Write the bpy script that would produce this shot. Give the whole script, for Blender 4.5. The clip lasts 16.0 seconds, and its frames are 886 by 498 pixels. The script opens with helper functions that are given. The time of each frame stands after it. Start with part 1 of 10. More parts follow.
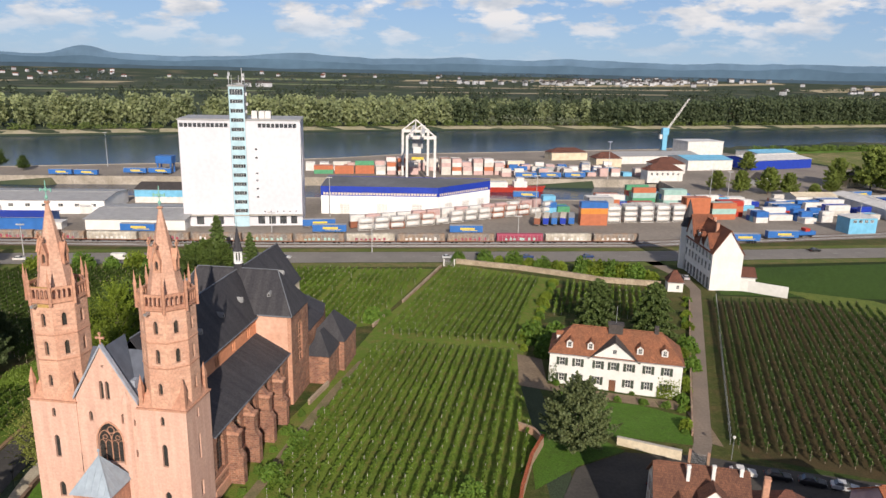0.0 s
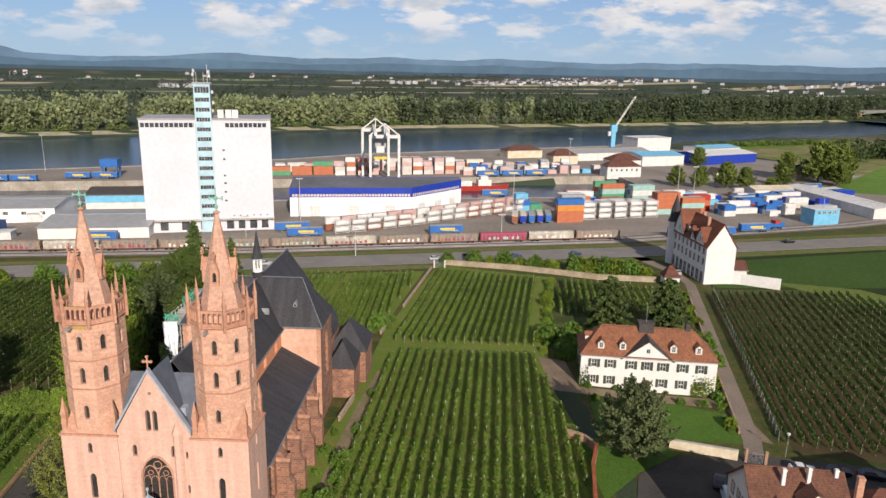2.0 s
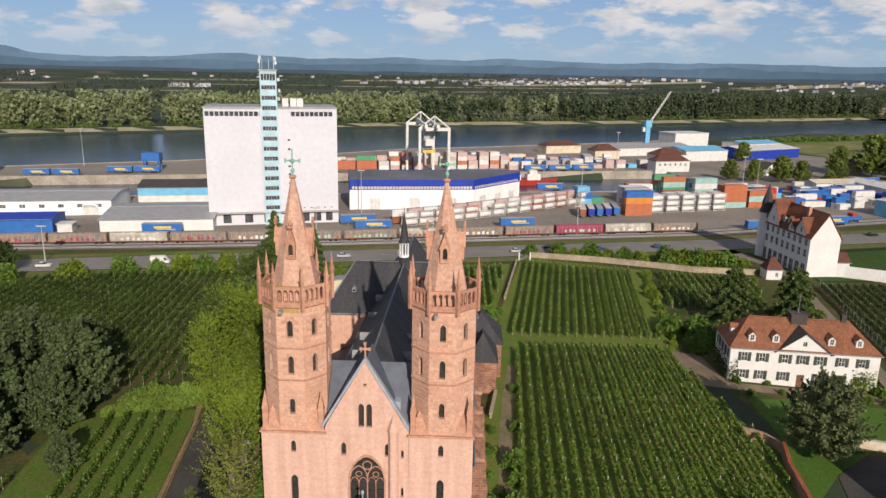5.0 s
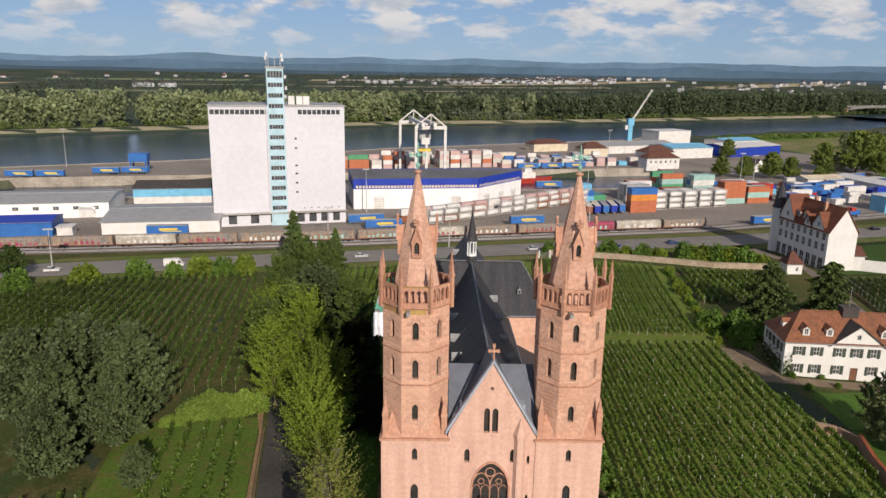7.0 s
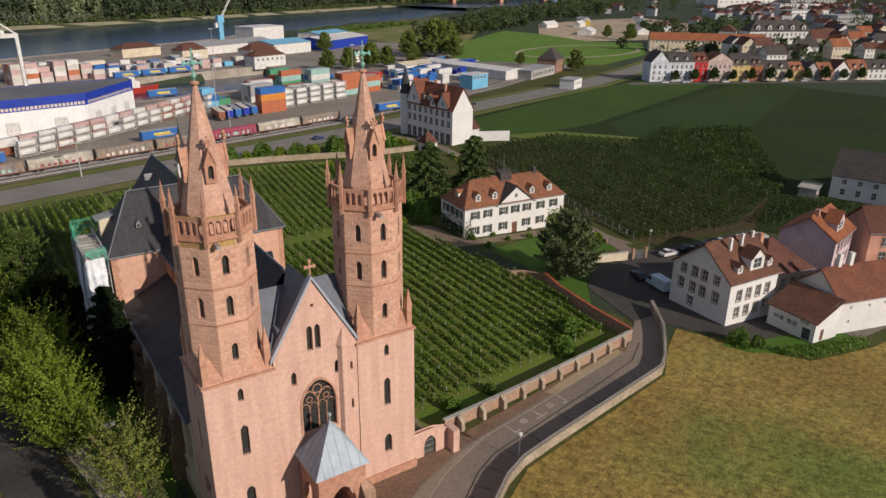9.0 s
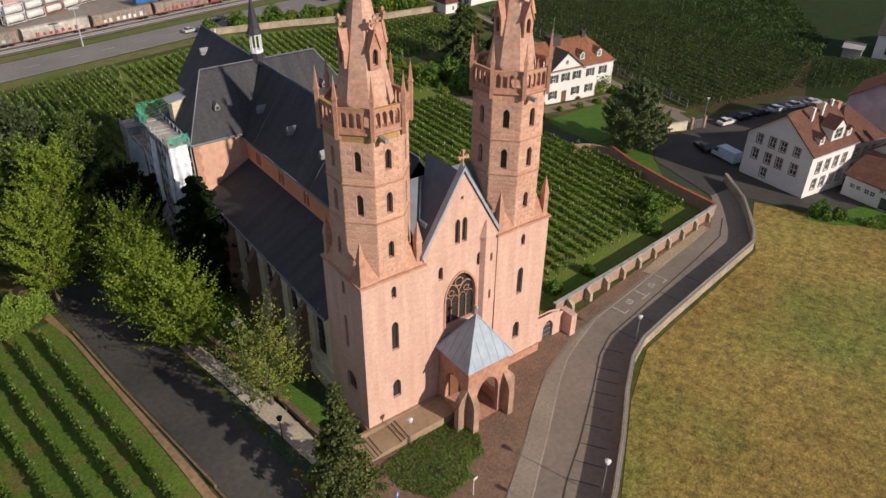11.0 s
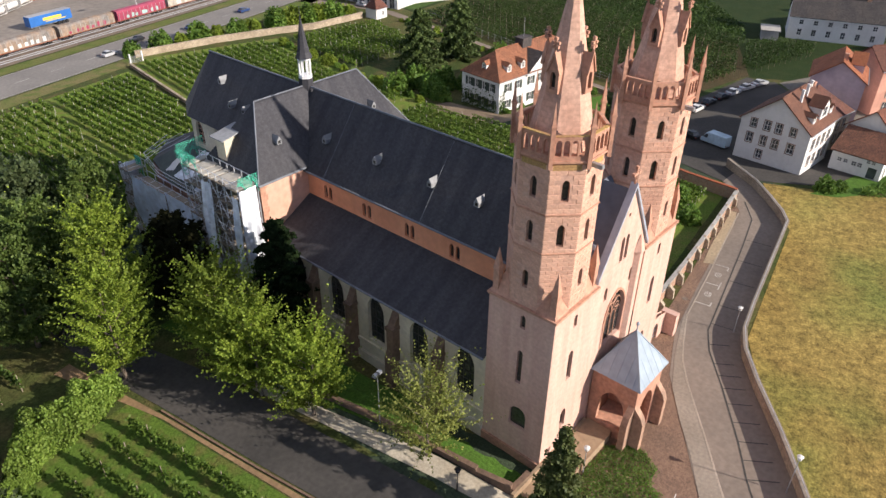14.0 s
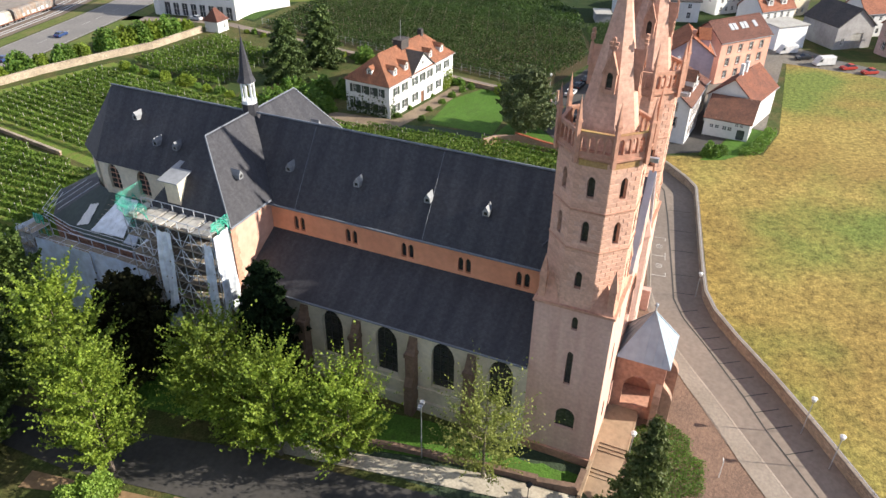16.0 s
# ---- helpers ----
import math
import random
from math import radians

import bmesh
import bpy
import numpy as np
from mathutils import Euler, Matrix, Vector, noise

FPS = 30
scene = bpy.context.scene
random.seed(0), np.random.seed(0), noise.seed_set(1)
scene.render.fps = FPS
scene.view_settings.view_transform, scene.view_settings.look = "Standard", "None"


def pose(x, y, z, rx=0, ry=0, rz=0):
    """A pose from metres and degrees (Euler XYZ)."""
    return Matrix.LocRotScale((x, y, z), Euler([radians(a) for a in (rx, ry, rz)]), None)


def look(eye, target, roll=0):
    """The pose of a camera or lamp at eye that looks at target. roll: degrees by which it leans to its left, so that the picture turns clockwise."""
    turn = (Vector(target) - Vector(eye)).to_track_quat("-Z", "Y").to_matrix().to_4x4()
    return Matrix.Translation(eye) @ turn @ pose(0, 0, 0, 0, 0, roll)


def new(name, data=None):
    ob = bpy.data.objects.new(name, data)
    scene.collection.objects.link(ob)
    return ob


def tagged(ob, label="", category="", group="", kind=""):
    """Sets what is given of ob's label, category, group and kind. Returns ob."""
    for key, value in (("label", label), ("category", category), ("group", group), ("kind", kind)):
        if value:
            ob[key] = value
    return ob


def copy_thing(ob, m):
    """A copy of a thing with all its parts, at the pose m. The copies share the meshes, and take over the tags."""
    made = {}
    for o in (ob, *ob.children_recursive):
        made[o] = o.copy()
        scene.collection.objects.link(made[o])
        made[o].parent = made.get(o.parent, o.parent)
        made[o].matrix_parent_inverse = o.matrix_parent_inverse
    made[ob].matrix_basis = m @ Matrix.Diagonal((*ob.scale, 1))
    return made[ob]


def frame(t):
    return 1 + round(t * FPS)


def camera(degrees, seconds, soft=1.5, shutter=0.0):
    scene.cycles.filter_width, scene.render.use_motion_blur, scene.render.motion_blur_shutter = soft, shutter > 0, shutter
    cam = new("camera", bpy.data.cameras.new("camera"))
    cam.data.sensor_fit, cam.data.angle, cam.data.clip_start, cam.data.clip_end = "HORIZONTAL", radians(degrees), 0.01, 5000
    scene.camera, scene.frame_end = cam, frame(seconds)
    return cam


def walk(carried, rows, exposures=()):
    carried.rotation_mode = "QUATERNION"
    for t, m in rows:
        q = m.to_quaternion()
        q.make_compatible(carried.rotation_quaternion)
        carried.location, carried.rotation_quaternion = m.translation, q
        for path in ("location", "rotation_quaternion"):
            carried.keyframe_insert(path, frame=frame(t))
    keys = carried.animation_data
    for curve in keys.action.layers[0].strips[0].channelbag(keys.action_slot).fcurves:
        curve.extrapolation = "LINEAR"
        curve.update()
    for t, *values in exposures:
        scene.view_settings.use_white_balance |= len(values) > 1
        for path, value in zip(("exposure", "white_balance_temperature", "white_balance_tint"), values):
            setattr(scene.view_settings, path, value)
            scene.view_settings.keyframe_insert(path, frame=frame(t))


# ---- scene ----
cam = camera(64.3, 16.0)
METRES, EYE, TILT, LEAN, TURN = 151.7, 65.6, 0.0, 0.0, -1.4
ROWS = [
    (0.0, 0.0, 0.0, 0.0, 0.32, -14.2, -1.26),
    (0.5, -0.0342, 0.0095, -0.0019, -3.88, -14.14, -1.2),
    (1.0, -0.0658, 0.0238, -0.0029, -5.1, -14.12, -1.17),
    (1.5, -0.0952, 0.0386, -0.0059, -5.3, -14.11, -1.16),
    (2.0, -0.1242, 0.0532, -0.0124, -5.3, -14.08, -1.12),
    (2.5, -0.1523, 0.067, -0.0182, -5.29, -14.07, -1.11),
    (3.0, -0.1802, 0.0799, -0.0246, -5.25, -14.06, -1.09),
    (3.5, -0.2091, 0.0923, -0.0312, -5.24, -14.04, -1.11),
    (4.0, -0.2382, 0.1042, -0.0374, -5.19, -14.04, -1.08),
    (4.5, -0.2675, 0.1152, -0.0433, -5.16, -14.03, -1.07),
    (5.0, -0.2937, 0.1242, -0.0494, -5.12, -14.02, -1.07),
    (7.5, -0.4292, 0.1637, -0.0578, -10.53, -13.97, -0.96),
    (8.0, -0.4589, 0.1746, -0.0572, -27.74, -13.87, -0.89),
    (8.5, -0.488, 0.1958, -0.0581, -37.92, -13.81, -0.74),
    (8.7, -0.4982, 0.205, -0.0592, -39.6, -13.85, -0.67),
    (8.8, -0.503, 0.2096, -0.0598, -40.1, -15.3, -0.63),
    (8.9, -0.5078, 0.2141, -0.0606, -40.6, -18.7, -0.6),
    (9.0, -0.5124, 0.2187, -0.0614, -41.06, -21.4, -0.57),
    (9.2, -0.5196, 0.2298, -0.06, -41.65, -27.2, -0.56),
    (9.5, -0.5299, 0.2466, -0.0575, -42.45, -32.33, -0.56),
    (10.0, -0.5463, 0.2723, -0.0582, -42.7, -32.44, -0.55),
    (12.5, -0.6281, 0.3909, -0.0563, -49.94, -32.56, -0.51),
    (13.0, -0.6445, 0.4185, -0.0557, -52.94, -32.54, -0.52),
    (13.5, -0.6591, 0.4474, -0.0551, -54.38, -32.52, -0.53),
    (14.0, -0.6725, 0.4767, -0.0552, -56.3, -32.49, -0.53),
    (14.5, -0.6846, 0.5065, -0.0553, -59.75, -32.47, -0.56),
    (15.0, -0.6949, 0.5367, -0.0553, -64.89, -32.43, -0.6),
    (15.5, -0.7029, 0.5673, -0.0556, -69.96, -32.4, -0.63),
    (16.0, -0.7086, 0.5988, -0.0558, -73.26, -32.38, -0.63),
]
walk(cam, [(t, pose(0, 0, EYE, TILT, LEAN, TURN) @ pose(METRES * x, METRES * y, METRES * z, 90 + pitch, roll, yaw)) for t, x, y, z, yaw, pitch, roll in ROWS],
     [(0.0, 0.2, 6900, 12), (2.5, 0.14, 6900, 12), (5.0, 0.0, 6900, 12), (7.5, -0.08, 6900, 12), (8.5, -0.18, 6900, 12), (9.2, -0.28, 6900, 12), (10.0, -0.18, 6900, 12),
      (12.5, 0.28, 6750, 13), (13.0, 0.38, 6700, 13), (14.0, 0.67, 6600, 12), (15.0, 0.9, 6550, 9), (16.0, 1.1, 6500, 8)])


# sun: low afternoon light from behind the west front
SUN_AZ, SUN_EL = radians(-9.5), radians(25.2)
to_sun = Vector((-math.sin(SUN_AZ) * math.cos(SUN_EL), -math.cos(SUN_AZ) * math.cos(SUN_EL), math.sin(SUN_EL)))
sun = new("sun", bpy.data.lights.new("sun", "SUN"))
sun.data.energy, sun.data.angle, sun.data.color = 4.9, radians(0.6), (1.0, 0.92, 0.82)
sun.matrix_world = look(to_sun * 200, (0, 0, 0))

world = bpy.data.worlds.new("sky")
scene.world = world
world.use_nodes = True
wn, wl = world.node_tree.nodes, world.node_tree.links
sky = wn.new("ShaderNodeTexSky")
sky.sky_type, sky.sun_disc = "NISHITA", False
sky.sun_elevation, sky.sun_rotation = SUN_EL, math.atan2(to_sun.x, to_sun.y)
sky.air_density, sky.dust_density, sky.ozone_density = 0.75, 0.05, 6.0
bg = wn["Background"]
bg.inputs["Strength"].default_value = 0.070
# broken cumulus on a flat cloud layer: the view direction is carried out to the layer
wc = wn.new("ShaderNodeTexCoord")
wsep, wadd, wdx, wdy, wcom = wn.new("ShaderNodeSeparateXYZ"), wn.new("ShaderNodeMath"), wn.new("ShaderNodeMath"), wn.new("ShaderNodeMath"), wn.new("ShaderNodeCombineXYZ")
wabs = wn.new("ShaderNodeMath")
wabs.operation, wadd.operation, wdx.operation, wdy.operation = "ABSOLUTE", "ADD", "DIVIDE", "DIVIDE"
wadd.inputs[1].default_value = 0.30
wl.new(wc.outputs["Generated"], wsep.inputs[0])
wl.new(wsep.outputs["Z"], wabs.inputs[0])
wl.new(wabs.outputs[0], wadd.inputs[0])
for axis, div in (("X", wdx), ("Y", wdy)):
    wl.new(wsep.outputs[axis], div.inputs[0]), wl.new(wadd.outputs[0], div.inputs[1])
    wl.new(div.outputs[0], wcom.inputs[axis])


def cloud_noise(scale, detail, lo, hi, shift):
    mp = wn.new("ShaderNodeMapping")
    mp.inputs["Location"].default_value = shift
    no = wn.new("ShaderNodeTexNoise")
    no.inputs["Scale"].default_value, no.inputs["Detail"].default_value, no.inputs["Roughness"].default_value = scale, detail, 0.58
    rm = wn.new("ShaderNodeMapRange")
    rm.inputs["From Min"].default_value, rm.inputs["From Max"].default_value = lo, hi
    wl.new(wcom.outputs[0], mp.inputs["Vector"]), wl.new(mp.outputs[0], no.inputs["Vector"]), wl.new(no.outputs["Fac"], rm.inputs["Value"])
    return rm.outputs["Result"]


cover = cloud_noise(4.3, 7, 0.475, 0.575, (3.1, 0.4, 0))
grey = cloud_noise(4.3, 6, 0.44, 0.66, (3.1, 0.29, 0.3))
# haze over the plain, thinning with height, and clouds that fade into it
whaze, wfade, wcov = wn.new("ShaderNodeMapRange"), wn.new("ShaderNodeMapRange"), wn.new("ShaderNodeMath")
for node, lo, hi, a, b in ((whaze, 0.0, 0.26, 0.80, 0.0), (wfade, 0.02, 0.07, 0.12, 0.92)):
    node.inputs["From Min"].default_value, node.inputs["From Max"].default_value = lo, hi
    node.inputs["To Min"].default_value, node.inputs["To Max"].default_value = a, b
    wl.new(wabs.outputs[0], node.inputs["Value"])
wcov.operation = "MULTIPLY"
wl.new(cover, wcov.inputs[0]), wl.new(wfade.outputs["Result"], wcov.inputs[1])
whmix = wn.new("ShaderNodeMix")
whmix.data_type = "RGBA"
whmix.inputs["B"].default_value = (4.5, 6.5, 9.0, 1)
wl.new(whaze.outputs["Result"], whmix.inputs["Factor"])
wcol, wmix = wn.new("ShaderNodeMix"), wn.new("ShaderNodeMix")
wcol.data_type = wmix.data_type = "RGBA"
wcol.inputs["A"].default_value, wcol.inputs["B"].default_value = (10.6, 10.6, 10.9, 1), (6.0, 6.9, 8.2, 1)
wl.new(grey, wcol.inputs["Factor"])
wl.new(wcov.outputs[0], wmix.inputs["Factor"])
wtint = wn.new("ShaderNodeMix")
wtint.data_type, wtint.blend_type = "RGBA", "MULTIPLY"
wtint.inputs["Factor"].default_value, wtint.inputs["B"].default_value = 1.0, (1.0, 1.03, 1.16, 1)
wl.new(sky.outputs["Color"], wtint.inputs["A"])
wl.new(wtint.outputs["Result"], whmix.inputs["A"]), wl.new(whmix.outputs["Result"], wmix.inputs["A"]), wl.new(wcol.outputs["Result"], wmix.inputs["B"])
wl.new(wmix.outputs["Result"], bg.inputs["Color"])


# ---- materials ----
def surf(name, col, col2=None, rough=0.8, big=0.25, fine=6.0, amount=0.25, bump=0.3, metal=0.0, vary=0.0, spec=0.35, uv=False):
    """Plain surface with stains (big) and grain (fine), scales in cycles per metre."""
    m = bpy.data.materials.new(name)
    m.use_nodes = True
    n, l = m.node_tree.nodes, m.node_tree.links
    p = n["Principled BSDF"]
    p.inputs["Roughness"].default_value, p.inputs["Metallic"].default_value = rough, metal
    p.inputs["Specular IOR Level"].default_value = spec
    tc = n.new("ShaderNodeTexCoord")
    out = tc.outputs["UV"] if uv else tc.outputs["Object"]
    a, b = n.new("ShaderNodeTexNoise"), n.new("ShaderNodeTexNoise")
    a.inputs["Scale"].default_value, a.inputs["Detail"].default_value = big, 4
    b.inputs["Scale"].default_value, b.inputs["Detail"].default_value = fine, 3
    l.new(out, a.inputs["Vector"]), l.new(out, b.inputs["Vector"])
    ra = n.new("ShaderNodeMapRange")
    ra.inputs["From Min"].default_value, ra.inputs["From Max"].default_value = 0.35, 0.65
    l.new(a.outputs["Fac"], ra.inputs["Value"])
    mx = n.new("ShaderNodeMix")
    mx.data_type = "RGBA"
    mx.inputs["A"].default_value = (*col, 1)
    mx.inputs["B"].default_value = (*(col2 or [c * 0.7 for c in col]), 1)
    l.new(ra.outputs["Result"], mx.inputs["Factor"])
    hsv = n.new("ShaderNodeHueSaturation")
    rb = n.new("ShaderNodeMapRange")
    rb.inputs["From Min"].default_value, rb.inputs["From Max"].default_value = 0.3, 0.7
    rb.inputs["To Min"].default_value, rb.inputs["To Max"].default_value = 1 - amount, 1 + amount
    l.new(b.outputs["Fac"], rb.inputs["Value"])
    val = rb.outputs["Result"]
    if vary:
        oi = n.new("ShaderNodeObjectInfo")
        rv = n.new("ShaderNodeMapRange")
        rv.inputs["To Min"].default_value, rv.inputs["To Max"].default_value = 1 - vary, 1 + vary
        l.new(oi.outputs["Random"], rv.inputs["Value"])
        mm = n.new("ShaderNodeMath")
        mm.operation = "MULTIPLY"
        l.new(val, mm.inputs[0]), l.new(rv.outputs["Result"], mm.inputs[1])
        val = mm.outputs[0]
    l.new(val, hsv.inputs["Value"])
    l.new(mx.outputs["Result"], hsv.inputs["Color"])
    l.new(hsv.outputs["Color"], p.inputs["Base Color"])
    if bump:
        bp = n.new("ShaderNodeBump")
        bp.inputs["Strength"].default_value, bp.inputs["Distance"].default_value = bump, 0.03
        l.new(b.outputs["Fac"], bp.inputs["Height"])
        l.new(bp.outputs["Normal"], p.inputs["Normal"])
    return m


def coursed(name, col, col2, mortar, w=0.9, h=0.42, gap=0.018, rough=0.85, bump=0.5, contrast=0.0, stain=0.3, spread=1.0, streak=False, amount=0.18):
    """Masonry in courses, laid by the wall's own uv in metres; stains and grain over it."""
    m = surf(name, col, col2, rough=rough, big=stain, fine=3.0, amount=amount, bump=0)
    n, l = m.node_tree.nodes, m.node_tree.links
    p = n["Principled BSDF"]
    old = p.inputs["Base Color"].links[0].from_socket
    tc = n.new("ShaderNodeTexCoord")
    if streak:
        mp = n.new("ShaderNodeMapping")
        mp.inputs["Scale"].default_value = (2.2, 0.22, 1)
        l.new(tc.outputs["UV"], mp.inputs["Vector"])
        for k in n:
            if k.type == "TEX_NOISE" and k.inputs["Scale"].default_value == np.float32(stain):
                l.new(mp.outputs[0], k.inputs["Vector"])
    br = n.new("ShaderNodeTexBrick")
    br.offset = 0.5
    br.inputs["Scale"].default_value = 1.0
    br.inputs["Brick Width"].default_value, br.inputs["Row Height"].default_value = w, h
    br.inputs["Mortar Size"].default_value, br.inputs["Mortar Smooth"].default_value = gap, 0.2
    br.inputs["Bias"].default_value = contrast
    br.inputs["Color1"].default_value = (1 + 0.14 * spread, 1 + 0.12 * spread, 1 + 0.1 * spread, 1)
    br.inputs["Color2"].default_value = (1 - 0.2 * spread, 1 - 0.22 * spread, 1 - 0.22 * spread, 1)
    br.inputs["Mortar"].default_value = (*[a / b for a, b in zip(mortar, col)], 1)
    mul = n.new("ShaderNodeMix")
    mul.data_type, mul.blend_type = "RGBA", "MULTIPLY"
    mul.inputs["Factor"].default_value = 1.0
    l.new(tc.outputs["UV"], br.inputs["Vector"])
    l.new(old, mul.inputs["A"]), l.new(br.outputs["Color"], mul.inputs["B"])
    l.new(mul.outputs["Result"], p.inputs["Base Color"])
    bp = n.new("ShaderNodeBump")
    bp.inputs["Strength"].default_value, bp.inputs["Distance"].default_value, bp.invert = bump, 0.04, True
    l.new(br.outputs["Fac"], bp.inputs["Height"])
    l.new(bp.outputs["Normal"], p.inputs["Normal"])
    return m


def leafy(name, col, col2, rough=0.6, trans=0.35, spec=0.3):
    """Leaves: colour by piece, with some light coming through."""
    m = bpy.data.materials.new(name)
    m.use_nodes = True
    n, l = m.node_tree.nodes, m.node_tree.links
    p = n["Principled BSDF"]
    p.inputs["Roughness"].default_value = rough
    p.inputs["Specular IOR Level"].default_value = spec
    g = n.new("ShaderNodeNewGeometry")
    mx = n.new("ShaderNodeMix")
    mx.data_type = "RGBA"
    mx.inputs["A"].default_value, mx.inputs["B"].default_value = (*col, 1), (*col2, 1)
    l.new(g.outputs["Random Per Island"], mx.inputs["Factor"])
    no = n.new("ShaderNodeTexNoise")
    no.inputs["Scale"].default_value = 0.12
    l.new(g.outputs["Position"], no.inputs["Vector"])
    mr = n.new("ShaderNodeMapRange")
    mr.inputs["From Min"].default_value, mr.inputs["From Max"].default_value = 0.3, 0.7
    mr.inputs["To Min"].default_value, mr.inputs["To Max"].default_value = 0.7, 1.3
    l.new(no.outputs["Fac"], mr.inputs["Value"])
    hs = n.new("ShaderNodeHueSaturation")
    l.new(mr.outputs["Result"], hs.inputs["Value"]), l.new(mx.outputs["Result"], hs.inputs["Color"])
    l.new(hs.outputs["Color"], p.inputs["Base Color"])
    tr = n.new("ShaderNodeBsdfTranslucent")
    l.new(hs.outputs["Color"], tr.inputs["Color"])
    ms = n.new("ShaderNodeMixShader")
    ms.inputs["Fac"].default_value = trans
    l.new(p.outputs["BSDF"], ms.inputs[1]), l.new(tr.outputs["BSDF"], ms.inputs[2])
    l.new(ms.outputs["Shader"], n["Material Output"].inputs["Surface"])
    return m


def grassy(name, cols, scales=(0.02, 0.3), furrow=None, rough=0.95, bump=0.6, ridge=0.18, clump=0.0, third=(0.45, 0.7)):
    """Ground cover of three colours mixed at two scales; furrow: (degrees, metres) for drilled or mown lines."""
    m = bpy.data.materials.new(name)
    m.use_nodes = True
    n, l = m.node_tree.nodes, m.node_tree.links
    p = n["Principled BSDF"]
    p.inputs["Roughness"].default_value = rough
    p.inputs["Specular IOR Level"].default_value = 0.15
    g = n.new("ShaderNodeNewGeometry")
    pos = g.outputs["Position"]
    a, b, c = [n.new("ShaderNodeTexNoise") for _ in range(3)]
    for k, s in ((a, scales[0]), (b, scales[1]), (c, 4.0)):
        k.inputs["Scale"].default_value, k.inputs["Detail"].default_value = s, 5
        l.new(pos, k.inputs["Vector"])
    def ramp(sock, lo, hi):
        r = n.new("ShaderNodeMapRange")
        r.inputs["From Min"].default_value, r.inputs["From Max"].default_value = lo, hi
        l.new(sock, r.inputs["Value"])
        return r.outputs["Result"]
    m1, m2 = n.new("ShaderNodeMix"), n.new("ShaderNodeMix")
    m1.data_type = m2.data_type = "RGBA"
    m1.inputs["A"].default_value, m1.inputs["B"].default_value = (*cols[0], 1), (*cols[1], 1)
    m2.inputs["B"].default_value = (*cols[2], 1)
    l.new(ramp(a.outputs["Fac"], 0.4, 0.6), m1.inputs["Factor"])
    l.new(m1.outputs["Result"], m2.inputs["A"])
    l.new(ramp(b.outputs["Fac"], *third), m2.inputs["Factor"])
    hs = n.new("ShaderNodeHueSaturation")
    r = ramp(c.outputs["Fac"], 0.3, 0.7)
    r.node.inputs["To Min"].default_value, r.node.inputs["To Max"].default_value = 0.7, 1.3
    val = r
    if clump:
        dn = n.new("ShaderNodeTexNoise")
        dn.inputs["Scale"].default_value, dn.inputs["Detail"].default_value, dn.inputs["Roughness"].default_value = 1.1, 6, 0.75
        l.new(pos, dn.inputs["Vector"])
        rd = ramp(dn.outputs["Fac"], 0.35, 0.65)
        rd.node.inputs["To Min"].default_value, rd.node.inputs["To Max"].default_value = 1 - clump, 1 + clump
        md = n.new("ShaderNodeMath")
        md.operation = "MULTIPLY"
        l.new(val, md.inputs[0]), l.new(rd, md.inputs[1])
        val = md.outputs[0]
    if furrow:
        mp = n.new("ShaderNodeMapping")
        mp.inputs["Rotation"].default_value = (0, 0, radians(furrow[0]))
        l.new(pos, mp.inputs["Vector"])
        w = n.new("ShaderNodeTexWave")
        w.inputs["Scale"].default_value, w.inputs["Distortion"].default_value = 0.314 / furrow[1], 2.0
        w.inputs["Detail Scale"].default_value = 0.3
        l.new(mp.outputs["Vector"], w.inputs["Vector"])
        rw = ramp(w.outputs["Fac"], 0.0, 1.0)
        rw.node.inputs["To Min"].default_value, rw.node.inputs["To Max"].default_value = 1 - ridge, 1 + ridge
        mu = n.new("ShaderNodeMath")
        mu.operation = "MULTIPLY"
        l.new(val, mu.inputs[0]), l.new(rw, mu.inputs[1])
        val = mu.outputs[0]
    l.new(val, hs.inputs["Value"])
    l.new(m2.outputs["Result"], hs.inputs["Color"])
    l.new(hs.outputs["Color"], p.inputs["Base Color"])
    bp = n.new("ShaderNodeBump")
    bp.inputs["Strength"].default_value, bp.inputs["Distance"].default_value = bump, 0.15
    l.new(c.outputs["Fac"], bp.inputs["Height"]), l.new(bp.outputs["Normal"], p.inputs["Normal"])
    return m


SAND = coursed("sandstone_ashlar", (0.55, 0.345, 0.262), (0.488, 0.283, 0.207), (0.46, 0.285, 0.213), w=0.95, h=0.42, spread=0.38, gap=0.012, bump=0.35)
SAND_PLAIN = coursed("sandstone_flush", (0.60, 0.395, 0.318), (0.525, 0.325, 0.258), (0.575, 0.37, 0.297), w=1.1, h=0.45, gap=0.006, bump=0.03, amount=0.09, streak=True, contrast=-0.2, spread=0.22, stain=0.45)
SAND_TRIM = surf("sandstone_dressed", (0.49, 0.27, 0.185), (0.40, 0.205, 0.14), fine=2.5, amount=0.2)
SAND_RED = coursed("red_rubble_stone", (0.34, 0.165, 0.105), (0.22, 0.105, 0.075), (0.36, 0.25, 0.18), w=0.75, h=0.36, gap=0.035, bump=0.8, spread=1.7, stain=0.5)
SAND_YELLOW = surf("lichen_stone", (0.45, 0.32, 0.10), (0.35, 0.2, 0.09))
ORANGE = surf("orange_plaster", (0.68, 0.30, 0.165), (0.61, 0.25, 0.135), fine=1.5, amount=0.08, bump=0.1)
ROSE = surf("rose_plaster", (0.60, 0.365, 0.275), (0.53, 0.30, 0.215), fine=1.2, amount=0.12, bump=0.1)
CREAM = surf("cream_plaster", (0.62, 0.55, 0.42), (0.5, 0.42, 0.31), fine=2, amount=0.12, bump=0.1)
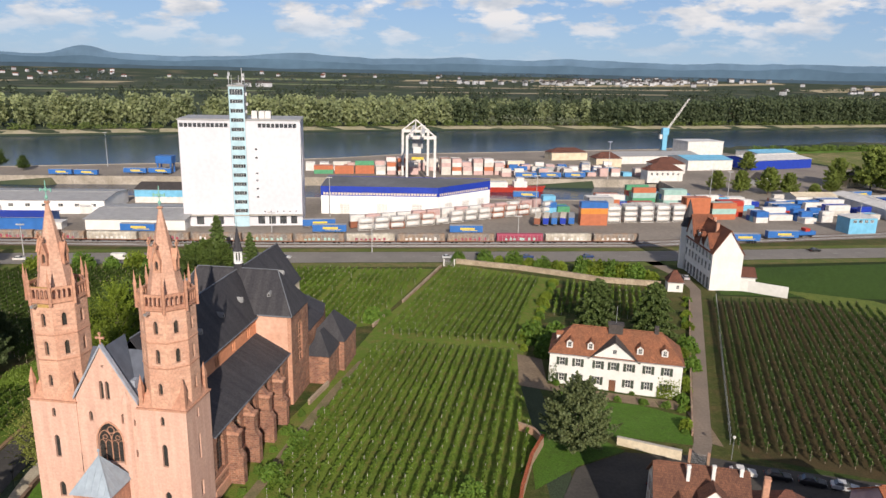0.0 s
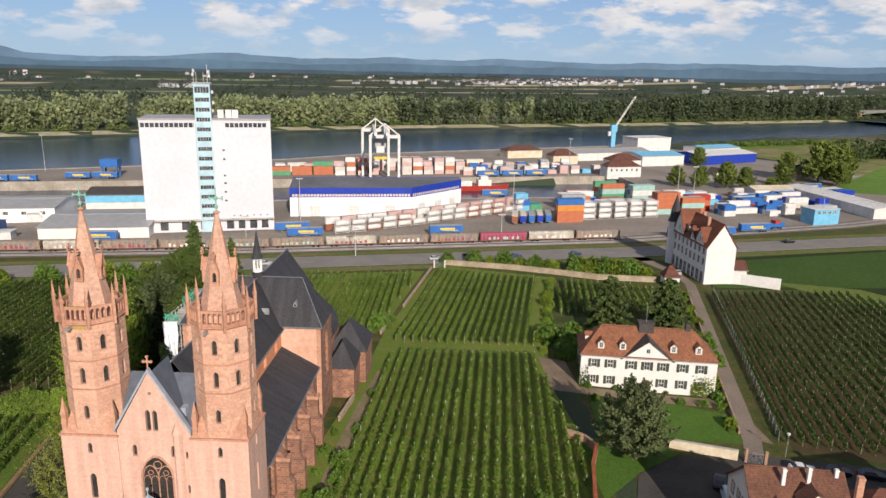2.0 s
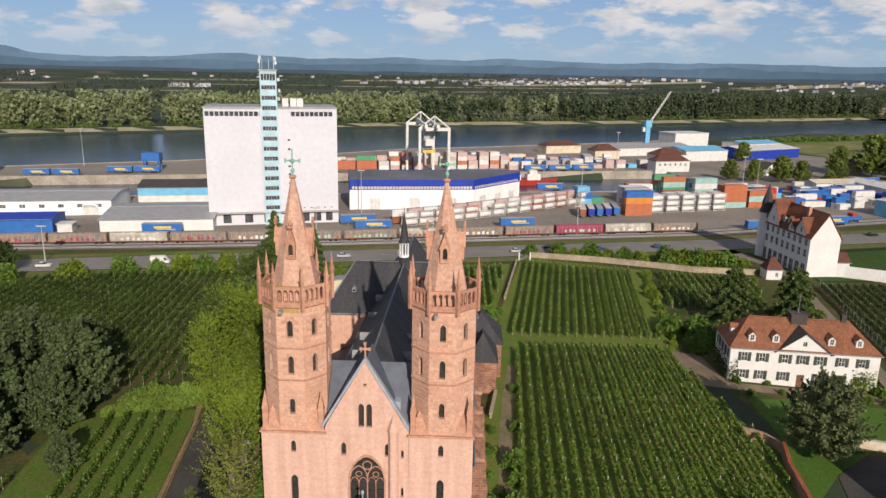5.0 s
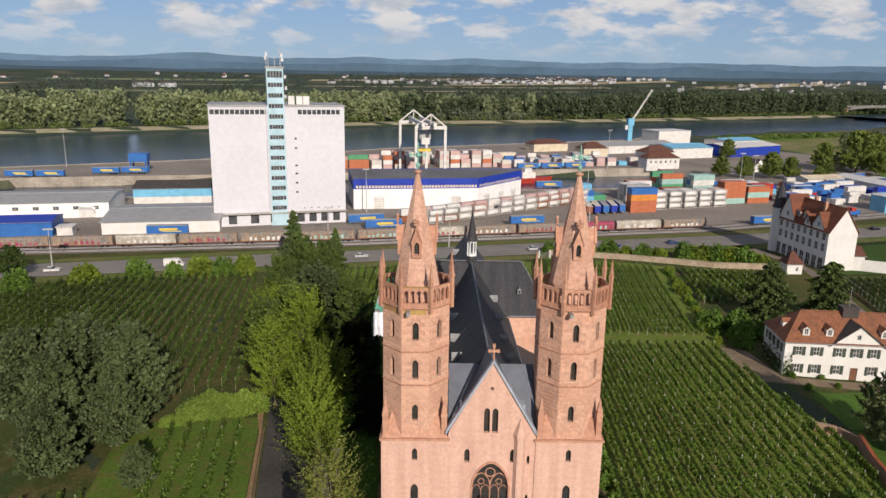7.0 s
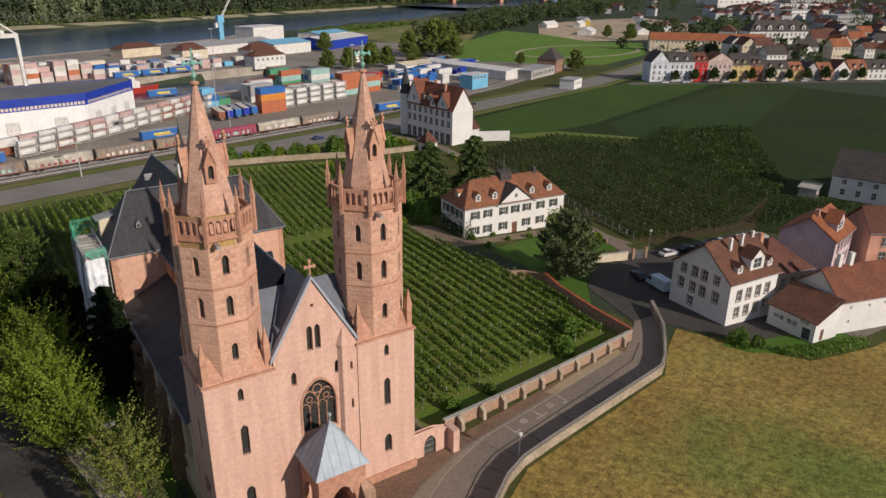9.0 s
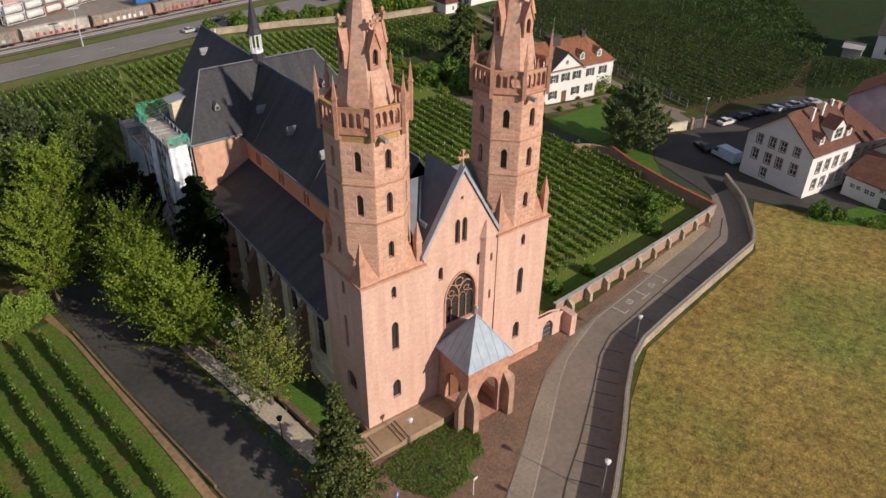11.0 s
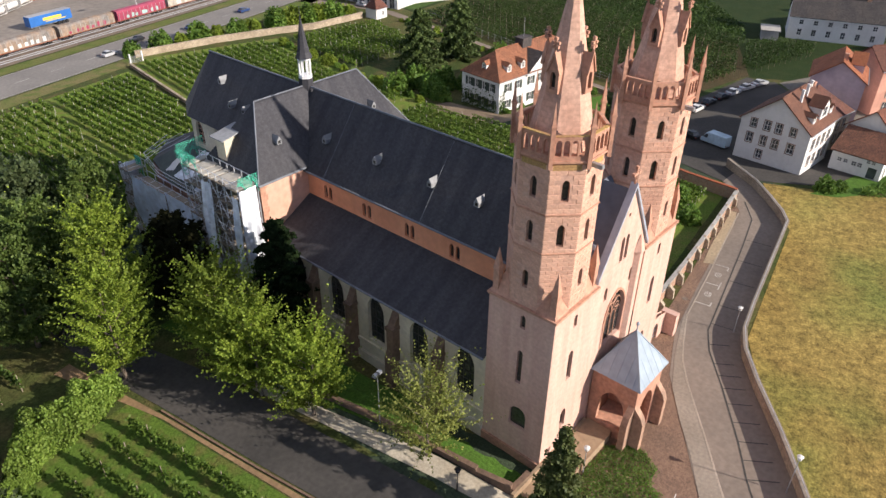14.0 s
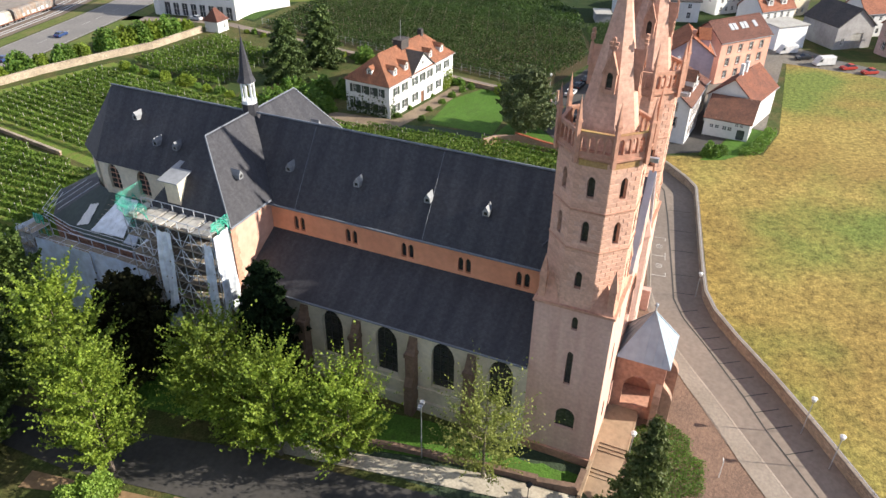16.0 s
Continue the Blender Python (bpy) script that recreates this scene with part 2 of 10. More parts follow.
SLATE = coursed("slate", (0.04, 0.04, 0.047), (0.06, 0.059, 0.065), (0.031, 0.031, 0.037), w=0.35, h=0.22, gap=0.012, rough=0.6, bump=0.3, stain=0.35, spread=0.45, streak=True)
SLATE.node_tree.nodes["Principled BSDF"].inputs["Specular IOR Level"].default_value = 0.18
LEAD = surf("lead_sheet", (0.42, 0.46, 0.54), (0.34, 0.38, 0.45), rough=0.5, metal=0.3, fine=1.2, amount=0.1, bump=0.1)
LEAD_DARK = surf("weathered_lead", (0.17, 0.185, 0.21), (0.12, 0.13, 0.15), rough=0.6, fine=2, amount=0.15, bump=0.1)
ROOF_BLUE = surf("blue_grey_sheet_roof", (0.10, 0.115, 0.15), (0.075, 0.085, 0.11), rough=0.5, fine=1.2, amount=0.12, bump=0.1)
LEADING = surf("dark_leading", (0.045, 0.04, 0.038), rough=0.6)
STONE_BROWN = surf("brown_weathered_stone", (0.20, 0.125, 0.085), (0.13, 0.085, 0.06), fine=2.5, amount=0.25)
STEPSTONE = surf("sandy_step_stone", (0.33, 0.235, 0.15), (0.26, 0.18, 0.115), fine=2.0, amount=0.15)
BAND = surf("pale_paving_band", (0.27, 0.225, 0.18), (0.23, 0.19, 0.15), fine=3.0, amount=0.15, bump=0.2)
GLASS_DARK = surf("leaded_glass", (0.025, 0.028, 0.03), (0.05, 0.045, 0.04), rough=0.25, fine=4, amount=0.4, bump=0.3, spec=0.5)
COPPER = surf("verdigris_copper", (0.22, 0.46, 0.38), (0.16, 0.36, 0.3), rough=0.6, fine=5)
WHITE = surf("white_render", (0.67, 0.66, 0.645), (0.61, 0.60, 0.58), fine=1.5, amount=0.05, bump=0.08)
WHITE_METAL = surf("white_sheet_metal", (0.78, 0.78, 0.78), (0.7, 0.7, 0.7), rough=0.5, fine=1.0, amount=0.06, bump=0)
TILE_RED = coursed("red_roof_tiles", (0.34, 0.135, 0.075), (0.26, 0.10, 0.058), (0.17, 0.06, 0.035), w=0.25, h=0.33, gap=0.02, bump=0.9, stain=0.35)
TILE_ORANGE = coursed("orange_roof_tiles", (0.36, 0.13, 0.06), (0.27, 0.095, 0.045), (0.25, 0.08, 0.04), w=0.25, h=0.33, gap=0.02, bump=0.9, stain=0.35)
TILE_BROWN = coursed("brown_roof_tiles", (0.16, 0.065, 0.045), (0.12, 0.05, 0.035), (0.07, 0.035, 0.03), w=0.25, h=0.33, gap=0.02, bump=0.9, stain=0.35)
TILE_GREY = coursed("dark_roof_tiles", (0.06, 0.055, 0.055), (0.08, 0.07, 0.065), (0.035, 0.03, 0.03), w=0.3, h=0.33, gap=0.02, bump=0.6)
GLASS = surf("window_glass", (0.04, 0.045, 0.055), (0.07, 0.075, 0.08), rough=0.12, fine=0.6, amount=0.3, bump=0, spec=0.6)
FRAME = surf("painted_frame", (0.72, 0.71, 0.68), fine=6, amount=0.05, bump=0)
SHUTTER = surf("dark_green_shutter", (0.06, 0.075, 0.06), fine=8, amount=0.2)
DOOR = surf("brown_door", (0.2, 0.09, 0.05), fine=6)
ASPHALT = surf("asphalt", (0.105, 0.10, 0.097), (0.135, 0.125, 0.115), rough=0.9, big=0.12, fine=2.0, amount=0.14, bump=0.2, spec=0.2)
LANE_ASPHALT = surf("warm_lane_asphalt", (0.19, 0.155, 0.128), (0.23, 0.185, 0.15), rough=0.92, big=0.1, fine=2.0, amount=0.12, bump=0.2, spec=0.2)
PORCH_ZINC = surf("blue_grey_zinc", (0.31, 0.37, 0.43), (0.26, 0.315, 0.37), rough=0.5, fine=1.2, amount=0.1, bump=0.1)
ASPHALT_DARK = surf("dark_asphalt", (0.05, 0.047, 0.044), (0.072, 0.066, 0.06), rough=0.9, big=0.12, fine=2.0, amount=0.14, bump=0.2, spec=0.2)
PAVING = coursed("brown_paving", (0.235, 0.148, 0.10), (0.185, 0.118, 0.082), (0.12, 0.08, 0.06), w=0.22, h=0.12, gap=0.012, bump=0.3)
CONCRETE = surf("concrete", (0.40, 0.38, 0.34), (0.32, 0.30, 0.27), fine=1.5, amount=0.15)
YARD = surf("yard_concrete", (0.25, 0.218, 0.188), (0.19, 0.166, 0.143), rough=0.9, big=0.03, fine=0.6, amount=0.15, bump=0.1)
GRAVEL = surf("gravel_path", (0.42, 0.37, 0.29), (0.32, 0.27, 0.2), fine=4, amount=0.2)
DIRT = surf("sandy_earth", (0.27, 0.17, 0.09), (0.2, 0.13, 0.07), fine=2, amount=0.25)
BALLAST = surf("rail_ballast", (0.13, 0.1, 0.085), (0.17, 0.13, 0.1), fine=3, amount=0.3)
STEEL = surf("galvanised_steel", (0.45, 0.46, 0.48), (0.38, 0.39, 0.41), rough=0.45, metal=0.6, fine=3, amount=0.15, bump=0)
WALLSTONE = coursed("field_stone_wall", (0.42, 0.31, 0.23), (0.32, 0.21, 0.15), (0.3, 0.24, 0.19), w=0.4, h=0.2, gap=0.025, bump=0.8)
WALLPALE = coursed("pale_stone_wall", (0.42, 0.35, 0.26), (0.31, 0.25, 0.18), (0.3, 0.25, 0.19), w=0.5, h=0.25, gap=0.02, bump=0.5)
BARK = surf("bark", (0.14, 0.11, 0.085), (0.09, 0.07, 0.055), fine=5, amount=0.3)
WOOD_GREY = surf("weathered_wood", (0.3, 0.25, 0.19), fine=5, amount=0.25)
RUBBER = surf("rubber", (0.02, 0.02, 0.021), rough=0.7, fine=10)
GRASS = grassy("rough_grass", ((0.04, 0.062, 0.016), (0.07, 0.078, 0.023), (0.10, 0.083, 0.033)), (0.035, 0.25), clump=0.25)
LAWN = grassy("lawn", ((0.062, 0.13, 0.018), (0.07, 0.145, 0.022), (0.06, 0.11, 0.02)), (0.1, 0.8))
FIELD = grassy("dry_meadow", ((0.28, 0.208, 0.062), (0.225, 0.155, 0.046), (0.135, 0.165, 0.038)), (0.05, 0.028), furrow=(152, 1.1), ridge=0.05, clump=0.5, third=(0.44, 0.6))
VINEGROUND = grassy("grass_between_vines", ((0.10, 0.16, 0.024), (0.13, 0.18, 0.032), (0.155, 0.15, 0.045)), (0.05, 0.5))
YOUNGGROUND = grassy("olive_grass_between_young_vines", ((0.085, 0.14, 0.021), (0.072, 0.125, 0.02), (0.115, 0.11, 0.033)), (0.08, 0.6))
# Brown soil, toned down along with the eastern vines for cloud shade.
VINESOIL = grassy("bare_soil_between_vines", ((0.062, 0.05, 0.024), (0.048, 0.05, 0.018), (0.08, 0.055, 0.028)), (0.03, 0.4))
FARFIELDS = grassy("far_fields", ((0.045, 0.062, 0.036), (0.034, 0.05, 0.032), (0.14, 0.125, 0.08)), (0.004, 0.006), third=(0.55, 0.72))
STAKE = surf("silvery_vine_stake", (0.42, 0.40, 0.34), (0.33, 0.31, 0.27), fine=4, amount=0.2)
VINE = leafy("vine_leaves", (0.073, 0.14, 0.017), (0.14, 0.205, 0.03))
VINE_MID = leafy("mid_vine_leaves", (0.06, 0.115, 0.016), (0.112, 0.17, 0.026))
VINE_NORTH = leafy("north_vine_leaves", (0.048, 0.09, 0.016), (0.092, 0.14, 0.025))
# Deeper green of the eastern vines, in part cloud shade painted in.
VINE_DEEP = leafy("cloud_dimmed_vine_leaves", (0.036, 0.074, 0.016), (0.07, 0.112, 0.024))
LINDEN = leafy("linden_leaves", (0.13, 0.198, 0.022), (0.262, 0.33, 0.044), trans=0.42)
DARKLEAF = leafy("dark_tree_leaves", (0.04, 0.075, 0.018), (0.085, 0.125, 0.03))
# Needle albedo halved: the tower's shade on the yew is put into it.
CONIFER = leafy("shaded_conifer_needles", (0.009, 0.018, 0.008), (0.02, 0.034, 0.012), trans=0.1, rough=0.9, spec=0.05)
HEDGE = leafy("hedge_leaves", (0.085, 0.175, 0.026), (0.16, 0.25, 0.042))
GREYLEAF = leafy("willow_leaves", (0.13, 0.16, 0.10), (0.20, 0.22, 0.15))


# ---- builders ----
from mathutils.geometry import tessellate_polygon


class Geo:
    """Gathers faces for one mesh; uv in metres where given."""
    def __init__(self):
        self.v, self.f, self.uv = [], [], []

    def face(self, pts, uv=None):
        k = len(self.v)
        self.v += [tuple(p) for p in pts]
        self.f.append(tuple(range(k, k + len(pts))))
        if uv is None:
            a, b, c = Vector(pts[0]), Vector(pts[1]), Vector(pts[-1])
            nrm = (b - a).cross(c - a)
            u = Vector((0, 0, 1)).cross(nrm)
            u = u.normalized() if u.length > 1e-3 * max(nrm.length, 1e-9) and u.length > 1e-9 else Vector((1, 0, 0))
            w = nrm.normalized().cross(u) if nrm.length > 1e-12 else Vector((0, 1, 0))
            uv = [(Vector(p).dot(u), Vector(p).dot(w)) for p in pts]
        self.uv += uv

    def box(self, x0, x1, y0, y1, z0, z1, m=None):
        c = [Vector((x, y, z)) for z in (z0, z1) for y in (y0, y1) for x in (x0, x1)]
        if m is not None:
            c = [m @ p for p in c]
        for i in ((0, 2, 3, 1), (4, 5, 7, 6), (0, 1, 5, 4), (1, 3, 7, 5), (3, 2, 6, 7), (2, 0, 4, 6)):
            self.face([c[j] for j in i])
        return self

    def loft(self, rings, caps=True):
        for a, b in zip(rings, rings[1:]):
            k = len(a)
            for i in range(k):
                j = (i + 1) % k
                q = [a[i], a[j], b[j], b[i]]
                if (Vector(b[i]) - Vector(b[j])).length < 1e-4:
                    q = q[:3]
                self.face(q)
        if caps:
            self.face(list(reversed(rings[0])))
            if (Vector(rings[-1][0]) - Vector(rings[-1][1])).length > 1e-4:
                self.face(rings[-1])
        return self

    def prism(self, poly, z0, z1):
        return self.loft([[(x, y, z0) for x, y in poly], [(x, y, z1) for x, y in poly]])

    def tube(self, p, q, r, r2=None, n=6):
        p, q = Vector(p), Vector(q)
        t = (q - p).to_track_quat("Z", "Y").to_matrix()
        r2 = r if r2 is None else r2
        ring = [t @ Vector((math.cos(a), math.sin(a), 0)) for a in [math.tau * i / n for i in range(n)]]
        return self.loft([[p + d * r for d in ring], [q + d * r2 for d in ring]])

    def cone(self, x, y, z0, z1, r, n=8, turn=0.5):
        ring = ngon(x, y, r, n, turn)
        return self.loft([[(*p, z0) for p in ring], [(x, y, z1)] * n])


def ngon(x, y, r, n=8, turn=0.5):
    """Corners of a regular polygon whose flats lie r from the middle."""
    rr = r / math.cos(math.pi / n)
    return [(x + rr * math.cos(math.tau * (i + turn) / n), y + rr * math.sin(math.tau * (i + turn) / n)) for i in range(n)]


def to_mesh(name, geo, material, smooth=False):
    me = bpy.data.meshes.new(name)
    me.from_pydata(geo.v, [], geo.f)
    if geo.uv:
        layer = me.uv_layers.new(name="uv")
        layer.data.foreach_set("uv", np.array(geo.uv, dtype=np.float32).ravel())
    me.materials.append(material)
    if smooth:
        me.polygons.foreach_set("use_smooth", np.ones(len(me.polygons), dtype=bool))
    return me


def part(name, geo, material, parent=None, label="", smooth=False):
    ob = new(name, to_mesh(name, geo, material, smooth))
    if parent is not None:
        ob.parent = parent
    return tagged(ob, label)


def thing(name, m, label, category, group="", kind=""):
    ob = new(name)
    ob.matrix_world = m
    return tagged(ob, label, category, group, kind)


def arch(u, v0, w, v1, pointed=True, steps=5):
    """Outline of an arched opening: middle u, sill v0, width w, crown v1."""
    h = w / 2
    rise = (1.5 * h if pointed else h)
    s = v1 - rise
    pts = [(u - h, v0), (u + h, v0), (u + h, s)]
    for i in range(1, steps):
        a = i / steps
        pts.append((u + h * math.cos(a * math.pi / 2) ** (1.25 if pointed else 1), s + rise * math.sin(a * math.pi / 2)))
    pts.append((u, v1))
    for i in range(steps - 1, 0, -1):
        a = i / steps
        pts.append((u - h * math.cos(a * math.pi / 2) ** (1.25 if pointed else 1), s + rise * math.sin(a * math.pi / 2)))
    pts.append((u - h, s))
    return pts


def rect(u, v0, w, v1):
    return [(u - w / 2, v0), (u + w / 2, v0), (u + w / 2, v1), (u - w / 2, v1)]


def side(origin, u, v=(0, 0, 1)):
    """Matrix of a wall's face: u to the right and v up as seen from outside, z out of it."""
    u, v = Vector(u).normalized(), Vector(v).normalized()
    n = u.cross(v)
    return Matrix((( u.x, v.x, n.x, origin[0]), (u.y, v.y, n.y, origin[1]), (u.z, v.z, n.z, origin[2]), (0, 0, 0, 1)))


def panel(geo, m, outline, holes=(), depth=0.35):
    """A wall face with openings that go in by depth."""
    loops = [[Vector((*p, 0)) for p in loop] for loop in (outline, *holes)]
    flat = [p for loop in loops for p in loop]
    for tri in tessellate_polygon(loops):
        a, b, c = [flat[i] for i in tri]
        if (b - a).cross(c - a).z < 0:
            b, c = c, b
        geo.face([m @ a, m @ b, m @ c], [(p.x, p.y) for p in (a, b, c)])
    for loop in loops[1:]:
        k = len(loop)
        for i in range(k):
            a, b = loop[i], loop[(i + 1) % k]
            d = Vector((0, 0, -depth))
            geo.face([m @ b, m @ a, m @ (a + d), m @ (b + d)], [(b.x, b.y), (a.x, a.y), (a.x, a.y - depth), (b.x, b.y - depth)])


def pane(m, hole, depth, material, parent, name="window", bars=0, cross=0, bar=SAND_TRIM, bw=0.1, rim=0.0, label=""):
    """The glazing in an opening, with its mullions; rim: width of the surround."""
    g = Geo()
    g.face([m @ Vector((*p, -depth * 0.8)) for p in hole])
    win = part(name, g, material, parent, label)
    us, vs = [p[0] for p in hole], [p[1] for p in hole]
    u0, u1, v0, v1 = min(us), max(us), min(vs), max(vs)
    if bars or cross or rim:
        g = Geo()
        z0, z1 = -depth * 0.79, -depth * 0.79 + 0.08
        top = v1 - (0.28 * (u1 - u0) if len(hole) > 4 else 0)
        for i in range(bars):
            u = u0 + (u1 - u0) * (i + 1) / (bars + 1)
            g.box(u - bw / 2, u + bw / 2, v0, top, z0, z1, m)
        for i in range(cross):
            v = v0 + (v1 - v0) * (i + 1) / (cross + 1)
            g.box(u0, u1, v - bw / 2, v + bw / 2, z0, z1, m)
        if rim:
            g.box(u0, u0 + rim, v0, v1, z0, z1 + 0.02, m).box(u1 - rim, u1, v0, v1, z0, z1 + 0.02, m)
            g.box(u0, u1, v0, v0 + rim, z0, z1 + 0.02, m).box(u0, u1, v1 - rim, v1, z0, z1 + 0.02, m)
        tagged(part("tracery" if bar in (SAND_TRIM, LEADING) else "window_frame", g, bar, win), kind="stuff")
    return win


def smooth01(t):
    t = min(1.0, max(0.0, t))
    return t * t * (3 - 2 * t)


# ---- ground ----
CH = pose(-43.55, 89.75, 0, 0, 0, -8.7)      # the church's own axes: x to its south, y to its east
CH_INV = CH.inverted()
RIV = pose(0, 0, 0, 0, 0, 18)                 # the river's axes: x along it, y across
RIV_INV = RIV.inverted()
WATER_Z = -4.5


def height(x, y):
    c = CH_INV @ Vector((x, y, 0))
    z = 1.25 * (1 - smooth01((y - 120) / 80)) * (1 - smooth01((x - 14) / 36))
    z += 1.35 * smooth01((-12.2 - c.x) / 5.0) * smooth01((c.y + 6) / 14) * (1 - smooth01((y - 175) / 60)) * (1 - smooth01((-c.x - 50) / 60))
    return z


def near_edge(x):
    """The quay and near shore, across the river's axes."""
    return float(np.interp(x, (-600, 0, 100, 160, 400, 440, 530, 660, 780, 890, 1090), (512, 517, 528, 545, 548, 562, 566, 590, 578, 608, 625)))


def far_edge(x):
    return 803 + 16 * math.sin(x / 170.0) + float(np.interp(x, (500, 850, 1200, 1500), (0, 20, -4, -45)))


def basin(x):
    """Near and far edge of the harbour basin."""
    return 366 + 0.05 * x, 436 + 0.08 * x


def land(x, y):
    """Ground height with the river bed and the harbour basin cut out; the plain rises a little towards the hills."""
    r = RIV_INV @ Vector((x, y, 0))
    z = height(x, y) + 50 * smooth01((math.hypot(x, y) - 3300) / 1700)
    far, near = far_edge(r.x), near_edge(r.x)
    if near < r.y < far and r.x < 1100:
        z = -8 * min(1, (r.y - near) / 4) * min(1, max(0.0, (far - r.y) / 20))
    b0, b1 = basin(x)
    if -420 < x < 148 and b0 < y < b1:
        z = -8
    return z


def grid_lines(lo, hi, fine_lo, fine_hi, step, ratio):
    a = list(np.arange(fine_lo, fine_hi + 0.01, step))
    s, p = step, fine_hi
    while p < hi:
        s *= ratio
        p = min(hi, p + s)
        a.append(p)
    s, p = step, fine_lo
    while p > lo:
        s *= ratio
        p = max(lo, p - s)
        a.insert(0, p)
    return a


def sheet_mesh(name, xs, ys, fn, material):
    v = [(x, y, fn(x, y)) for y in ys for x in xs]
    k = len(xs)
    f = [(j * k + i, j * k + i + 1, (j + 1) * k + i + 1, (j + 1) * k + i) for j in range(len(ys) - 1) for i in range(k - 1)]
    me = bpy.data.meshes.new(name)
    me.from_pydata(v, [], f)
    me.materials.append(material)
    return tagged(new(name, me), kind="structure")


ground = sheet_mesh("ground", grid_lines(-4900, 4900, -180, 130, 3.0, 1.06), grid_lines(-700, 4900, 20, 240, 3.0, 1.03), land, FARFIELDS)
tagged(ground, "grassy plain with patchwork of fields to the horizon", "ground")


def patch(name, poly, material, lift=0.05, label="", category="ground", cell=6.0, fn=height, owner=None):
    """A thin sheet of one surface laid over the ground."""
    bm = bmesh.new()
    bm.faces.new([bm.verts.new((x, y, 0)) for x, y in poly])
    for axis in (0, 1):
        lo, hi = min(p[axis] for p in poly), max(p[axis] for p in poly)
        c = math.floor(lo / cell) * cell + cell
        while c < hi and (hi - lo) < 140 * cell:
            no = (1, 0, 0) if axis == 0 else (0, 1, 0)
            bmesh.ops.bisect_plane(bm, geom=bm.verts[:] + bm.edges[:] + bm.faces[:], plane_co=[c * n for n in no], plane_no=no)
            c += cell
    for v in bm.verts:
        v.co.z = fn(v.co.x, v.co.y) + lift
    bmesh.ops.recalc_face_normals(bm, faces=bm.faces)
    if sum(f.normal.z for f in bm.faces) < 0:
        bmesh.ops.reverse_faces(bm, faces=bm.faces)
    uv = bm.loops.layers.uv.new("uv")
    for f in bm.faces:
        for lp in f.loops:
            lp[uv].uv = lp.vert.co.xy
    me = bpy.data.meshes.new(name)
    bm.to_mesh(me)
    bm.free()
    me.materials.append(material)
    ob = new(name, me)
    if owner is not None:
        ob.parent = owner
    return tagged(ob, label, category, kind="structure")


def ribbon(pts, half, z=0):
    """Outline of a strip of that half width along a line of points."""
    left, right = [], []
    for i, p in enumerate(pts):
        a, b = Vector(pts[max(0, i - 1)]), Vector(pts[min(len(pts) - 1, i + 1)])
        d = (b - a).normalized()
        n = Vector((-d.y, d.x))
        w = half[i] if isinstance(half, (list, tuple)) else half
        left.append(tuple(Vector(p) + n * w)), right.append(tuple(Vector(p) - n * w))
    return right + left[::-1]


def offset(pts, d):
    """The line moved to its left by d."""
    k = ribbon(pts, abs(d))
    h = len(k) // 2
    return k[h:][::-1] if d > 0 else k[:h]


zero = lambda x, y: 0.0
rx = lambda x, y: tuple((RIV @ Vector((x, y, 0))).xy)

# near country: grass under everything between the field and the railway
patch("meadow", [(-330, 0), (180, 0), (330, 215), (330, 330), (-330, 262)], GRASS, 0.02, "rough green grass between the vineyards and paths", cell=9)
water = bpy.data.materials.new("river_water")
water.use_nodes = True
wnn, wll = water.node_tree.nodes, water.node_tree.links
wp = wnn["Principled BSDF"]
wp.inputs["Base Color"].default_value = (0.012, 0.036, 0.075, 1)
wp.inputs["Roughness"].default_value, wp.inputs["Specular IOR Level"].default_value = 0.2, 0.3
wno, wbp, wgeo = wnn.new("ShaderNodeTexNoise"), wnn.new("ShaderNodeBump"), wnn.new("ShaderNodeNewGeometry")
wno.inputs["Scale"].default_value, wno.inputs["Detail"].default_value = 0.35, 4
wbp.inputs["Strength"].default_value, wbp.inputs["Distance"].default_value = 0.35, 0.12
wll.new(wgeo.outputs["Position"], wno.inputs["Vector"]), wll.new(wno.outputs["Fac"], wbp.inputs["Height"]), wll.new(wbp.outputs["Normal"], wp.inputs["Normal"])
wg = Geo()
wg.face([(*rx(-3500, 505), WATER_Z), (*rx(1240, 505), WATER_Z), (*rx(1240, 1000), WATER_Z), (*rx(-3500, 1000), WATER_Z)])
tagged(part("water", wg, water), "wide slow blue-grey river between quay and wooded bank", "river", kind="structure")
wg = Geo()
wg.face([(-430, 338, WATER_Z), (150, 364, WATER_Z), (150, 450, WATER_Z), (-430, 406, WATER_Z)])
tagged(part("water_basin", wg, water), "still dark water of the harbour basin", "water", kind="structure")

# harbour land: concrete yards, quay walls
patch("river_reach", [rx(x_, y_) for x_, y_ in ((1080, 640), (1430, 612), (1800, 610), (2500, 740), (3300, 850), (4400, 1120), (4400, 1420), (3300, 1130), (2500, 950), (1800, 790), (1430, 750), (1080, 800))], water, 0.35, "bend of the river beyond the bridge", "river", cell=120, fn=lambda x, y: max(0.0, land(x, y)))
patch("yard_near", [(-330, 268), (-60, 268), (90, 276), (215, 300), (330, 330), (300, 372), (149, 372), (149, basin(149)[0] - 1), (-330, basin(-330)[0] - 1)], YARD, 0.03, "grey concrete yard of the container terminal", "yard", cell=40, fn=zero)
patch("yard_far", [(-420, basin(-420)[1] + 1), (149, basin(149)[1] + 1), (149, 372), (300, 372), (330, 430), (320, 520), rx(436, 558), *[rx(x_, near_edge(x_) - 1.5) for x_ in (400, 160, 100, 0, -600)]], YARD, 0.03, "long quay of grey concrete between basin and river", "yard", cell=60, fn=zero)
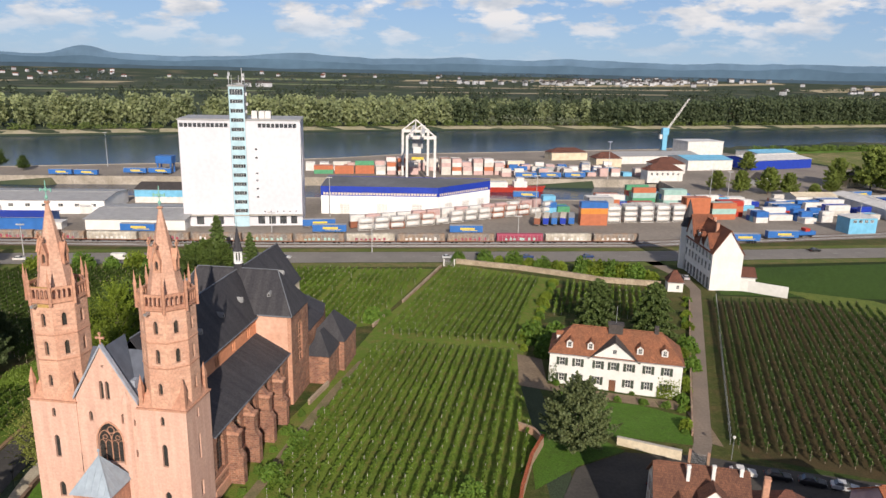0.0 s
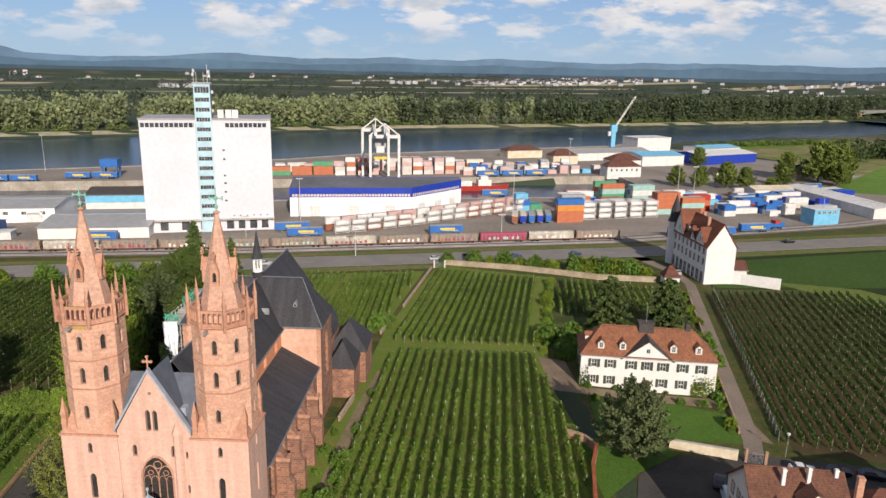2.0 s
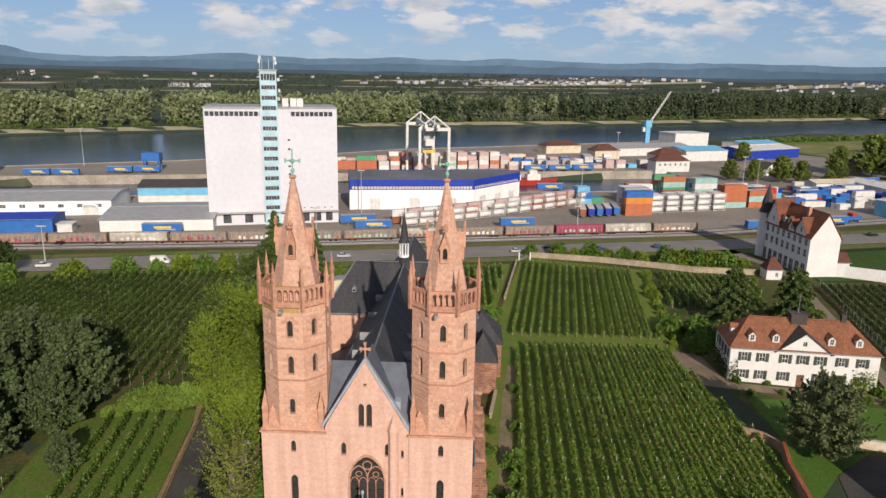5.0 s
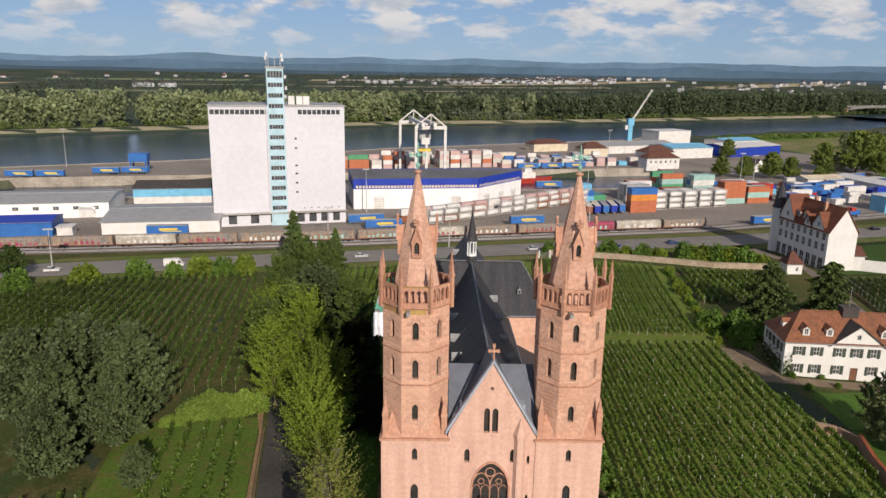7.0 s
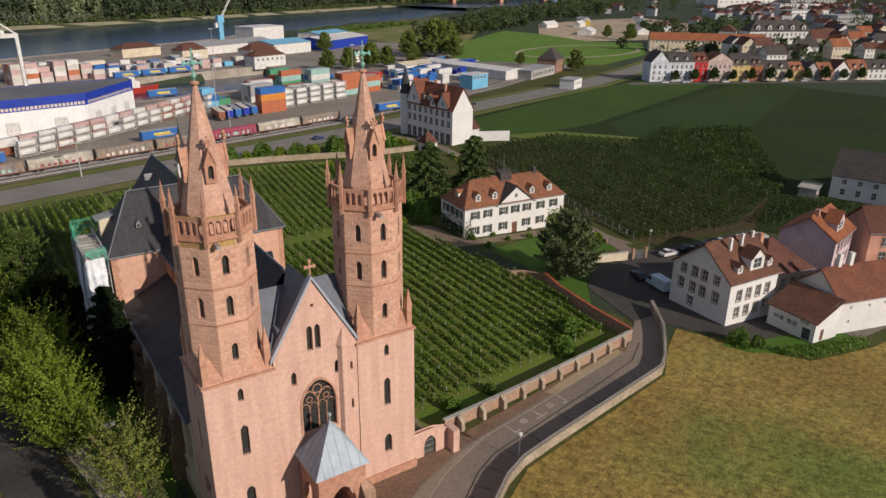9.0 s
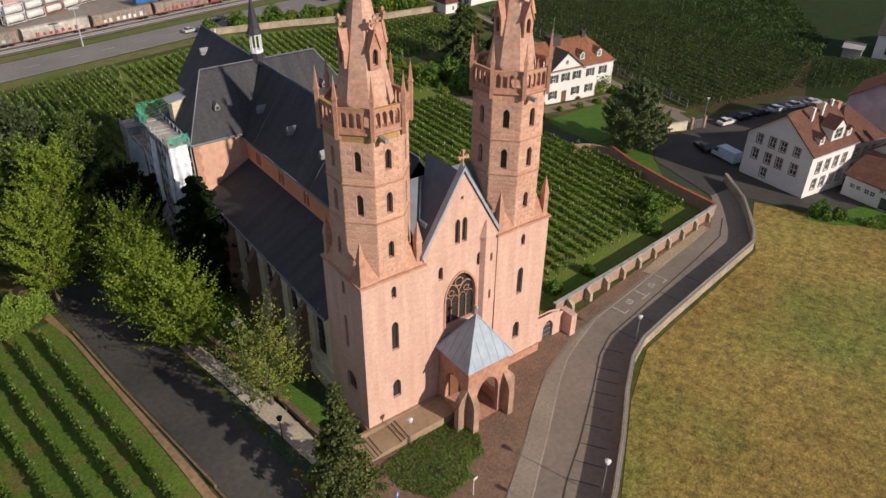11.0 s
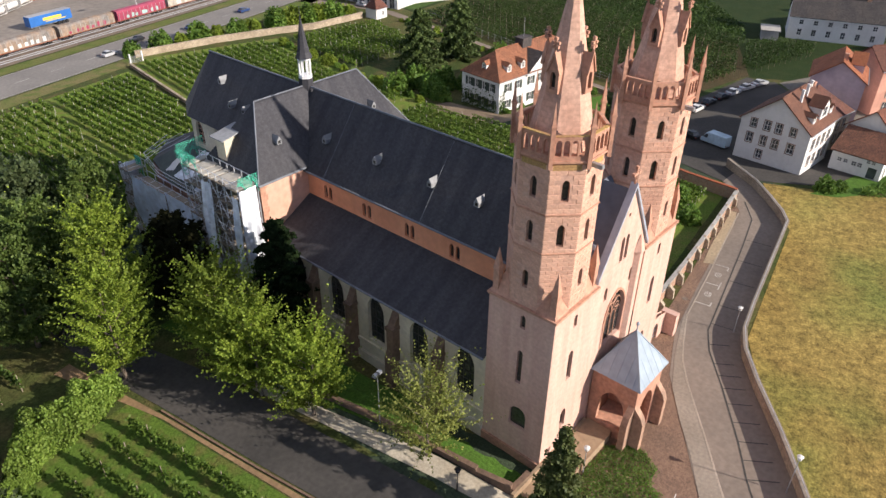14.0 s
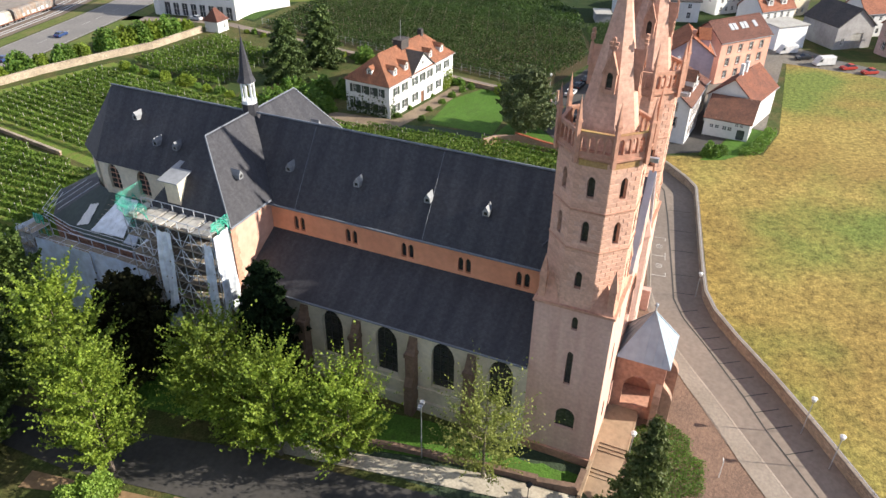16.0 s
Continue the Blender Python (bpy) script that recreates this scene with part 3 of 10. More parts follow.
patch("waste_ground", [(330, 430), (320, 520), (296, 640), (420, 680), (560, 735), (500, 600), (380, 500)], grassy("dry_waste_ground", ((0.24, 0.20, 0.10), (0.14, 0.155, 0.05), (0.10, 0.14, 0.04)), (0.03, 0.12)), 0.05, "dry waste ground beside the mole", "ground", cell=30, fn=zero)
QUAYSTONE = surf("weathered_quay_wall", (0.36, 0.32, 0.27), (0.25, 0.22, 0.18), big=0.15, fine=1.2, amount=0.25)


def quay(name, pts, lo, hi, label):
    g = Geo()
    for p, q in zip(pts, pts[1:]):
        p, q = Vector(p), Vector(q)
        m = side((p.x, p.y, 0), (q - p).to_3d())
        g.box(0, (q - p).length + 0.3, lo, hi, -0.6, 0.6, m)
    tagged(part(name, g, QUAYSTONE), label, "wall", kind="structure")


quay("quay_wall", [(x_, basin(x_)[1] + 0.2) for x_ in (-420, -120, 149)], -7, 0.6, "pale weathered concrete quay wall along the basin")
quay("quay_wall_near", [(x_, basin(x_)[0] - 0.2) for x_ in (-420, -120, 149)], -7, 0.25, "low concrete basin edge")
quay("quay_wall_end", [(149, basin(149)[0]), (149, basin(149)[1])], -7, 0.3, "concrete end wall of the basin")
quay("quay_wall_river", [rx(x_, near_edge(x_) - 0.5) for x_ in (-600, 0, 100, 160, 400, 440)], -7, 0.4, "concrete river quay")

# railway and main road
VERGE = grassy("dry_verge", ((0.10, 0.13, 0.03), (0.16, 0.14, 0.06), (0.08, 0.12, 0.025)), (0.04, 0.3))
ROADGREY = surf("pale_road_asphalt", (0.18, 0.168, 0.157), (0.215, 0.20, 0.185), rough=0.9, big=0.1, fine=1.5, amount=0.12, bump=0.1, spec=0.2)
ROAD = [(-420, 205), (-160, 234.5), (-38, 244), (78, 253), (180, 265), (250, 273), (330, 292), (520, 350)]
RAIL = [(-420, 238), (-160, 259.5), (-55, 261.5), (80, 271.5), (200, 297), (300, 330)]
patch("road", ribbon(ROAD, 7.2), ROADGREY, 0.07, "grey asphalt main road with worn surface", "road", cell=12)
patch("railway_bed", ribbon(RAIL, 5.5), BALLAST, 0.06, "brown railway ballast", "railway", cell=12)
patch("verge", ribbon(offset(ROAD, 10.0), 2.2), VERGE, 0.06, "mown grass verge between road and railway", "verge", cell=12)
patch("verge_south", ribbon(offset(ROAD, -10.5), 2.6), VERGE, 0.06, "mown grass verge of the main road", "verge", cell=12)
g = Geo()
line_pts = [Vector(p) for p in ROAD]
for a, b in zip(line_pts, line_pts[1:]):
    d = (b - a).normalized()
    k = 0.0
    while k < (b - a).length - 4:
        p, q = a + d * k, a + d * (k + 4)
        n = Vector((-d.y, d.x)) * 0.12
        g.face([(*(p - n), height(*p) + 0.09), (*(q - n), height(*q) + 0.09), (*(q + n), height(*q) + 0.09), (*(p + n), height(*p) + 0.09)])
        k += 10
    for o in (6.7, -6.7):
        n0, n1 = Vector((-d.y, d.x)) * (o - 0.09), Vector((-d.y, d.x)) * (o + 0.09)
        g.face([(*(a + n0), 0.10), (*(b + n0), 0.10), (*(b + n1), 0.10), (*(a + n1), 0.10)])
tagged(part("road_marking", g, surf("worn_road_paint", (0.4, 0.39, 0.37), (0.28, 0.27, 0.26), fine=1)), "white painted lane lines on the main road", "road marking", kind="structure")
for off in (1.9, -2.6):
    for s in (0.75, -0.75):
        g = Geo()
        pts = offset(RAIL, off + s)
        for a, b in zip(pts, pts[1:]):
            mm = side((a[0], a[1], 0.08), (b[0] - a[0], b[1] - a[1], 0))
            g.box(0, (Vector(b) - Vector(a)).length, 0, 0.2, -0.04, 0.04, mm)
        tagged(part("rail", g, STEEL), "worn steel rail on ballast", "rail", kind="structure")

# church hill: lanes, forecourt, field
WALL_LINE = [(-62, 60.5), (-52.5, 65.4), (-43.8, 69.4), (-38.0, 72.3), (-31.3, 76.0), (-26.5, 78.3), (-22.5, 79.3), (-16.0, 79.5), (8.4, 79.7), (11.5, 81.0), (16.0, 83.8), (21.0, 87.2), (27.0, 93.0)]
patch("forecourt", [(-70, 84), (-56.5, 90.4), (-55.5, 91.8), (-33, 88.6), (-31, 88.8), (10.5, 88.6), (12, 87.4), (8.9, 84), (-27.5, 83), (-49, 74), (-66, 66), (-74, 70)], PAVING, 0.05, "brown-red stone paving before the church", "paving", cell=4)
EAST_EDGE = [(19.5, 91.5), (10.2, 87.0), (-12.3, 87.0), (-26.3, 86.6), (-34.3, 84.8), (-49.0, 77.6), (-64, 68.5)]
patch("lane", [*WALL_LINE[:], (31, 97.5), (27, 100.5), *EAST_EDGE], LANE_ASPHALT, 0.075, "grey asphalt lane curving past the church front", "lane", cell=3)
BAND_OUT = [(-22, 86.6), (-24.3, 86.4), (-27.7, 85.8), (-31.5, 85.1), (-36.2, 83.9), (-40.8, 81.7), (-45.1, 79.3), (-50.2, 77.0), (-58, 72.8)]
BAND_IN = [(-22, 86.3), (-27.7, 85.1), (-30.8, 84.3), (-34.2, 82.8), (-38.0, 80.8), (-41.8, 78.7), (-46.5, 76.3), (-54.5, 72.0)]
patch("paving_band", BAND_OUT + BAND_IN[::-1], BAND, 0.10, "pale paved band between lane and forecourt", "paving", cell=3)
patch("kerb_strip", ribbon([(9.5, 87.0), (-12.3, 86.4), *BAND_IN], 0.10), surf("worn_kerb", (0.36, 0.30, 0.24), (0.29, 0.24, 0.19)), 0.115, "pale stone kerb strip", "kerb", cell=3)
GUTTER = [(14, 87.0), (8.5, 84.7), (-0.5, 84.1), (-18.0, 83.4), (-23.6, 83.2), (-27.6, 82.0), (-32.8, 79.3), (-40.5, 75.7), (-45.2, 73.8), (-53, 69.9)]
patch("lane_gutter", ribbon(GUTTER, 0.09), ASPHALT_DARK, 0.095, "dark gutter line in the lane", "gutter", cell=3)
patch("sandy_strip", [(-8.4, 87.9), (-7.9, 86.55), (-2, 86.6), (5.1, 86.7), (9.6, 87.3), (9.5, 88.2), (3.4, 88.1), (-3, 88.2)], surf("pale_sand", (0.36, 0.28, 0.18), (0.30, 0.23, 0.15), fine=3), 0.105, "pale sandy strip below the vineyard wall", "verge", cell=3)
patch("parking_court", [(20, 92), (26, 91), (33, 95), (56, 102), (82, 97), (84, 101.5), (56, 109.5), (49, 112), (36, 112), (26, 106)], ASPHALT_DARK, 0.085, "dark asphalt court where cars park", "parking", cell=5)
FIELD_POLY = [(-120, -60), (95, 0), (95, 54), (44, 61.8), (30, 66.6), (26.5, 76), (23.5, 86), (16.0, 83.0), (8.4, 79.0), (-22.5, 78.6), (-31.3, 75.3), (-43.8, 68.6), (-62, 59.5), (-120, 30)]
patch("meadow_field", FIELD_POLY, FIELD, 0.06, "dry yellow-green mown meadow with old furrows", "meadow", cell=6)

# north lane and path beside the trees
NLANE = [(-66.5, 66), (-66.5, 84), (-66.8, 98), (-67.0, 112), (-66.9, 126), (-67.6, 140), (-66, 160), (-62, 185)]
patch("north_lane", ribbon(NLANE, [2.4, 2.6, 3.2, 3.2, 3.3, 2.8, 1.8, 1.6]), ASPHALT_DARK, 0.07, "dark asphalt lane under lime trees", "lane", cell=3)
patch("lane_verge", ribbon([(-71.0, 88), (-71.1, 114), (-71.1, 127), (-71.8, 136), (-72.3, 143)], [0.55, 0.25, 0.2, 0.6, 1.0]), DIRT, 0.075, "sandy strip beside the lane", "verge", cell=3)
patch("gravel_path", ribbon([(-60.6, 90.5), (-61.0, 96.0), (-61.2, 101), (-61.6, 108), (-61.9, 112.8), (-62.2, 118.5), (-62.4, 126)], [1.1, 1.15, 1.2, 1.0, 0.9, 0.8, 0.7]), GRAVEL, 0.08, "pale gravel footpath", "path", cell=3)
patch("north_lawn", [(-59.3, 92.0), (-56.8, 91.3), (-54.5, 103), (-50.5, 128), (-52, 140), (-61.2, 140), (-61.2, 126), (-60.2, 112), (-59.3, 103)], LAWN, 0.06, "mown grass strip below the aisle windows", "lawn", cell=3)
# Patch colour carries cloud shade lying over the eastern fields.
patch("far_meadow", [(90, 206), (132, 203), (112, 110), (84, 101), (100, 60), (330, 60), (330, 284), (250, 264), (100, 240)], grassy("cloud_dimmed_meadow", ((0.02, 0.038, 0.008), (0.017, 0.032, 0.0075), (0.029, 0.041, 0.011)), (0.02, 0.3)), 0.05, "dark green meadow between the crop fields", "meadow", cell=10)
patch("house_yard", [(22, 93.5), (25, 84), (29, 75.5), (46, 70), (62, 78), (84, 95), (82, 98), (56, 103), (33, 96)], ASPHALT_DARK, 0.07, "dark yard round the white house", "yard", cell=5)
patch("garden_lawn", [(23.5, 78.5), (28.5, 75.6), (36, 73), (45.6, 69.8), (44.2, 64.4), (32, 67.5), (25, 74)], LAWN, 0.085, "small garden lawn before the white house", "lawn", cell=5)
patch("village_yards", [(46, 70), (44.5, 64.5), (95, 55), (88, 27), (112, 50), (128, 72), (116, 82), (100, 84), (92, 89), (84, 94), (62, 78)], surf("village_yard", (0.13, 0.115, 0.10), (0.17, 0.15, 0.12), big=0.1, fine=1.5), 0.08, "grey-brown yards between the village houses", "yard", cell=6)
patch("young_vineyard_ground", [(-92, 88), (-71.6, 88), (-71.5, 132.0), (-92, 132.4)], YOUNGGROUND, 0.055, "olive grass between the young vine rows", "vineyard", cell=4)
SPATH = [tuple((CH @ Vector(p)).xy) for p in ((15.2, 2.0, 0), (16.4, 16, 0), (17.2, 32, 0), (18.4, 48, 0), (20.0, 64, 0))]
patch("south_path", ribbon(SPATH, [0.8, 1.0, 1.1, 1.1, 0.9]), surf("trodden_path", (0.23, 0.17, 0.11), (0.15, 0.14, 0.07), big=0.5, fine=3), 0.06, "trodden earth path along the south aisle", "path", cell=3)
# villa grounds and lane between the vineyards
VLANE = [(47.5, 108), (51.5, 116), (85.5, 212), (86, 226), (82, 246)]
patch("vineyard_lane", ribbon(VLANE, [1.7, 1.6, 1.6, 1.9, 2.8]), LANE_ASPHALT, 0.06, "narrow grey lane between vineyards", "lane", cell=8)
patch("drive", [(22, 156), (27.5, 153.5), (26.5, 139.5), (56, 132.5), (55, 115), (52.5, 116.5), (53, 129), (27, 135.8), (20.2, 138)], surf("brown_gravel", (0.22, 0.165, 0.11), (0.17, 0.125, 0.085), fine=3), 0.05, "brown gravel drive beside the villa", "drive", cell=6)
patch("villa_lawn", [(26.5, 132.2), (43.4, 131.5), (52.2, 126.5), (49.6, 115.5), (37.5, 117.5), (24, 118)], LAWN, 0.06, "bright green lawn before the villa", "lawn", cell=6)
patch("corner_lawn", [(19.5, 118.5), (33, 116), (36, 112.5), (27, 107), (18, 99)], LAWN, 0.055, "shaded grass below the walnut tree", "lawn", cell=5)


# ---- church ----
church = thing("church", CH, "twin-towered pink sandstone gothic church with slate roofs", "church")
AX = -0.3        # middle of nave and choir
BASE = -0.6


def wall_part(name, m, outline, holes, material, parent, depth=0.4, glass=GLASS_DARK, bars=0, cross=0, bw=0.09, label="", wname="window", bar=SAND_TRIM):
    g = Geo()
    panel(g, m, outline, holes, depth)
    w = part(name, g, material, parent, label)
    for h in holes:
        wide = max(p[0] for p in h) - min(p[0] for p in h)
        pane(m, h, depth, glass, w, wname, bars=bars if wide > 1.2 else 0, cross=cross, bw=bw, bar=bar)
    return w


OCTAGON_FACES = []


def tower(xc, inner):
    """A square base, a tall octagon, a pierced parapet and a spire. inner: side on which the nave front lies."""
    hw, yc, y1 = 3.5, 3.55, 7.1
    x0, x1 = xc - hw, xc + hw
    slit = lambda u, z0, z1, w=0.62: arch(u, z0, w, z1)
    low = [slit(hw, 4.8, 7.2, 0.95), slit(hw, 11.1, 14.6, 0.8), slit(hw, 17.4, 18.8, 0.55)]
    box = [(0, BASE), (2 * hw, BASE), (2 * hw, 19.9), (0, 19.9)]
    wall_part("tower_wall", side((x0, 0, 0), (1, 0, 0)), box, low, SAND_PLAIN, church)
    box = [(0, BASE), (y1, BASE), (y1, 19.9), (0, 19.9)]
    if inner > 0:
        wall_part("tower_wall", side((x0, y1, 0), (0, -1, 0)), box, [arch(y1 - 3.0, 5.4, 1.9, 8.0, False), slit(y1 - 3.3, 11, 15, 0.6), slit(y1 - 3.3, 17.5, 19, 0.55)], SAND_PLAIN, church)
        g = Geo()
        g.face([(x1, 0, 12), (x1, y1, 12), (x1, y1, 19.9), (x1, 0, 19.9)])
        part("tower_inner_wall", g, SAND_PLAIN, church)
    else:
        wall_part("tower_wall", side((x1, 0, 0), (0, 1, 0)), box, [slit(3.3, 5, 7.6, 0.8), slit(3.3, 11, 15, 0.6), slit(3.3, 17.5, 19, 0.55)], SAND_PLAIN, church)
        g = Geo()
        g.face([(x0, y1, 12), (x0, 0, 12), (x0, 0, 19.9), (x0, y1, 19.9)])
        part("tower_inner_wall", g, SAND_PLAIN, church)
    g = Geo()
    g.face([(x1, y1, 8), (x0, y1, 8), (x0, y1, 19.9), (x1, y1, 19.9)])
    part("tower_back_wall", g, SAND_PLAIN, church)
    g = Geo()
    g.box(x0 - 0.16, x1 + 0.16, -0.16, y1 + 0.16, 19.72, 19.96)
    part("string_course", g, SAND_TRIM, church)
    g = Geo()
    g.box(x0 - 0.22, x1 + 0.22, -0.22, y1 + 0.22, BASE, 2.3)
    part("plinth", g, SAND_TRIM, church)
    # octagon, one face at a time
    ro = 3.38
    ring = ngon(xc, yc, ro)
    for i in range(8):
        a, b = ring[i], ring[(i + 1) % 8]
        ang = 45 * (i + 1)                      # direction that the face looks to
        length = math.hypot(b[0] - a[0], b[1] - a[1])
        m = side((*a, 0), (b[0] - a[0], b[1] - a[1], 0))
        holes = [slit(length / 2, 30.7, 32.6, 0.62), slit(length / 2, 26.5, 28.6, 0.62)]
        if ang % 90 == 0:
            holes.append(slit(length / 2, 21.9, 23.7, 0.6))
        ow = wall_part("octagon_wall", m, [(0, 19.9), (length, 19.9), (length, 34.2), (0, 34.2)], holes, SAND, church, depth=0.5)
        OCTAGON_FACES.append((ow, m, length, holes, inner > 0 and ang in (135, 180, 225, 270)))
    for z, e, h in ((25.75, 0.10, 0.2), (29.4, 0.10, 0.2), (33.95, 0.22, 0.35)):
        g = Geo()
        g.loft([[(*p, z) for p in ngon(xc, yc, ro + e * 0.3)], [(*p, z + h * 0.5) for p in ngon(xc, yc, ro + e)], [(*p, z + h) for p in ngon(xc, yc, ro + e)]])
        part("string_course", g, SAND_TRIM, church)
    # broaches and corner pinnacles on the square
    for sx in (-1, 1):
        for sy in (-1, 1):
            cx, cy = xc + sx * 3.05, yc + sy * 3.05
            g = Geo()
            tri = [(xc + sx * hw, yc + sy * hw), (xc + sx * hw, yc + sy * 1.3), (xc + sx * 1.3, yc + sy * hw)]
            if sx * sy < 0:
                tri = [tri[0], tri[2], tri[1]]
            g.loft([[(*p, 19.9) for p in tri], [(xc + sx * 2.35, yc + sy * 2.35, 22.6)] * 3])
            part("broach", g, SAND_TRIM, church)
            g = Geo()
            g.prism(ngon(cx, cy, 0.30, 4), 19.9, 22.4)
            g.cone(cx, cy, 22.4, 24.6, 0.36, 4)
            part("pinnacle", g, SAND_TRIM, church)
    # parapet
    rp = 3.5
    g = Geo()
    outer, innr = ngon(xc, yc, rp), ngon(xc, yc, rp - 0.28)
    for z0, z1 in ((34.3, 34.62), (36.05, 36.25)):
        g.loft([[(*p, z0) for p in outer], [(*p, z1) for p in outer]], caps=False)
        g.loft([[(*p, z0) for p in reversed(innr)], [(*p, z1) for p in reversed(innr)]], caps=False)
        for i in range(8):
            j = (i + 1) % 8
            g.face([(*outer[i], z1), (*outer[j], z1), (*innr[j], z1), (*innr[i], z1)])
            g.face([(*outer[j], z0), (*outer[i], z0), (*innr[i], z0), (*innr[j], z0)])
    parapet = part("parapet", g, SAND_TRIM, church)
    gf = Geo()
    gf.face([(*p, 34.5) for p in ngon(xc, yc, rp - 0.1)])
    part("walkway", gf, SAND_TRIM, parapet)
    for i in range(8):
        a, b = Vector(outer[i]), Vector(outer[(i + 1) % 8])
        length = (b - a).length
        m = side((a.x, a.y, 0), (b - a).to_3d())
        g = Geo()
        w = (length - 0.44) / 4
        holes = [arch(0.22 + w * (k + 0.5), 34.66, w - 0.15, 35.98, True, 3) for k in range(4)]
        panel(g, m, [(0.15, 34.6), (length - 0.15, 34.6), (length - 0.15, 36.07), (0.15, 36.07)], holes, 0.24)
        panel(g, m @ pose(0, 0, -0.24), [(0.15, 34.6), (length - 0.15, 34.6), (length - 0.15, 36.07), (0.15, 36.07)], holes, 0.01)
        part("arcade", g, SAND_TRIM, parapet)
        if inner > 0 and i in (3, 4, 5):
            g = Geo()
            g.box(0.1, length - 0.1, 36.25, 36.31, -0.29, 0.03, m)
            part("lichen_crust", g, SAND_YELLOW, parapet, "golden lichen on the parapet top")
            g = Geo()
            g.box(0.25, length - 0.4, 33.45, 33.95, 0.0, 0.035, m @ pose(0, 0, -0.12))
            part("lichen_crust", g, SAND_YELLOW, parapet, "golden lichen below the parapet")
        d = Vector((xc, yc)).lerp(a, 1.03)
        g = Geo()
        q = ngon(d.x, d.y, 0.16, 4, i)
        g.prism(q, 33.7, 37.1)
        g.prism(ngon(d.x, d.y, 0.21, 4, i), 37.0, 37.2)
        g.loft([[(*p, 37.2) for p in q], [(d.x, d.y, 39.1)] * 4])
        part("pinnacle", g, SAND_TRIM, church)
    # spire with four gabled lucarnes
    rs = 2.55
    g = Geo()
    g.loft([[(*p, 34.5) for p in ngon(xc, yc, rs)], [(*p, 47.2) for p in ngon(xc, yc, 0.17)]])
    spire = part("spire", g, SAND, church)
    g = Geo()
    g.loft([[(*p, z) for p in ngon(xc, yc, r)] for z, r in ((47.1, 0.2), (47.25, 0.36), (47.4, 0.36), (47.5, 0.15))])
    part("finial", g, SAND_TRIM, spire)
    g = Geo()
    g.tube((xc, yc, 47.4), (xc, yc, 50.2), 0.07)
    g.box(xc - 0.75, xc + 0.75, yc - 0.07, yc + 0.07, 48.9, 49.05)
    for dx in (-0.75, 0.75):
        g.box(xc + dx - 0.08, xc + dx + 0.08, yc - 0.08, yc + 0.08, 48.75, 49.2)
    g.loft([[(*p, z) for p in ngon(xc, yc, r)] for z, r in ((47.7, 0.1), (47.85, 0.2), (48.05, 0.2), (48.2, 0.1))])
    g.loft([[(*p, z) for p in ngon(xc, yc, r)] for z, r in ((48.75, 0.12), (48.85, 0.22), (49.1, 0.22), (49.2, 0.12))])
    part("cross", g, COPPER, spire, "green copper cross on the spire")
    for i in range(4):
        m = pose(xc, yc, 0, 0, 0, 90 * i)
        g = Geo()
        f = 1.98
        zb, ze, zt = 38.9, 40.5, 41.9
        front = [(-0.5, zb), (0.5, zb), (0.5, ze), (0, zt), (-0.5, ze)]
        mf = m @ side((0, -f, 0), (1, 0, 0))
        panel(g, mf, front, [arch(0, 39.2, 0.48, 40.5)], 0.4)
        back = -0.4
        for p, q in (((0.5, zb), (0.5, ze)), ((-0.5, ze), (-0.5, zb)), ((0.5, ze), (0, zt)), ((0, zt), (-0.5, ze))):
            g.face([m @ Vector((p[0], -f, p[1])), m @ Vector((p[0], back, p[1])), m @ Vector((q[0], back, q[1])), m @ Vector((q[0], -f, q[1]))])
        luc = part("lucarne", g, SAND_TRIM, church)
        pane(mf, arch(0, 39.2, 0.48, 40.5), 0.4, GLASS_DARK, luc, "opening")
        g = Geo()
        for s in (1, -1):
            g.loft([[m @ Vector((s * x, y, z)) for x, y, z in ((0.62, -f - 0.12, ze - 0.1), (0.62, -f + 0.12, ze - 0.1), (0.5, -f + 0.12, ze - 0.1), (0.5, -f - 0.12, ze - 0.1))], [m @ Vector((s * x, y, z)) for x, y, z in ((0.06, -f - 0.12, zt + 0.1), (0.06, -f + 0.12, zt + 0.1), (-0.06, -f + 0.12, zt + 0.1), (-0.06, -f - 0.12, zt + 0.1))]])
        g.tube(m @ Vector((0, -f, zt)), m @ Vector((0, -f, zt + 1.2)), 0.08)
        for dx, dz in ((0.22, 0.75), (-0.22, 0.75), (0, 1.05), (0.16, 0.45), (-0.16, 0.45)):
            c = m @ Vector((dx, -f, zt + dz))
            g.box(c.x - 0.12, c.x + 0.12, c.y - 0.12, c.y + 0.12, c.z - 0.1, c.z + 0.1)
        part("gable_finial", g, SAND_TRIM, luc)
    # gargoyle block
    g = Geo()
    g.box(xc - 0.9, xc - 0.55, -0.9, 0.2, 33.6, 33.95)
    part("waterspout", g, STEEL, church)


tower(-8.25, 1)
tower(7.9, -1)

# west front between the towers
WX0, WX1, GZ = -4.75, 4.4, 20.4
gm = side((0, 0.12, 0), (1, 0, 0))
front = [(WX0, BASE), (WX1, BASE), (WX1, GZ), (AX + 4.3, GZ + 0.5), (AX, 28.4), (AX - 4.3, GZ + 0.5), (WX0, GZ)]
big_window = arch(-0.2, 11.0, 3.8, 17.1)
fw = Geo()
small = [arch(-2.75, 17.15, 0.55, 18.7), arch(2.35 - 0.3, 17.15, 0.55, 18.7), arch(-0.78, 20.6, 0.62, 23.4), arch(0.08, 20.6, 0.62, 23.4), arch(3.7, 17.0, 0.3, 18.0), arch(3.7, 12.2, 0.3, 13.4), rect(-0.35, 25.4, 0.35, 25.75)]
panel(fw, gm, front, [big_window, *small], 0.5)
west = part("west_front", fw, SAND_PLAIN, church)
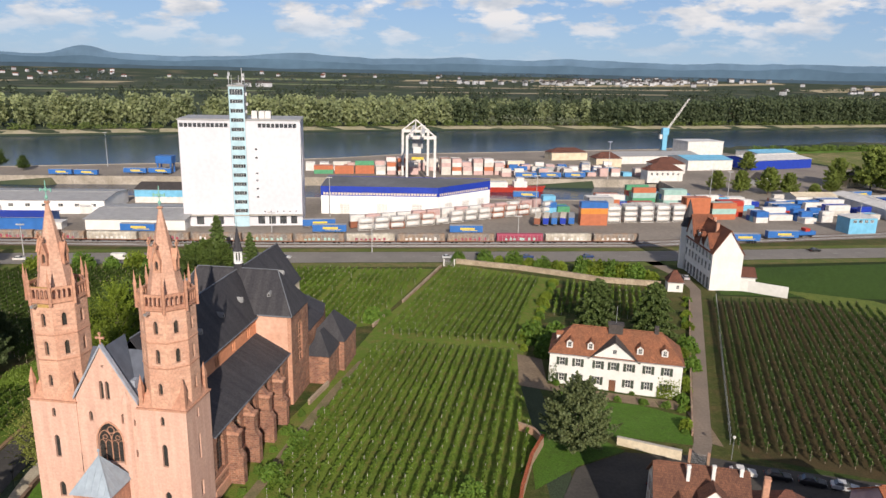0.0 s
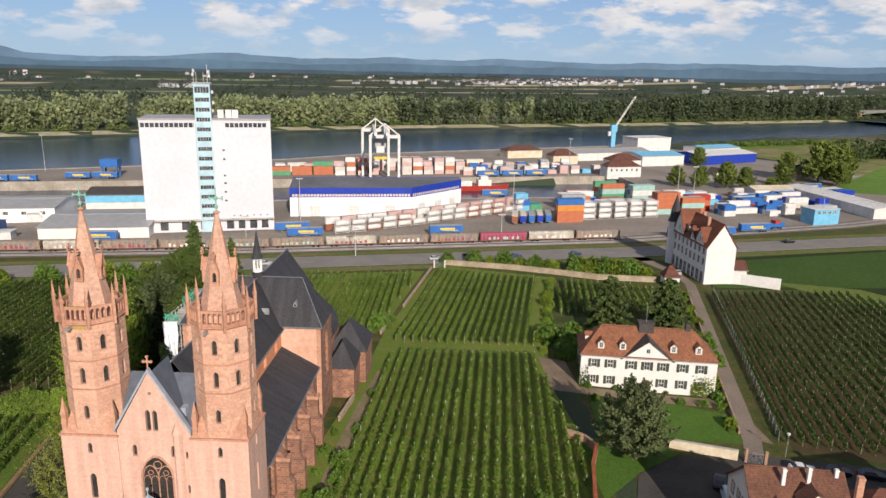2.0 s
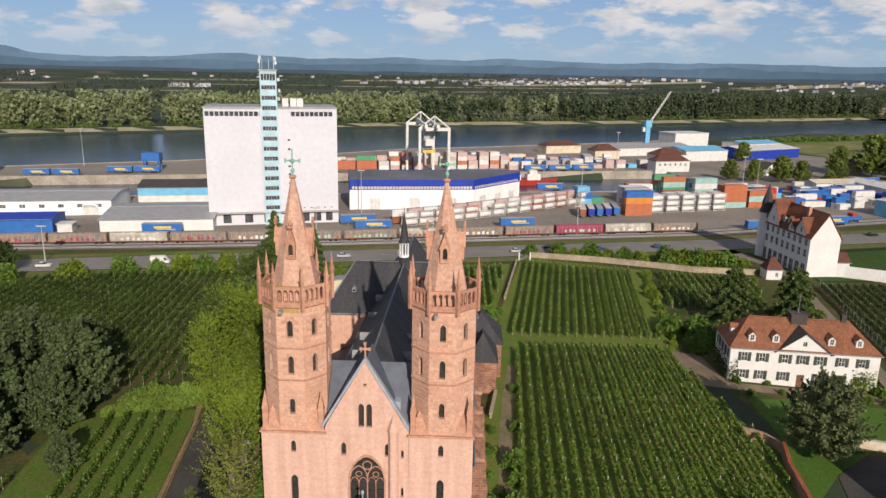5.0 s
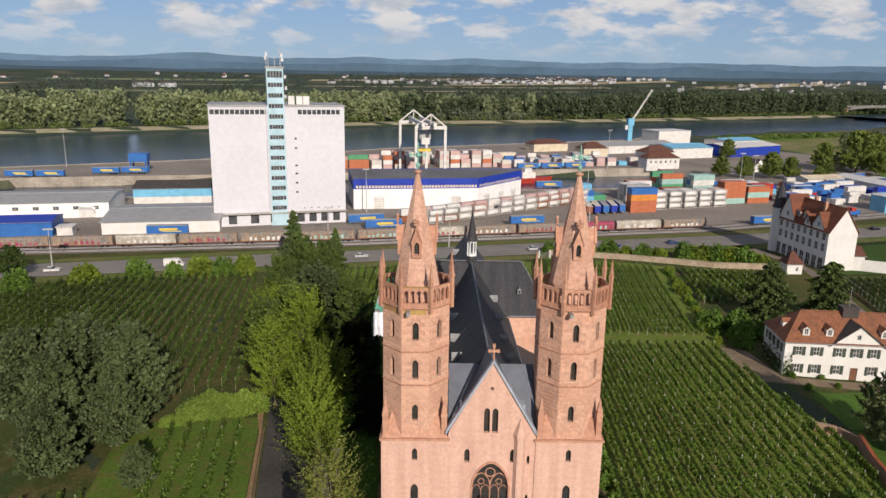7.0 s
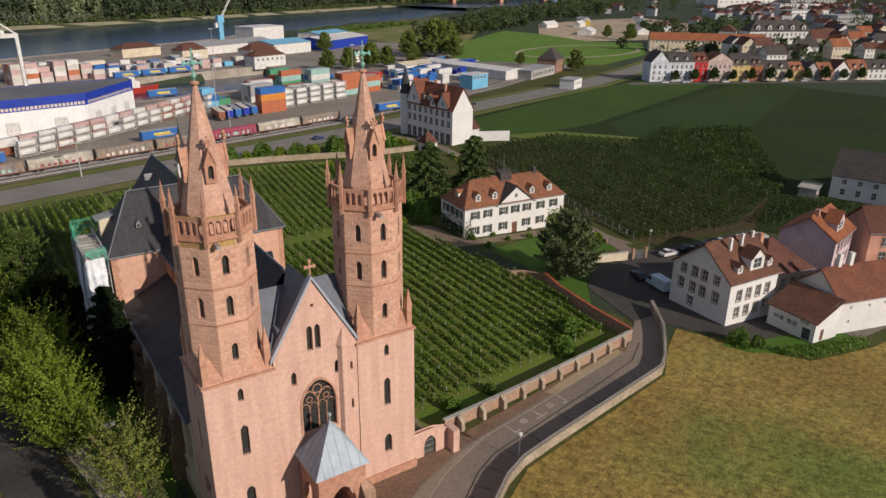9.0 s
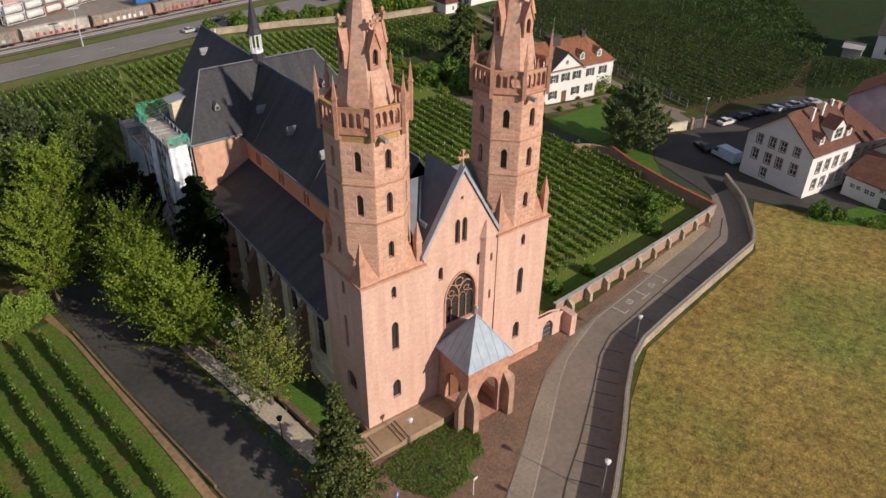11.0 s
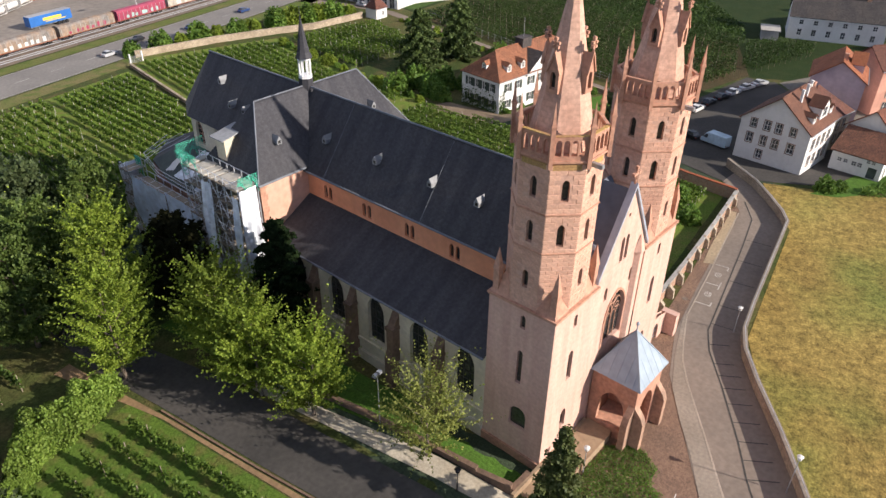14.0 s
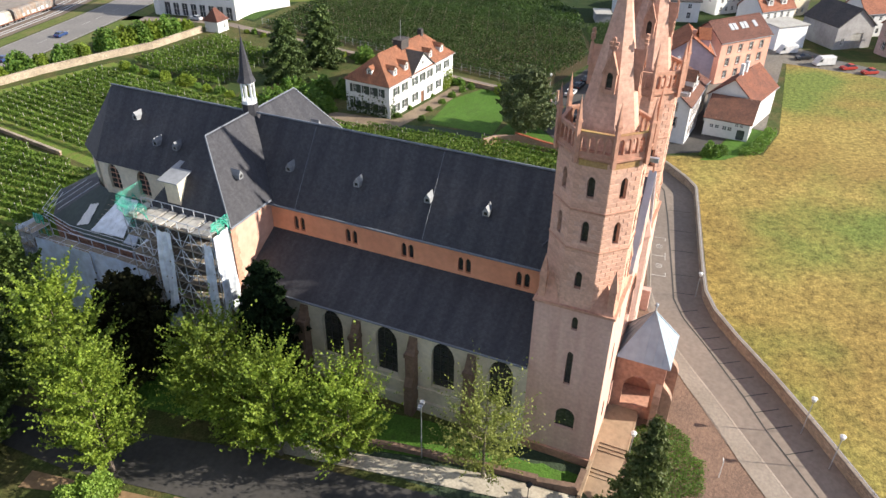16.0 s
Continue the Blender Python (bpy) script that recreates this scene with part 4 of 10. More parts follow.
pane(gm, big_window, 0.5, GLASS_DARK, west, "great_window", cross=9, bw=0.025, bar=LEADING)
for h in small:
    pane(gm, h, 0.5, GLASS_DARK, west, "window")
# tracery in the head of the great window
g = Geo()


def stone_line(pts, r):
    for p, q in zip(pts, pts[1:]):
        g.tube(gm @ Vector((*p, -0.30)), gm @ Vector((*q, -0.30)), r, n=5)


def stone_ring(cx, cz, r, w):
    stone_line([(cx + r * math.cos(math.tau * j / 14), cz + r * math.sin(math.tau * j / 14)) for j in range(15)], w)


for u in (-1.15, 0.75):
    stone_line([(u, 11.0), (u, 13.9)], 0.055)
    stone_line(arch(u, 13.4, 1.86, 15.75)[2:] , 0.065)
    stone_ring(u, 14.75, 0.33, 0.05)
    for v in (-0.47, 0.47):
        stone_line(arch(u + v, 13.3, 0.9, 14.35)[2:], 0.045)
stone_line([(-0.2, 11.0), (-0.2, 14.6)], 0.085)
stone_ring(-0.2, 15.85, 0.5, 0.06)
part("rose_tracery", g, SAND_TRIM, west)
g = Geo()
a0 = arch(-0.2, 10.9, 4.2, 17.35)
a1 = arch(-0.2, 10.9, 3.8, 17.1)
for i in range(2, len(a0)):
    j = (i + 1) % len(a0)
    if j == 0:
        g.face([gm @ Vector((*a0[i], 0.1)), gm @ Vector((*a0[0], 0.1)), gm @ Vector((*a1[0], 0.1)), gm @ Vector((*a1[i], 0.1))])
    else:
        g.face([gm @ Vector((*a0[i], 0.1)), gm @ Vector((*a0[j], 0.1)), gm @ Vector((*a1[j], 0.1)), gm @ Vector((*a1[i], 0.1))])
        g.face([gm @ Vector((*a0[j], 0.1)), gm @ Vector((*a0[i], 0.1)), gm @ Vector((*a0[i], -0.02)), gm @ Vector((*a0[j], -0.02))])
g.face([gm @ Vector((*a0[1], 0.1)), gm @ Vector((*a0[2], 0.1)), gm @ Vector((*a1[2], 0.1)), gm @ Vector((*a1[1], 0.1))])
part("window_surround", g, SAND_TRIM, west)
# stair turret beside the window
g = Geo()
tx = 2.75
pr = lambda r: [(tx - r, 0.12), (tx - r * 0.5, 0.12 - r * 0.8), (tx + r * 0.5, 0.12 - r * 0.8), (tx + r, 0.12)]
g.loft([[(*p, 1.0) for p in pr(0.62)], [(*p, 20.3) for p in pr(0.62)]])
g.loft([[(*p, 20.3) for p in pr(0.75)], [(*p, 20.5) for p in pr(0.75)], [(tx, 0.0, 22.3)] * 4])
part("stair_turret", g, SAND_PLAIN, church)
# gable copings, cross, cross roof behind
g = Geo()
for s in (-1, 1):
    a, b = Vector((AX + s * 4.75, 0, GZ + 0.15)), Vector((AX, 0, 28.75))
    up = Vector((0, 0, 0.3))
    ya, yb = -0.12, 0.55
    g.loft([[(a.x, ya, a.z - 0.2), (a.x, yb, a.z - 0.2), (a.x, yb, a.z + 0.35), (a.x, ya, a.z + 0.35)], [(b.x, ya, b.z - 0.3), (b.x, yb, b.z - 0.3), (b.x, yb, b.z + 0.1), (b.x, ya, b.z + 0.1)]])
part("gable_coping", g, LEAD, church)
g = Geo()
g.tube((AX, 0.2, 28.5), (AX, 0.2, 30.4), 0.1)
g.box(AX - 0.45, AX + 0.45, 0.1, 0.3, 29.6, 29.8)
for dx, dz in ((-0.45, 29.7), (0.45, 29.7), (0, 30.3)):
    g.box(AX + dx - 0.15, AX + dx + 0.15, 0.08, 0.32, dz - 0.15, dz + 0.15)
part("gable_cross", g, SAND_TRIM, church)
g = Geo()
ry, rz = 4.9, 26.3
g.face([(WX0, 0.5, 20.2), (WX1, 0.5, 20.2), (WX1, ry, rz), (WX0, ry, rz)])
g.face([(WX1, 9.3, 20.2), (WX0, 9.3, 20.2), (WX0, ry, rz), (WX1, ry, rz)])
part("cross_roof", g, ROOF_BLUE, church)
g = Geo()
for s in (-1, 1):
    q = [(AX + s * 4.3, 0.5, GZ + 0.5), (AX + s * 4.3, 1.2, GZ + 0.5), (AX, 6.0, 28.1), (AX, 0.5, 28.1)]
    g.face(q if s > 0 else q[::-1])
part("gable_roof", g, ROOF_BLUE, church)
for sx in (-3.2, 3.0):
    g = Geo()
    zc = 20.2 + (2.2 - 0.5) * (rz - 20.2) / (ry - 0.5)
    g.box(sx - 0.35, sx + 0.35, 1.5, 2.6, zc - 0.6, zc + 0.55)
    part("roof_hatch", g, LEAD, church)

# nave, aisles, transept, choir
NW, NS = -5.6, 5.0
NE_, NR = 19.7, 26.9


def nave_side(x, out, name):
    n_holes = []
    for y in (10.1, 16.4, 22.9, 29.7, 36.4):
        n_holes += [arch(y - 0.42, 16.2, 0.6, 17.95), arch(y + 0.42, 16.2, 0.6, 17.95)]
    if out < 0:
        m = side((x, 0, 0), (0, -1, 0))
        ol = [(-40, 12), (-7.1, 12), (-7.1, NE_), (-40, NE_)]
        hl = [[(-u, v) for u, v in h][::-1] for h in n_holes]
    else:
        m = side((x, 0, 0), (0, 1, 0))
        ol, hl = [(7.1, 12), (40, 12), (40, NE_), (7.1, NE_)], n_holes
    wall_part(name, m, ol, hl, ORANGE, church)


nave_side(NW, -1, "clerestory_wall")
nave_side(NS, 1, "clerestory_wall")


def slab_roof(name, quads, thick=0.18, material=SLATE, parent=church, label=""):
    g = Geo()
    for q in quads:
        a, b, c = Vector(q[0]), Vector(q[1]), Vector(q[2])
        n = (b - a).cross(c - a).normalized() * thick
        g.face(q)
        lowq = [Vector(p) - n for p in q]
        g.face(lowq[::-1])
        for i in range(len(q)):
            j = (i + 1) % len(q)
            g.face([q[j], q[i], lowq[i], lowq[j]])
    return part(name, g, material, parent, label)


OV = 0.45
slope = (NR - NE_) / (AX - NW)
slab_roof("nave_roof", [
    [(NW - OV, 44, NE_ - OV * slope), (NW - OV, 7.1, NE_ - OV * slope), (AX, 7.1, NR), (AX, 44, NR)],
    [(NS + OV, 7.1, NE_ - OV * slope), (NS + OV, 44, NE_ - OV * slope), (AX, 44, NR), (AX, 7.1, NR)]])
for x in (NW - 0.55, NS + 0.55):
    g = Geo()
    g.tube((x, 7.2, 19.05), (x, 40, 19.05), 0.12)
    part("gutter", g, LEAD_DARK, church)
# lead strips over the slates
g = Geo()
for y in (21.0, 36.5):
    p, q = Vector((NW - OV, y, NE_ - OV * slope + 0.02)), Vector((AX, y, NR + 0.02))
    g.tube(p, q, 0.025, n=4)
g.tube((AX, 7.1, NR + 0.05), (AX, 66.7, NR + 0.05), 0.12, n=6)
part("roof_seam", g, LEAD_DARK, church)


ROOF_PALE = surf("pale_weathered_lead", (0.27, 0.275, 0.285), (0.18, 0.185, 0.195), rough=0.6, fine=2, amount=0.15, bump=0.1)


def dormer(x, y, z, ang, w=0.66, hgt=0.82):
    """A small gabled roof light in lead; ang turns it to face its slope."""
    m = pose(x, y, z, 0, 0, ang)
    g = Geo()
    dpt = 1.1
    poly = [(-w / 2, 0), (w / 2, 0), (w / 2, hgt * 0.6), (0, hgt * 1.25), (-w / 2, hgt * 0.6)]
    panel(g, m @ side((0, -dpt / 2, 0), (1, 0, 0)), poly, [rect(0, 0.1, w * 0.6, hgt * 0.6)], 0.1)
    for i in range(1, 5):
        a, b = poly[i], poly[(i + 1) % 5]
        g.face([m @ Vector((a[0], -dpt / 2, a[1])), m @ Vector((a[0], dpt, a[1])), m @ Vector((b[0], dpt, b[1])), m @ Vector((b[0], -dpt / 2, b[1]))])
    d = part("roof_light", g, ROOF_PALE, church)
    pane(m @ side((0, -dpt / 2, 0), (1, 0, 0)), rect(0, 0.1, w * 0.6, hgt * 0.6), 0.1, GLASS_DARK, d, "opening")


for y in (38.2, 29.6, 21.3, 14.9):
    dormer(-3.6, y, NR - (AX + 3.6) * slope + 0.05, -90)
    dormer(3.0, y, NR - (3.0 - AX) * slope + 0.05, 90)


def aisle(xw, xt, out, name, mat):
    holes = [arch(y, 5.2, 2.55, 11.5) for y in (9.75, 16.0, 22.45, 29.0, 35.6)]
    if out < 0:
        m = side((xw, 0, 0), (0, -1, 0))
        hl = [[(-u, v) for u, v in h][::-1] for h in holes]
        ol = [(-40, BASE), (-7.1, BASE), (-7.1, 12.4), (-40, 12.4)]
    else:
        m = side((xw, 0, 0), (0, 1, 0))
        hl, ol = holes, [(7.1, BASE), (40, BASE), (40, 12.4), (7.1, 12.4)]
    wall_part(name, m, ol, hl, mat, church, depth=0.6, bars=2, cross=5, bw=0.06, bar=LEADING)
    g = Geo()
    o = out
    g.box(min(xw, xw + o * 0.18), max(xw, xw + o * 0.18), 7.1, 40, 4.3, 4.75)
    g.box(min(xw, xw + o * 0.3), max(xw, xw + o * 0.3), 7.1, 40, BASE, 2.9)
    part("aisle_ledge", g, CREAM if out < 0 else SAND_TRIM, church)
    q = [(xw + o * 0.5, 40, 12.15), (xw + o * 0.5, 7.1, 12.15), (xt, 7.1, 15.8), (xt, 40, 15.8)]
    slab_roof("aisle_roof", [q if out < 0 else q[::-1]])
    g = Geo()
    g.tube((xw + o * 0.6, 7.1, 12.05), (xw + o * 0.6, 40, 12.05), 0.12)
    part("gutter", g, LEAD_DARK, church)


aisle(-11.7, NW, -1, "aisle_wall_north", CREAM)
aisle(11.2, NS, 1, "aisle_wall_south", SAND_RED)


def buttress(y, x, out, deep, top, w, mat, cap):
    g = Geo()
    y0, y1 = y - w / 2, y + w / 2
    prof = [(0, BASE), (deep, BASE), (deep, top * 0.5), (deep * 0.72, top * 0.58), (deep * 0.72, top * 0.82), (0, top)]
    a = [(x + out * d, y0, z) for d, z in prof]
    b = [(x + out * d, y1, z) for d, z in prof]
    if out > 0:
        a, b = b, a
    k = len(prof)
    for i in range(k):
        j = (i + 1) % k
        g.face([b[i], b[j], a[j], a[i]])
    g.face(b[::-1]), g.face(a)
    bt = part("buttress", g, mat, church)
    g = Geo()
    g.box(min(x, x + out * deep * 0.8), max(x, x + out * deep * 0.8), y0 - 0.1, y1 + 0.1, top * 0.82, top * 0.86)
    part("weathering", g, cap, bt)


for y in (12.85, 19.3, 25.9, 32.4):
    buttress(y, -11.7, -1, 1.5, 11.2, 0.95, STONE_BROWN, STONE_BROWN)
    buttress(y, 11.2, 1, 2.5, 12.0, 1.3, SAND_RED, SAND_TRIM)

TN, TS, TW, TE, TZ, TR = -12.6, 12.0, 40.0, 50.2, 20.2, 27.1
g = Geo()
panel(g, side((TN, TW, 0), (1, 0, 0)), [(0, BASE), (TS - TN, BASE), (TS - TN, TZ), (0, TZ)])
transept = part("transept_wall", g, ROSE, church, "rose plastered transept wall with sandstone quoins")
g = Geo()
for x0, x1 in ((TN - 0.05, TN + 0.7), (TS - 0.7, TS + 0.05)):
    for i in range(24):
        w = 0.18 if i % 2 and x0 < 0 else 0.0
        g.box(x0, x1 + w, TW - 0.03, TW + 0.3, 0.5 + i * 0.8, 0.5 + i * 0.8 + 0.78)
tagged(part("quoining", g, SAND_TRIM, transept), kind="stuff")
wall_part("transept_end_wall", side((TS, TW, 0), (0, 1, 0)), [(0, BASE), (TE - TW, BASE), (TE - TW, TZ), (0, TZ)], [arch(5.1, 8.5, 2.9, 17.5)], SAND_RED, church, depth=0.6, bars=2, cross=6)
wall_part("transept_end_wall", side((TN, TE, 0), (0, -1, 0)), [(0, BASE), (TE - TW, BASE), (TE - TW, TZ), (0, TZ)], [arch(5.1, 8.5, 2.9, 17.5)], SAND_RED, church, depth=0.6, bars=2, cross=6)
g = Geo()
panel(g, side((TS, TE, 0), (-1, 0, 0)), [(0, 8), (TS - TN, 8), (TS - TN, TZ), (0, TZ)])
part("transept_back_wall", g, SAND_RED, church)
e, HN, HS = 0.45, -8.5, 7.9
ym = (TW + TE) / 2
zl = TZ - e * (TR - TZ) / (ym - TW)
slab_roof("transept_roof", [
    [(TN - e, TW - e, zl), (TS + e, TW - e, zl), (HS, ym, TR), (HN, ym, TR)],
    [(TS + e, TE + e, zl), (TN - e, TE + e, zl), (HN, ym, TR), (HS, ym, TR)],
    [(TN - e, TE + e, zl), (TN - e, TW - e, zl), (HN, ym, TR)],
    [(TS + e, TW - e, zl), (TS + e, TE + e, zl), (HS, ym, TR)]])
g = Geo()
g.tube((TN - e, TW - e - 0.05, zl), (NW - 0.6, TW - e - 0.05, zl), 0.13)
g.tube((TS + e, TW - e - 0.05, zl), (NS + 0.6, TW - e - 0.05, zl), 0.13)
for p, q in (((HN, ym, TR), (TN - e, TW - e, zl)), ((HS, ym, TR), (TS + e, TW - e, zl)), ((HN, ym, TR), (HS, ym, TR))):
    g.tube(Vector(p) + Vector((0, 0, 0.06)), Vector(q) + Vector((0, 0, 0.06)), 0.09, n=4)
part("ridge_lead", g, LEAD_DARK, church)
for x in (-8.2, 7.3):
    dormer(x, 41.9, zl + (41.9 - TW + e) * (TR - TZ) / (ym - TW), 0)
# boxed dormer on the north hip
g = Geo()
g.box(-12.5, -9.8, 46.3, 48.1, 20.2, 23.3)
part("dormer_body", g, CREAM, church)
slab_roof("dormer_roof", [[(-13.0, 48.5, 23.3), (-13.0, 45.9, 23.3), (-9.3, 45.9, 24.0), (-9.3, 48.5, 24.0)]], 0.12, ROOF_PALE)

CE = 65.6
apse = [(NW, TE), (NW, CE), (-2.9, 70.3), (2.3, 70.3), (NS, CE), (NS, TE)]
for a, b in zip(apse, apse[1:]):
    L = math.hypot(b[0] - a[0], b[1] - a[1])
    m = side((*b, 0), (a[0] - b[0], a[1] - b[1], 0))
    if L > 10:
        hl = [arch(L - u, 15.3, 1.9, 18.8) for u in ((3.9, 8.9, 13.6))]
    else:
        hl = [arch(L / 2, 13.5, 1.8, 18.8)]
    wall_part("choir_wall", m, [(0, 6), (L, 6), (L, NE_), (0, NE_)], hl, CREAM, church, depth=0.5, bars=1, cross=4)
top = (AX, 66.6, NR)
oa = [(NW - OV, CE + 0.2), (-3.1, 70.9), (2.5, 70.9), (NS + OV, CE + 0.2)]
ze = NE_ - OV * slope
slab_roof("choir_roof", [
    [(NW - OV, CE + 0.2, ze), (NW - OV, 46, ze), (AX, 46, NR), top],
    [(NS + OV, 46, ze), (NS + OV, CE + 0.2, ze), top, (AX, 46, NR)],
    [(*oa[1], ze), (*oa[0], ze), top], [(*oa[2], ze), (*oa[1], ze), top], [(*oa[3], ze), (*oa[2], ze), top]])
for y, x in ((57.0, -3.9), (61.0, -2.4), (54.0, -3.9), (59, 3.4)):
    dormer(x, y, NR - abs(x - AX) * slope + 0.05, -90 if x < 0 else 90)
# ambulatory round the choir
amb_o = [(-11.2, TE), (-11.4, 64.5), (-9.2, 72.6), (-3.8, 77.6), (3.2, 77.6), (8.8, 72.6), (10.8, 64.5), (10.8, TE)]
amb_i = [(NW, TE), (NW, 65.0), (-4.6, 68.0), (-2.9, 70.3), (2.3, 70.3), (4.1, 68.0), (NS, 65.0), (NS, TE)]
quads = []
g = Geo()
for i in range(7):
    a, b = amb_o[i], amb_o[i + 1]
    quads.append([(*amb_o[i + 1], 11.2), (*amb_o[i], 11.2), (*amb_i[i], 14.6), (*amb_i[i + 1], 14.6)])
    L = math.hypot(b[0] - a[0], b[1] - a[1])
    panel(g, side((*b, 0), (a[0] - b[0], a[1] - b[1], 0)), [(0, BASE), (L, BASE), (L, 11.1), (0, 11.1)])
part("ambulatory_wall", g, SAND_RED, church)
UNDERLAY = surf("dark_green_underlay", (0.028, 0.04, 0.035), (0.04, 0.055, 0.045), rough=0.6, fine=2, amount=0.2)
slab_roof("ambulatory_underlay", quads[:2], 0.12, UNDERLAY)
slab_roof("ambulatory_roof", quads[2:])
g = Geo()
for k in range(9):
    t = (k + 0.5) / 9
    g.tube((NW + (-11.3 - NW) * t, TE + 0.6, 14.6 - 3.4 * t + 0.1), (NW + (-11.3 - NW) * t, 64.4, 14.6 - 3.4 * t + 0.1), 0.035, n=4)
tagged(part("roof_boarding", g, WOOD_GREY, church), kind="stuff")
# low sacristy on the south
def hip_block(name, x0, x1, y0, y1, eave, top, mat, parent, rm=SLATE, ins=None):
    g = Geo()
    g.prism([(x0, y0), (x1, y0), (x1, y1), (x0, y1)], BASE, eave)
    w = part(name, g, mat, parent)
    i = ins if ins is not None else (x1 - x0) / 2
    xm = (x0 + x1) / 2
    o = 0.3
    slab_roof(name + "_roof", [
        [(x0 - o, y0 - o, eave - o), (x1 + o, y0 - o, eave - o), (xm, y0 + i, top)],
        [(x1 + o, y0 - o, eave - o), (x1 + o, y1 + o, eave - o), (xm, y1 - i, top), (xm, y0 + i, top)],
        [(x1 + o, y1 + o, eave - o), (x0 - o, y1 + o, eave - o), (xm, y1 - i, top)],
        [(x0 - o, y1 + o, eave - o), (x0 - o, y0 - o, eave - o), (xm, y0 + i, top), (xm, y1 - i, top)]], 0.15, rm, parent)
    return w
hip_block("sacristy", 11.0, 16.2, 50.4, 58, 7.6, 12.0, SAND_RED, church)
hip_block("sacristy_east", 9.5, 17.4, 58, 68, 8.2, 13.0, SAND_RED, church)
g = Geo()
g.tube((16.4, 58.6, 0), (16.4, 58.6, 8.4), 0.45, n=8)
part("stair_drum", g, WHITE, church)

# ridge turret
g = Geo()
fx, fy = AX, 45.4
g.prism(ngon(fx, fy, 0.85, 8), 25.4, 28.0)
fl = part("ridge_turret", g, SLATE, church, "slim slate ridge turret with white lantern")
g = Geo()
for p in ngon(fx, fy, 0.66, 8):
    g.tube((*p, 28.0), (*p, 30.5), 0.1)
g.prism(ngon(fx, fy, 0.8, 8), 28.0, 28.35)
g.prism(ngon(fx, fy, 0.8, 8), 30.3, 30.6)
part("lantern", g, WHITE_METAL, fl)
g = Geo()
g.loft([[(*p, z) for p in ngon(fx, fy, r, 8)] for z, r in ((30.5, 1.0), (31.2, 0.72), (35.4, 0.06))])
g.tube((fx, fy, 35.3), (fx, fy, 36.6), 0.04)
part("turret_spire", g, SLATE, fl)

PORCH_STONE = surf("weathered_porch_stone", (0.40, 0.245, 0.17), (0.27, 0.17, 0.12), big=0.6, fine=2.5, amount=0.2)
# porch
PX0, PX1, PY = -2.95, 2.35, -5.0
porch = thing("porch", CH, "sandstone entrance porch with pyramid lead roof", "porch")
for m, L in ((side((PX0, PY, 0), (1, 0, 0)), PX1 - PX0), (side((PX1, PY, 0), (0, 1, 0)), -PY), (side((PX0, 0, 0), (0, -1, 0)), -PY)):
    g = Geo()
    hole = arch(L / 2, 1.1 if L > 5.1 else 2.6, 2.9, 7.0)
    panel(g, m, [(0, BASE), (L, BASE), (L, 9.1), (0, 9.1)], [hole], 0.5)
    panel(g, m @ pose(0, 0, -0.5), [(0, BASE), (L, BASE), (L, 9.1), (0, 9.1)], [hole], 0.01)
    part("porch_wall", g, SAND_TRIM, porch)
o = 0.35
corners = [(PX0 - o, PY - o), (PX1 + o, PY - o), (PX1 + o, 0.1), (PX0 - o, 0.1)]
ap = ((PX0 + PX1) / 2, -2.6, 13.6)
slab_roof("porch_roof", [[(*corners[i], 9.0), (*corners[(i + 1) % 4], 9.0), ap] for i in range(4)], 0.15, PORCH_ZINC, porch, "blue-grey lead pyramid roof")
g = Geo()
for i in range(4):
    g.tube(Vector((*corners[i], 9.05)), Vector(ap) + Vector((0, 0, 0.05)), 0.07, n=4)
    a, b = Vector((*corners[i], 9.03)), Vector((*corners[(i + 1) % 4], 9.03))
    for k in (1, 2, 3, 4, 5):
        s = a.lerp(b, k / 6)
        t = min(k, 6 - k) / 3
        base_mid = a.lerp(b, 0.5)
        e_ = s + (Vector(ap) - base_mid) * t * 0.98
        g.tube(s, e_, 0.03, n=3)
g.tube(Vector(ap) - Vector((0, 0, 0.3)), Vector(ap) + Vector((0, 0, 0.7)), 0.07)
g.loft([[(*p, ap[2] + z) for p in ngon(ap[0], ap[1], r)] for z, r in ((0.55, 0.05), (0.7, 0.17), (0.9, 0.17), (1.05, 0.05))])
part("roof_seam", g, PORCH_ZINC, porch)
for cx, a1, a2 in ((PX0, 180, 270), (PX1, 0, 270)):
    for ang in (a1, a2):
        m = pose(cx + (0.3 if cx < 0 else -0.3) * (ang == 270), PY + 0.35 * (ang != 270), 0, 0, 0, ang)
        g = Geo()
        prof = [(0, BASE), (1.15, BASE), (1.15, 4.8), (0.85, 5.6), (0, 6.6)]
        a = [m @ Vector((d, -0.35, z)) for d, z in prof]
        b = [m @ Vector((d, 0.35, z)) for d, z in prof]
        for i in range(5):
            j = (i + 1) % 5
            g.face([a[i], a[j], b[j], b[i]])
        g.face(a[::-1]), g.face(b)
        part("porch_buttress", g, PORCH_STONE, porch)
g = Geo()
g.box(PX0, PX1, PY, 0, 0.4, 1.32)
part("porch_floor", g, SAND_TRIM, porch)
g = Geo()
panel(g, side((0, -0.25, 0), (1, 0, 0)), [(-1.6, 1.3), (1.2, 1.3), (1.2, 5.5), (-1.6, 5.5)])
part("church_door", g, DOOR, porch, "dark wooden double door inside the porch")


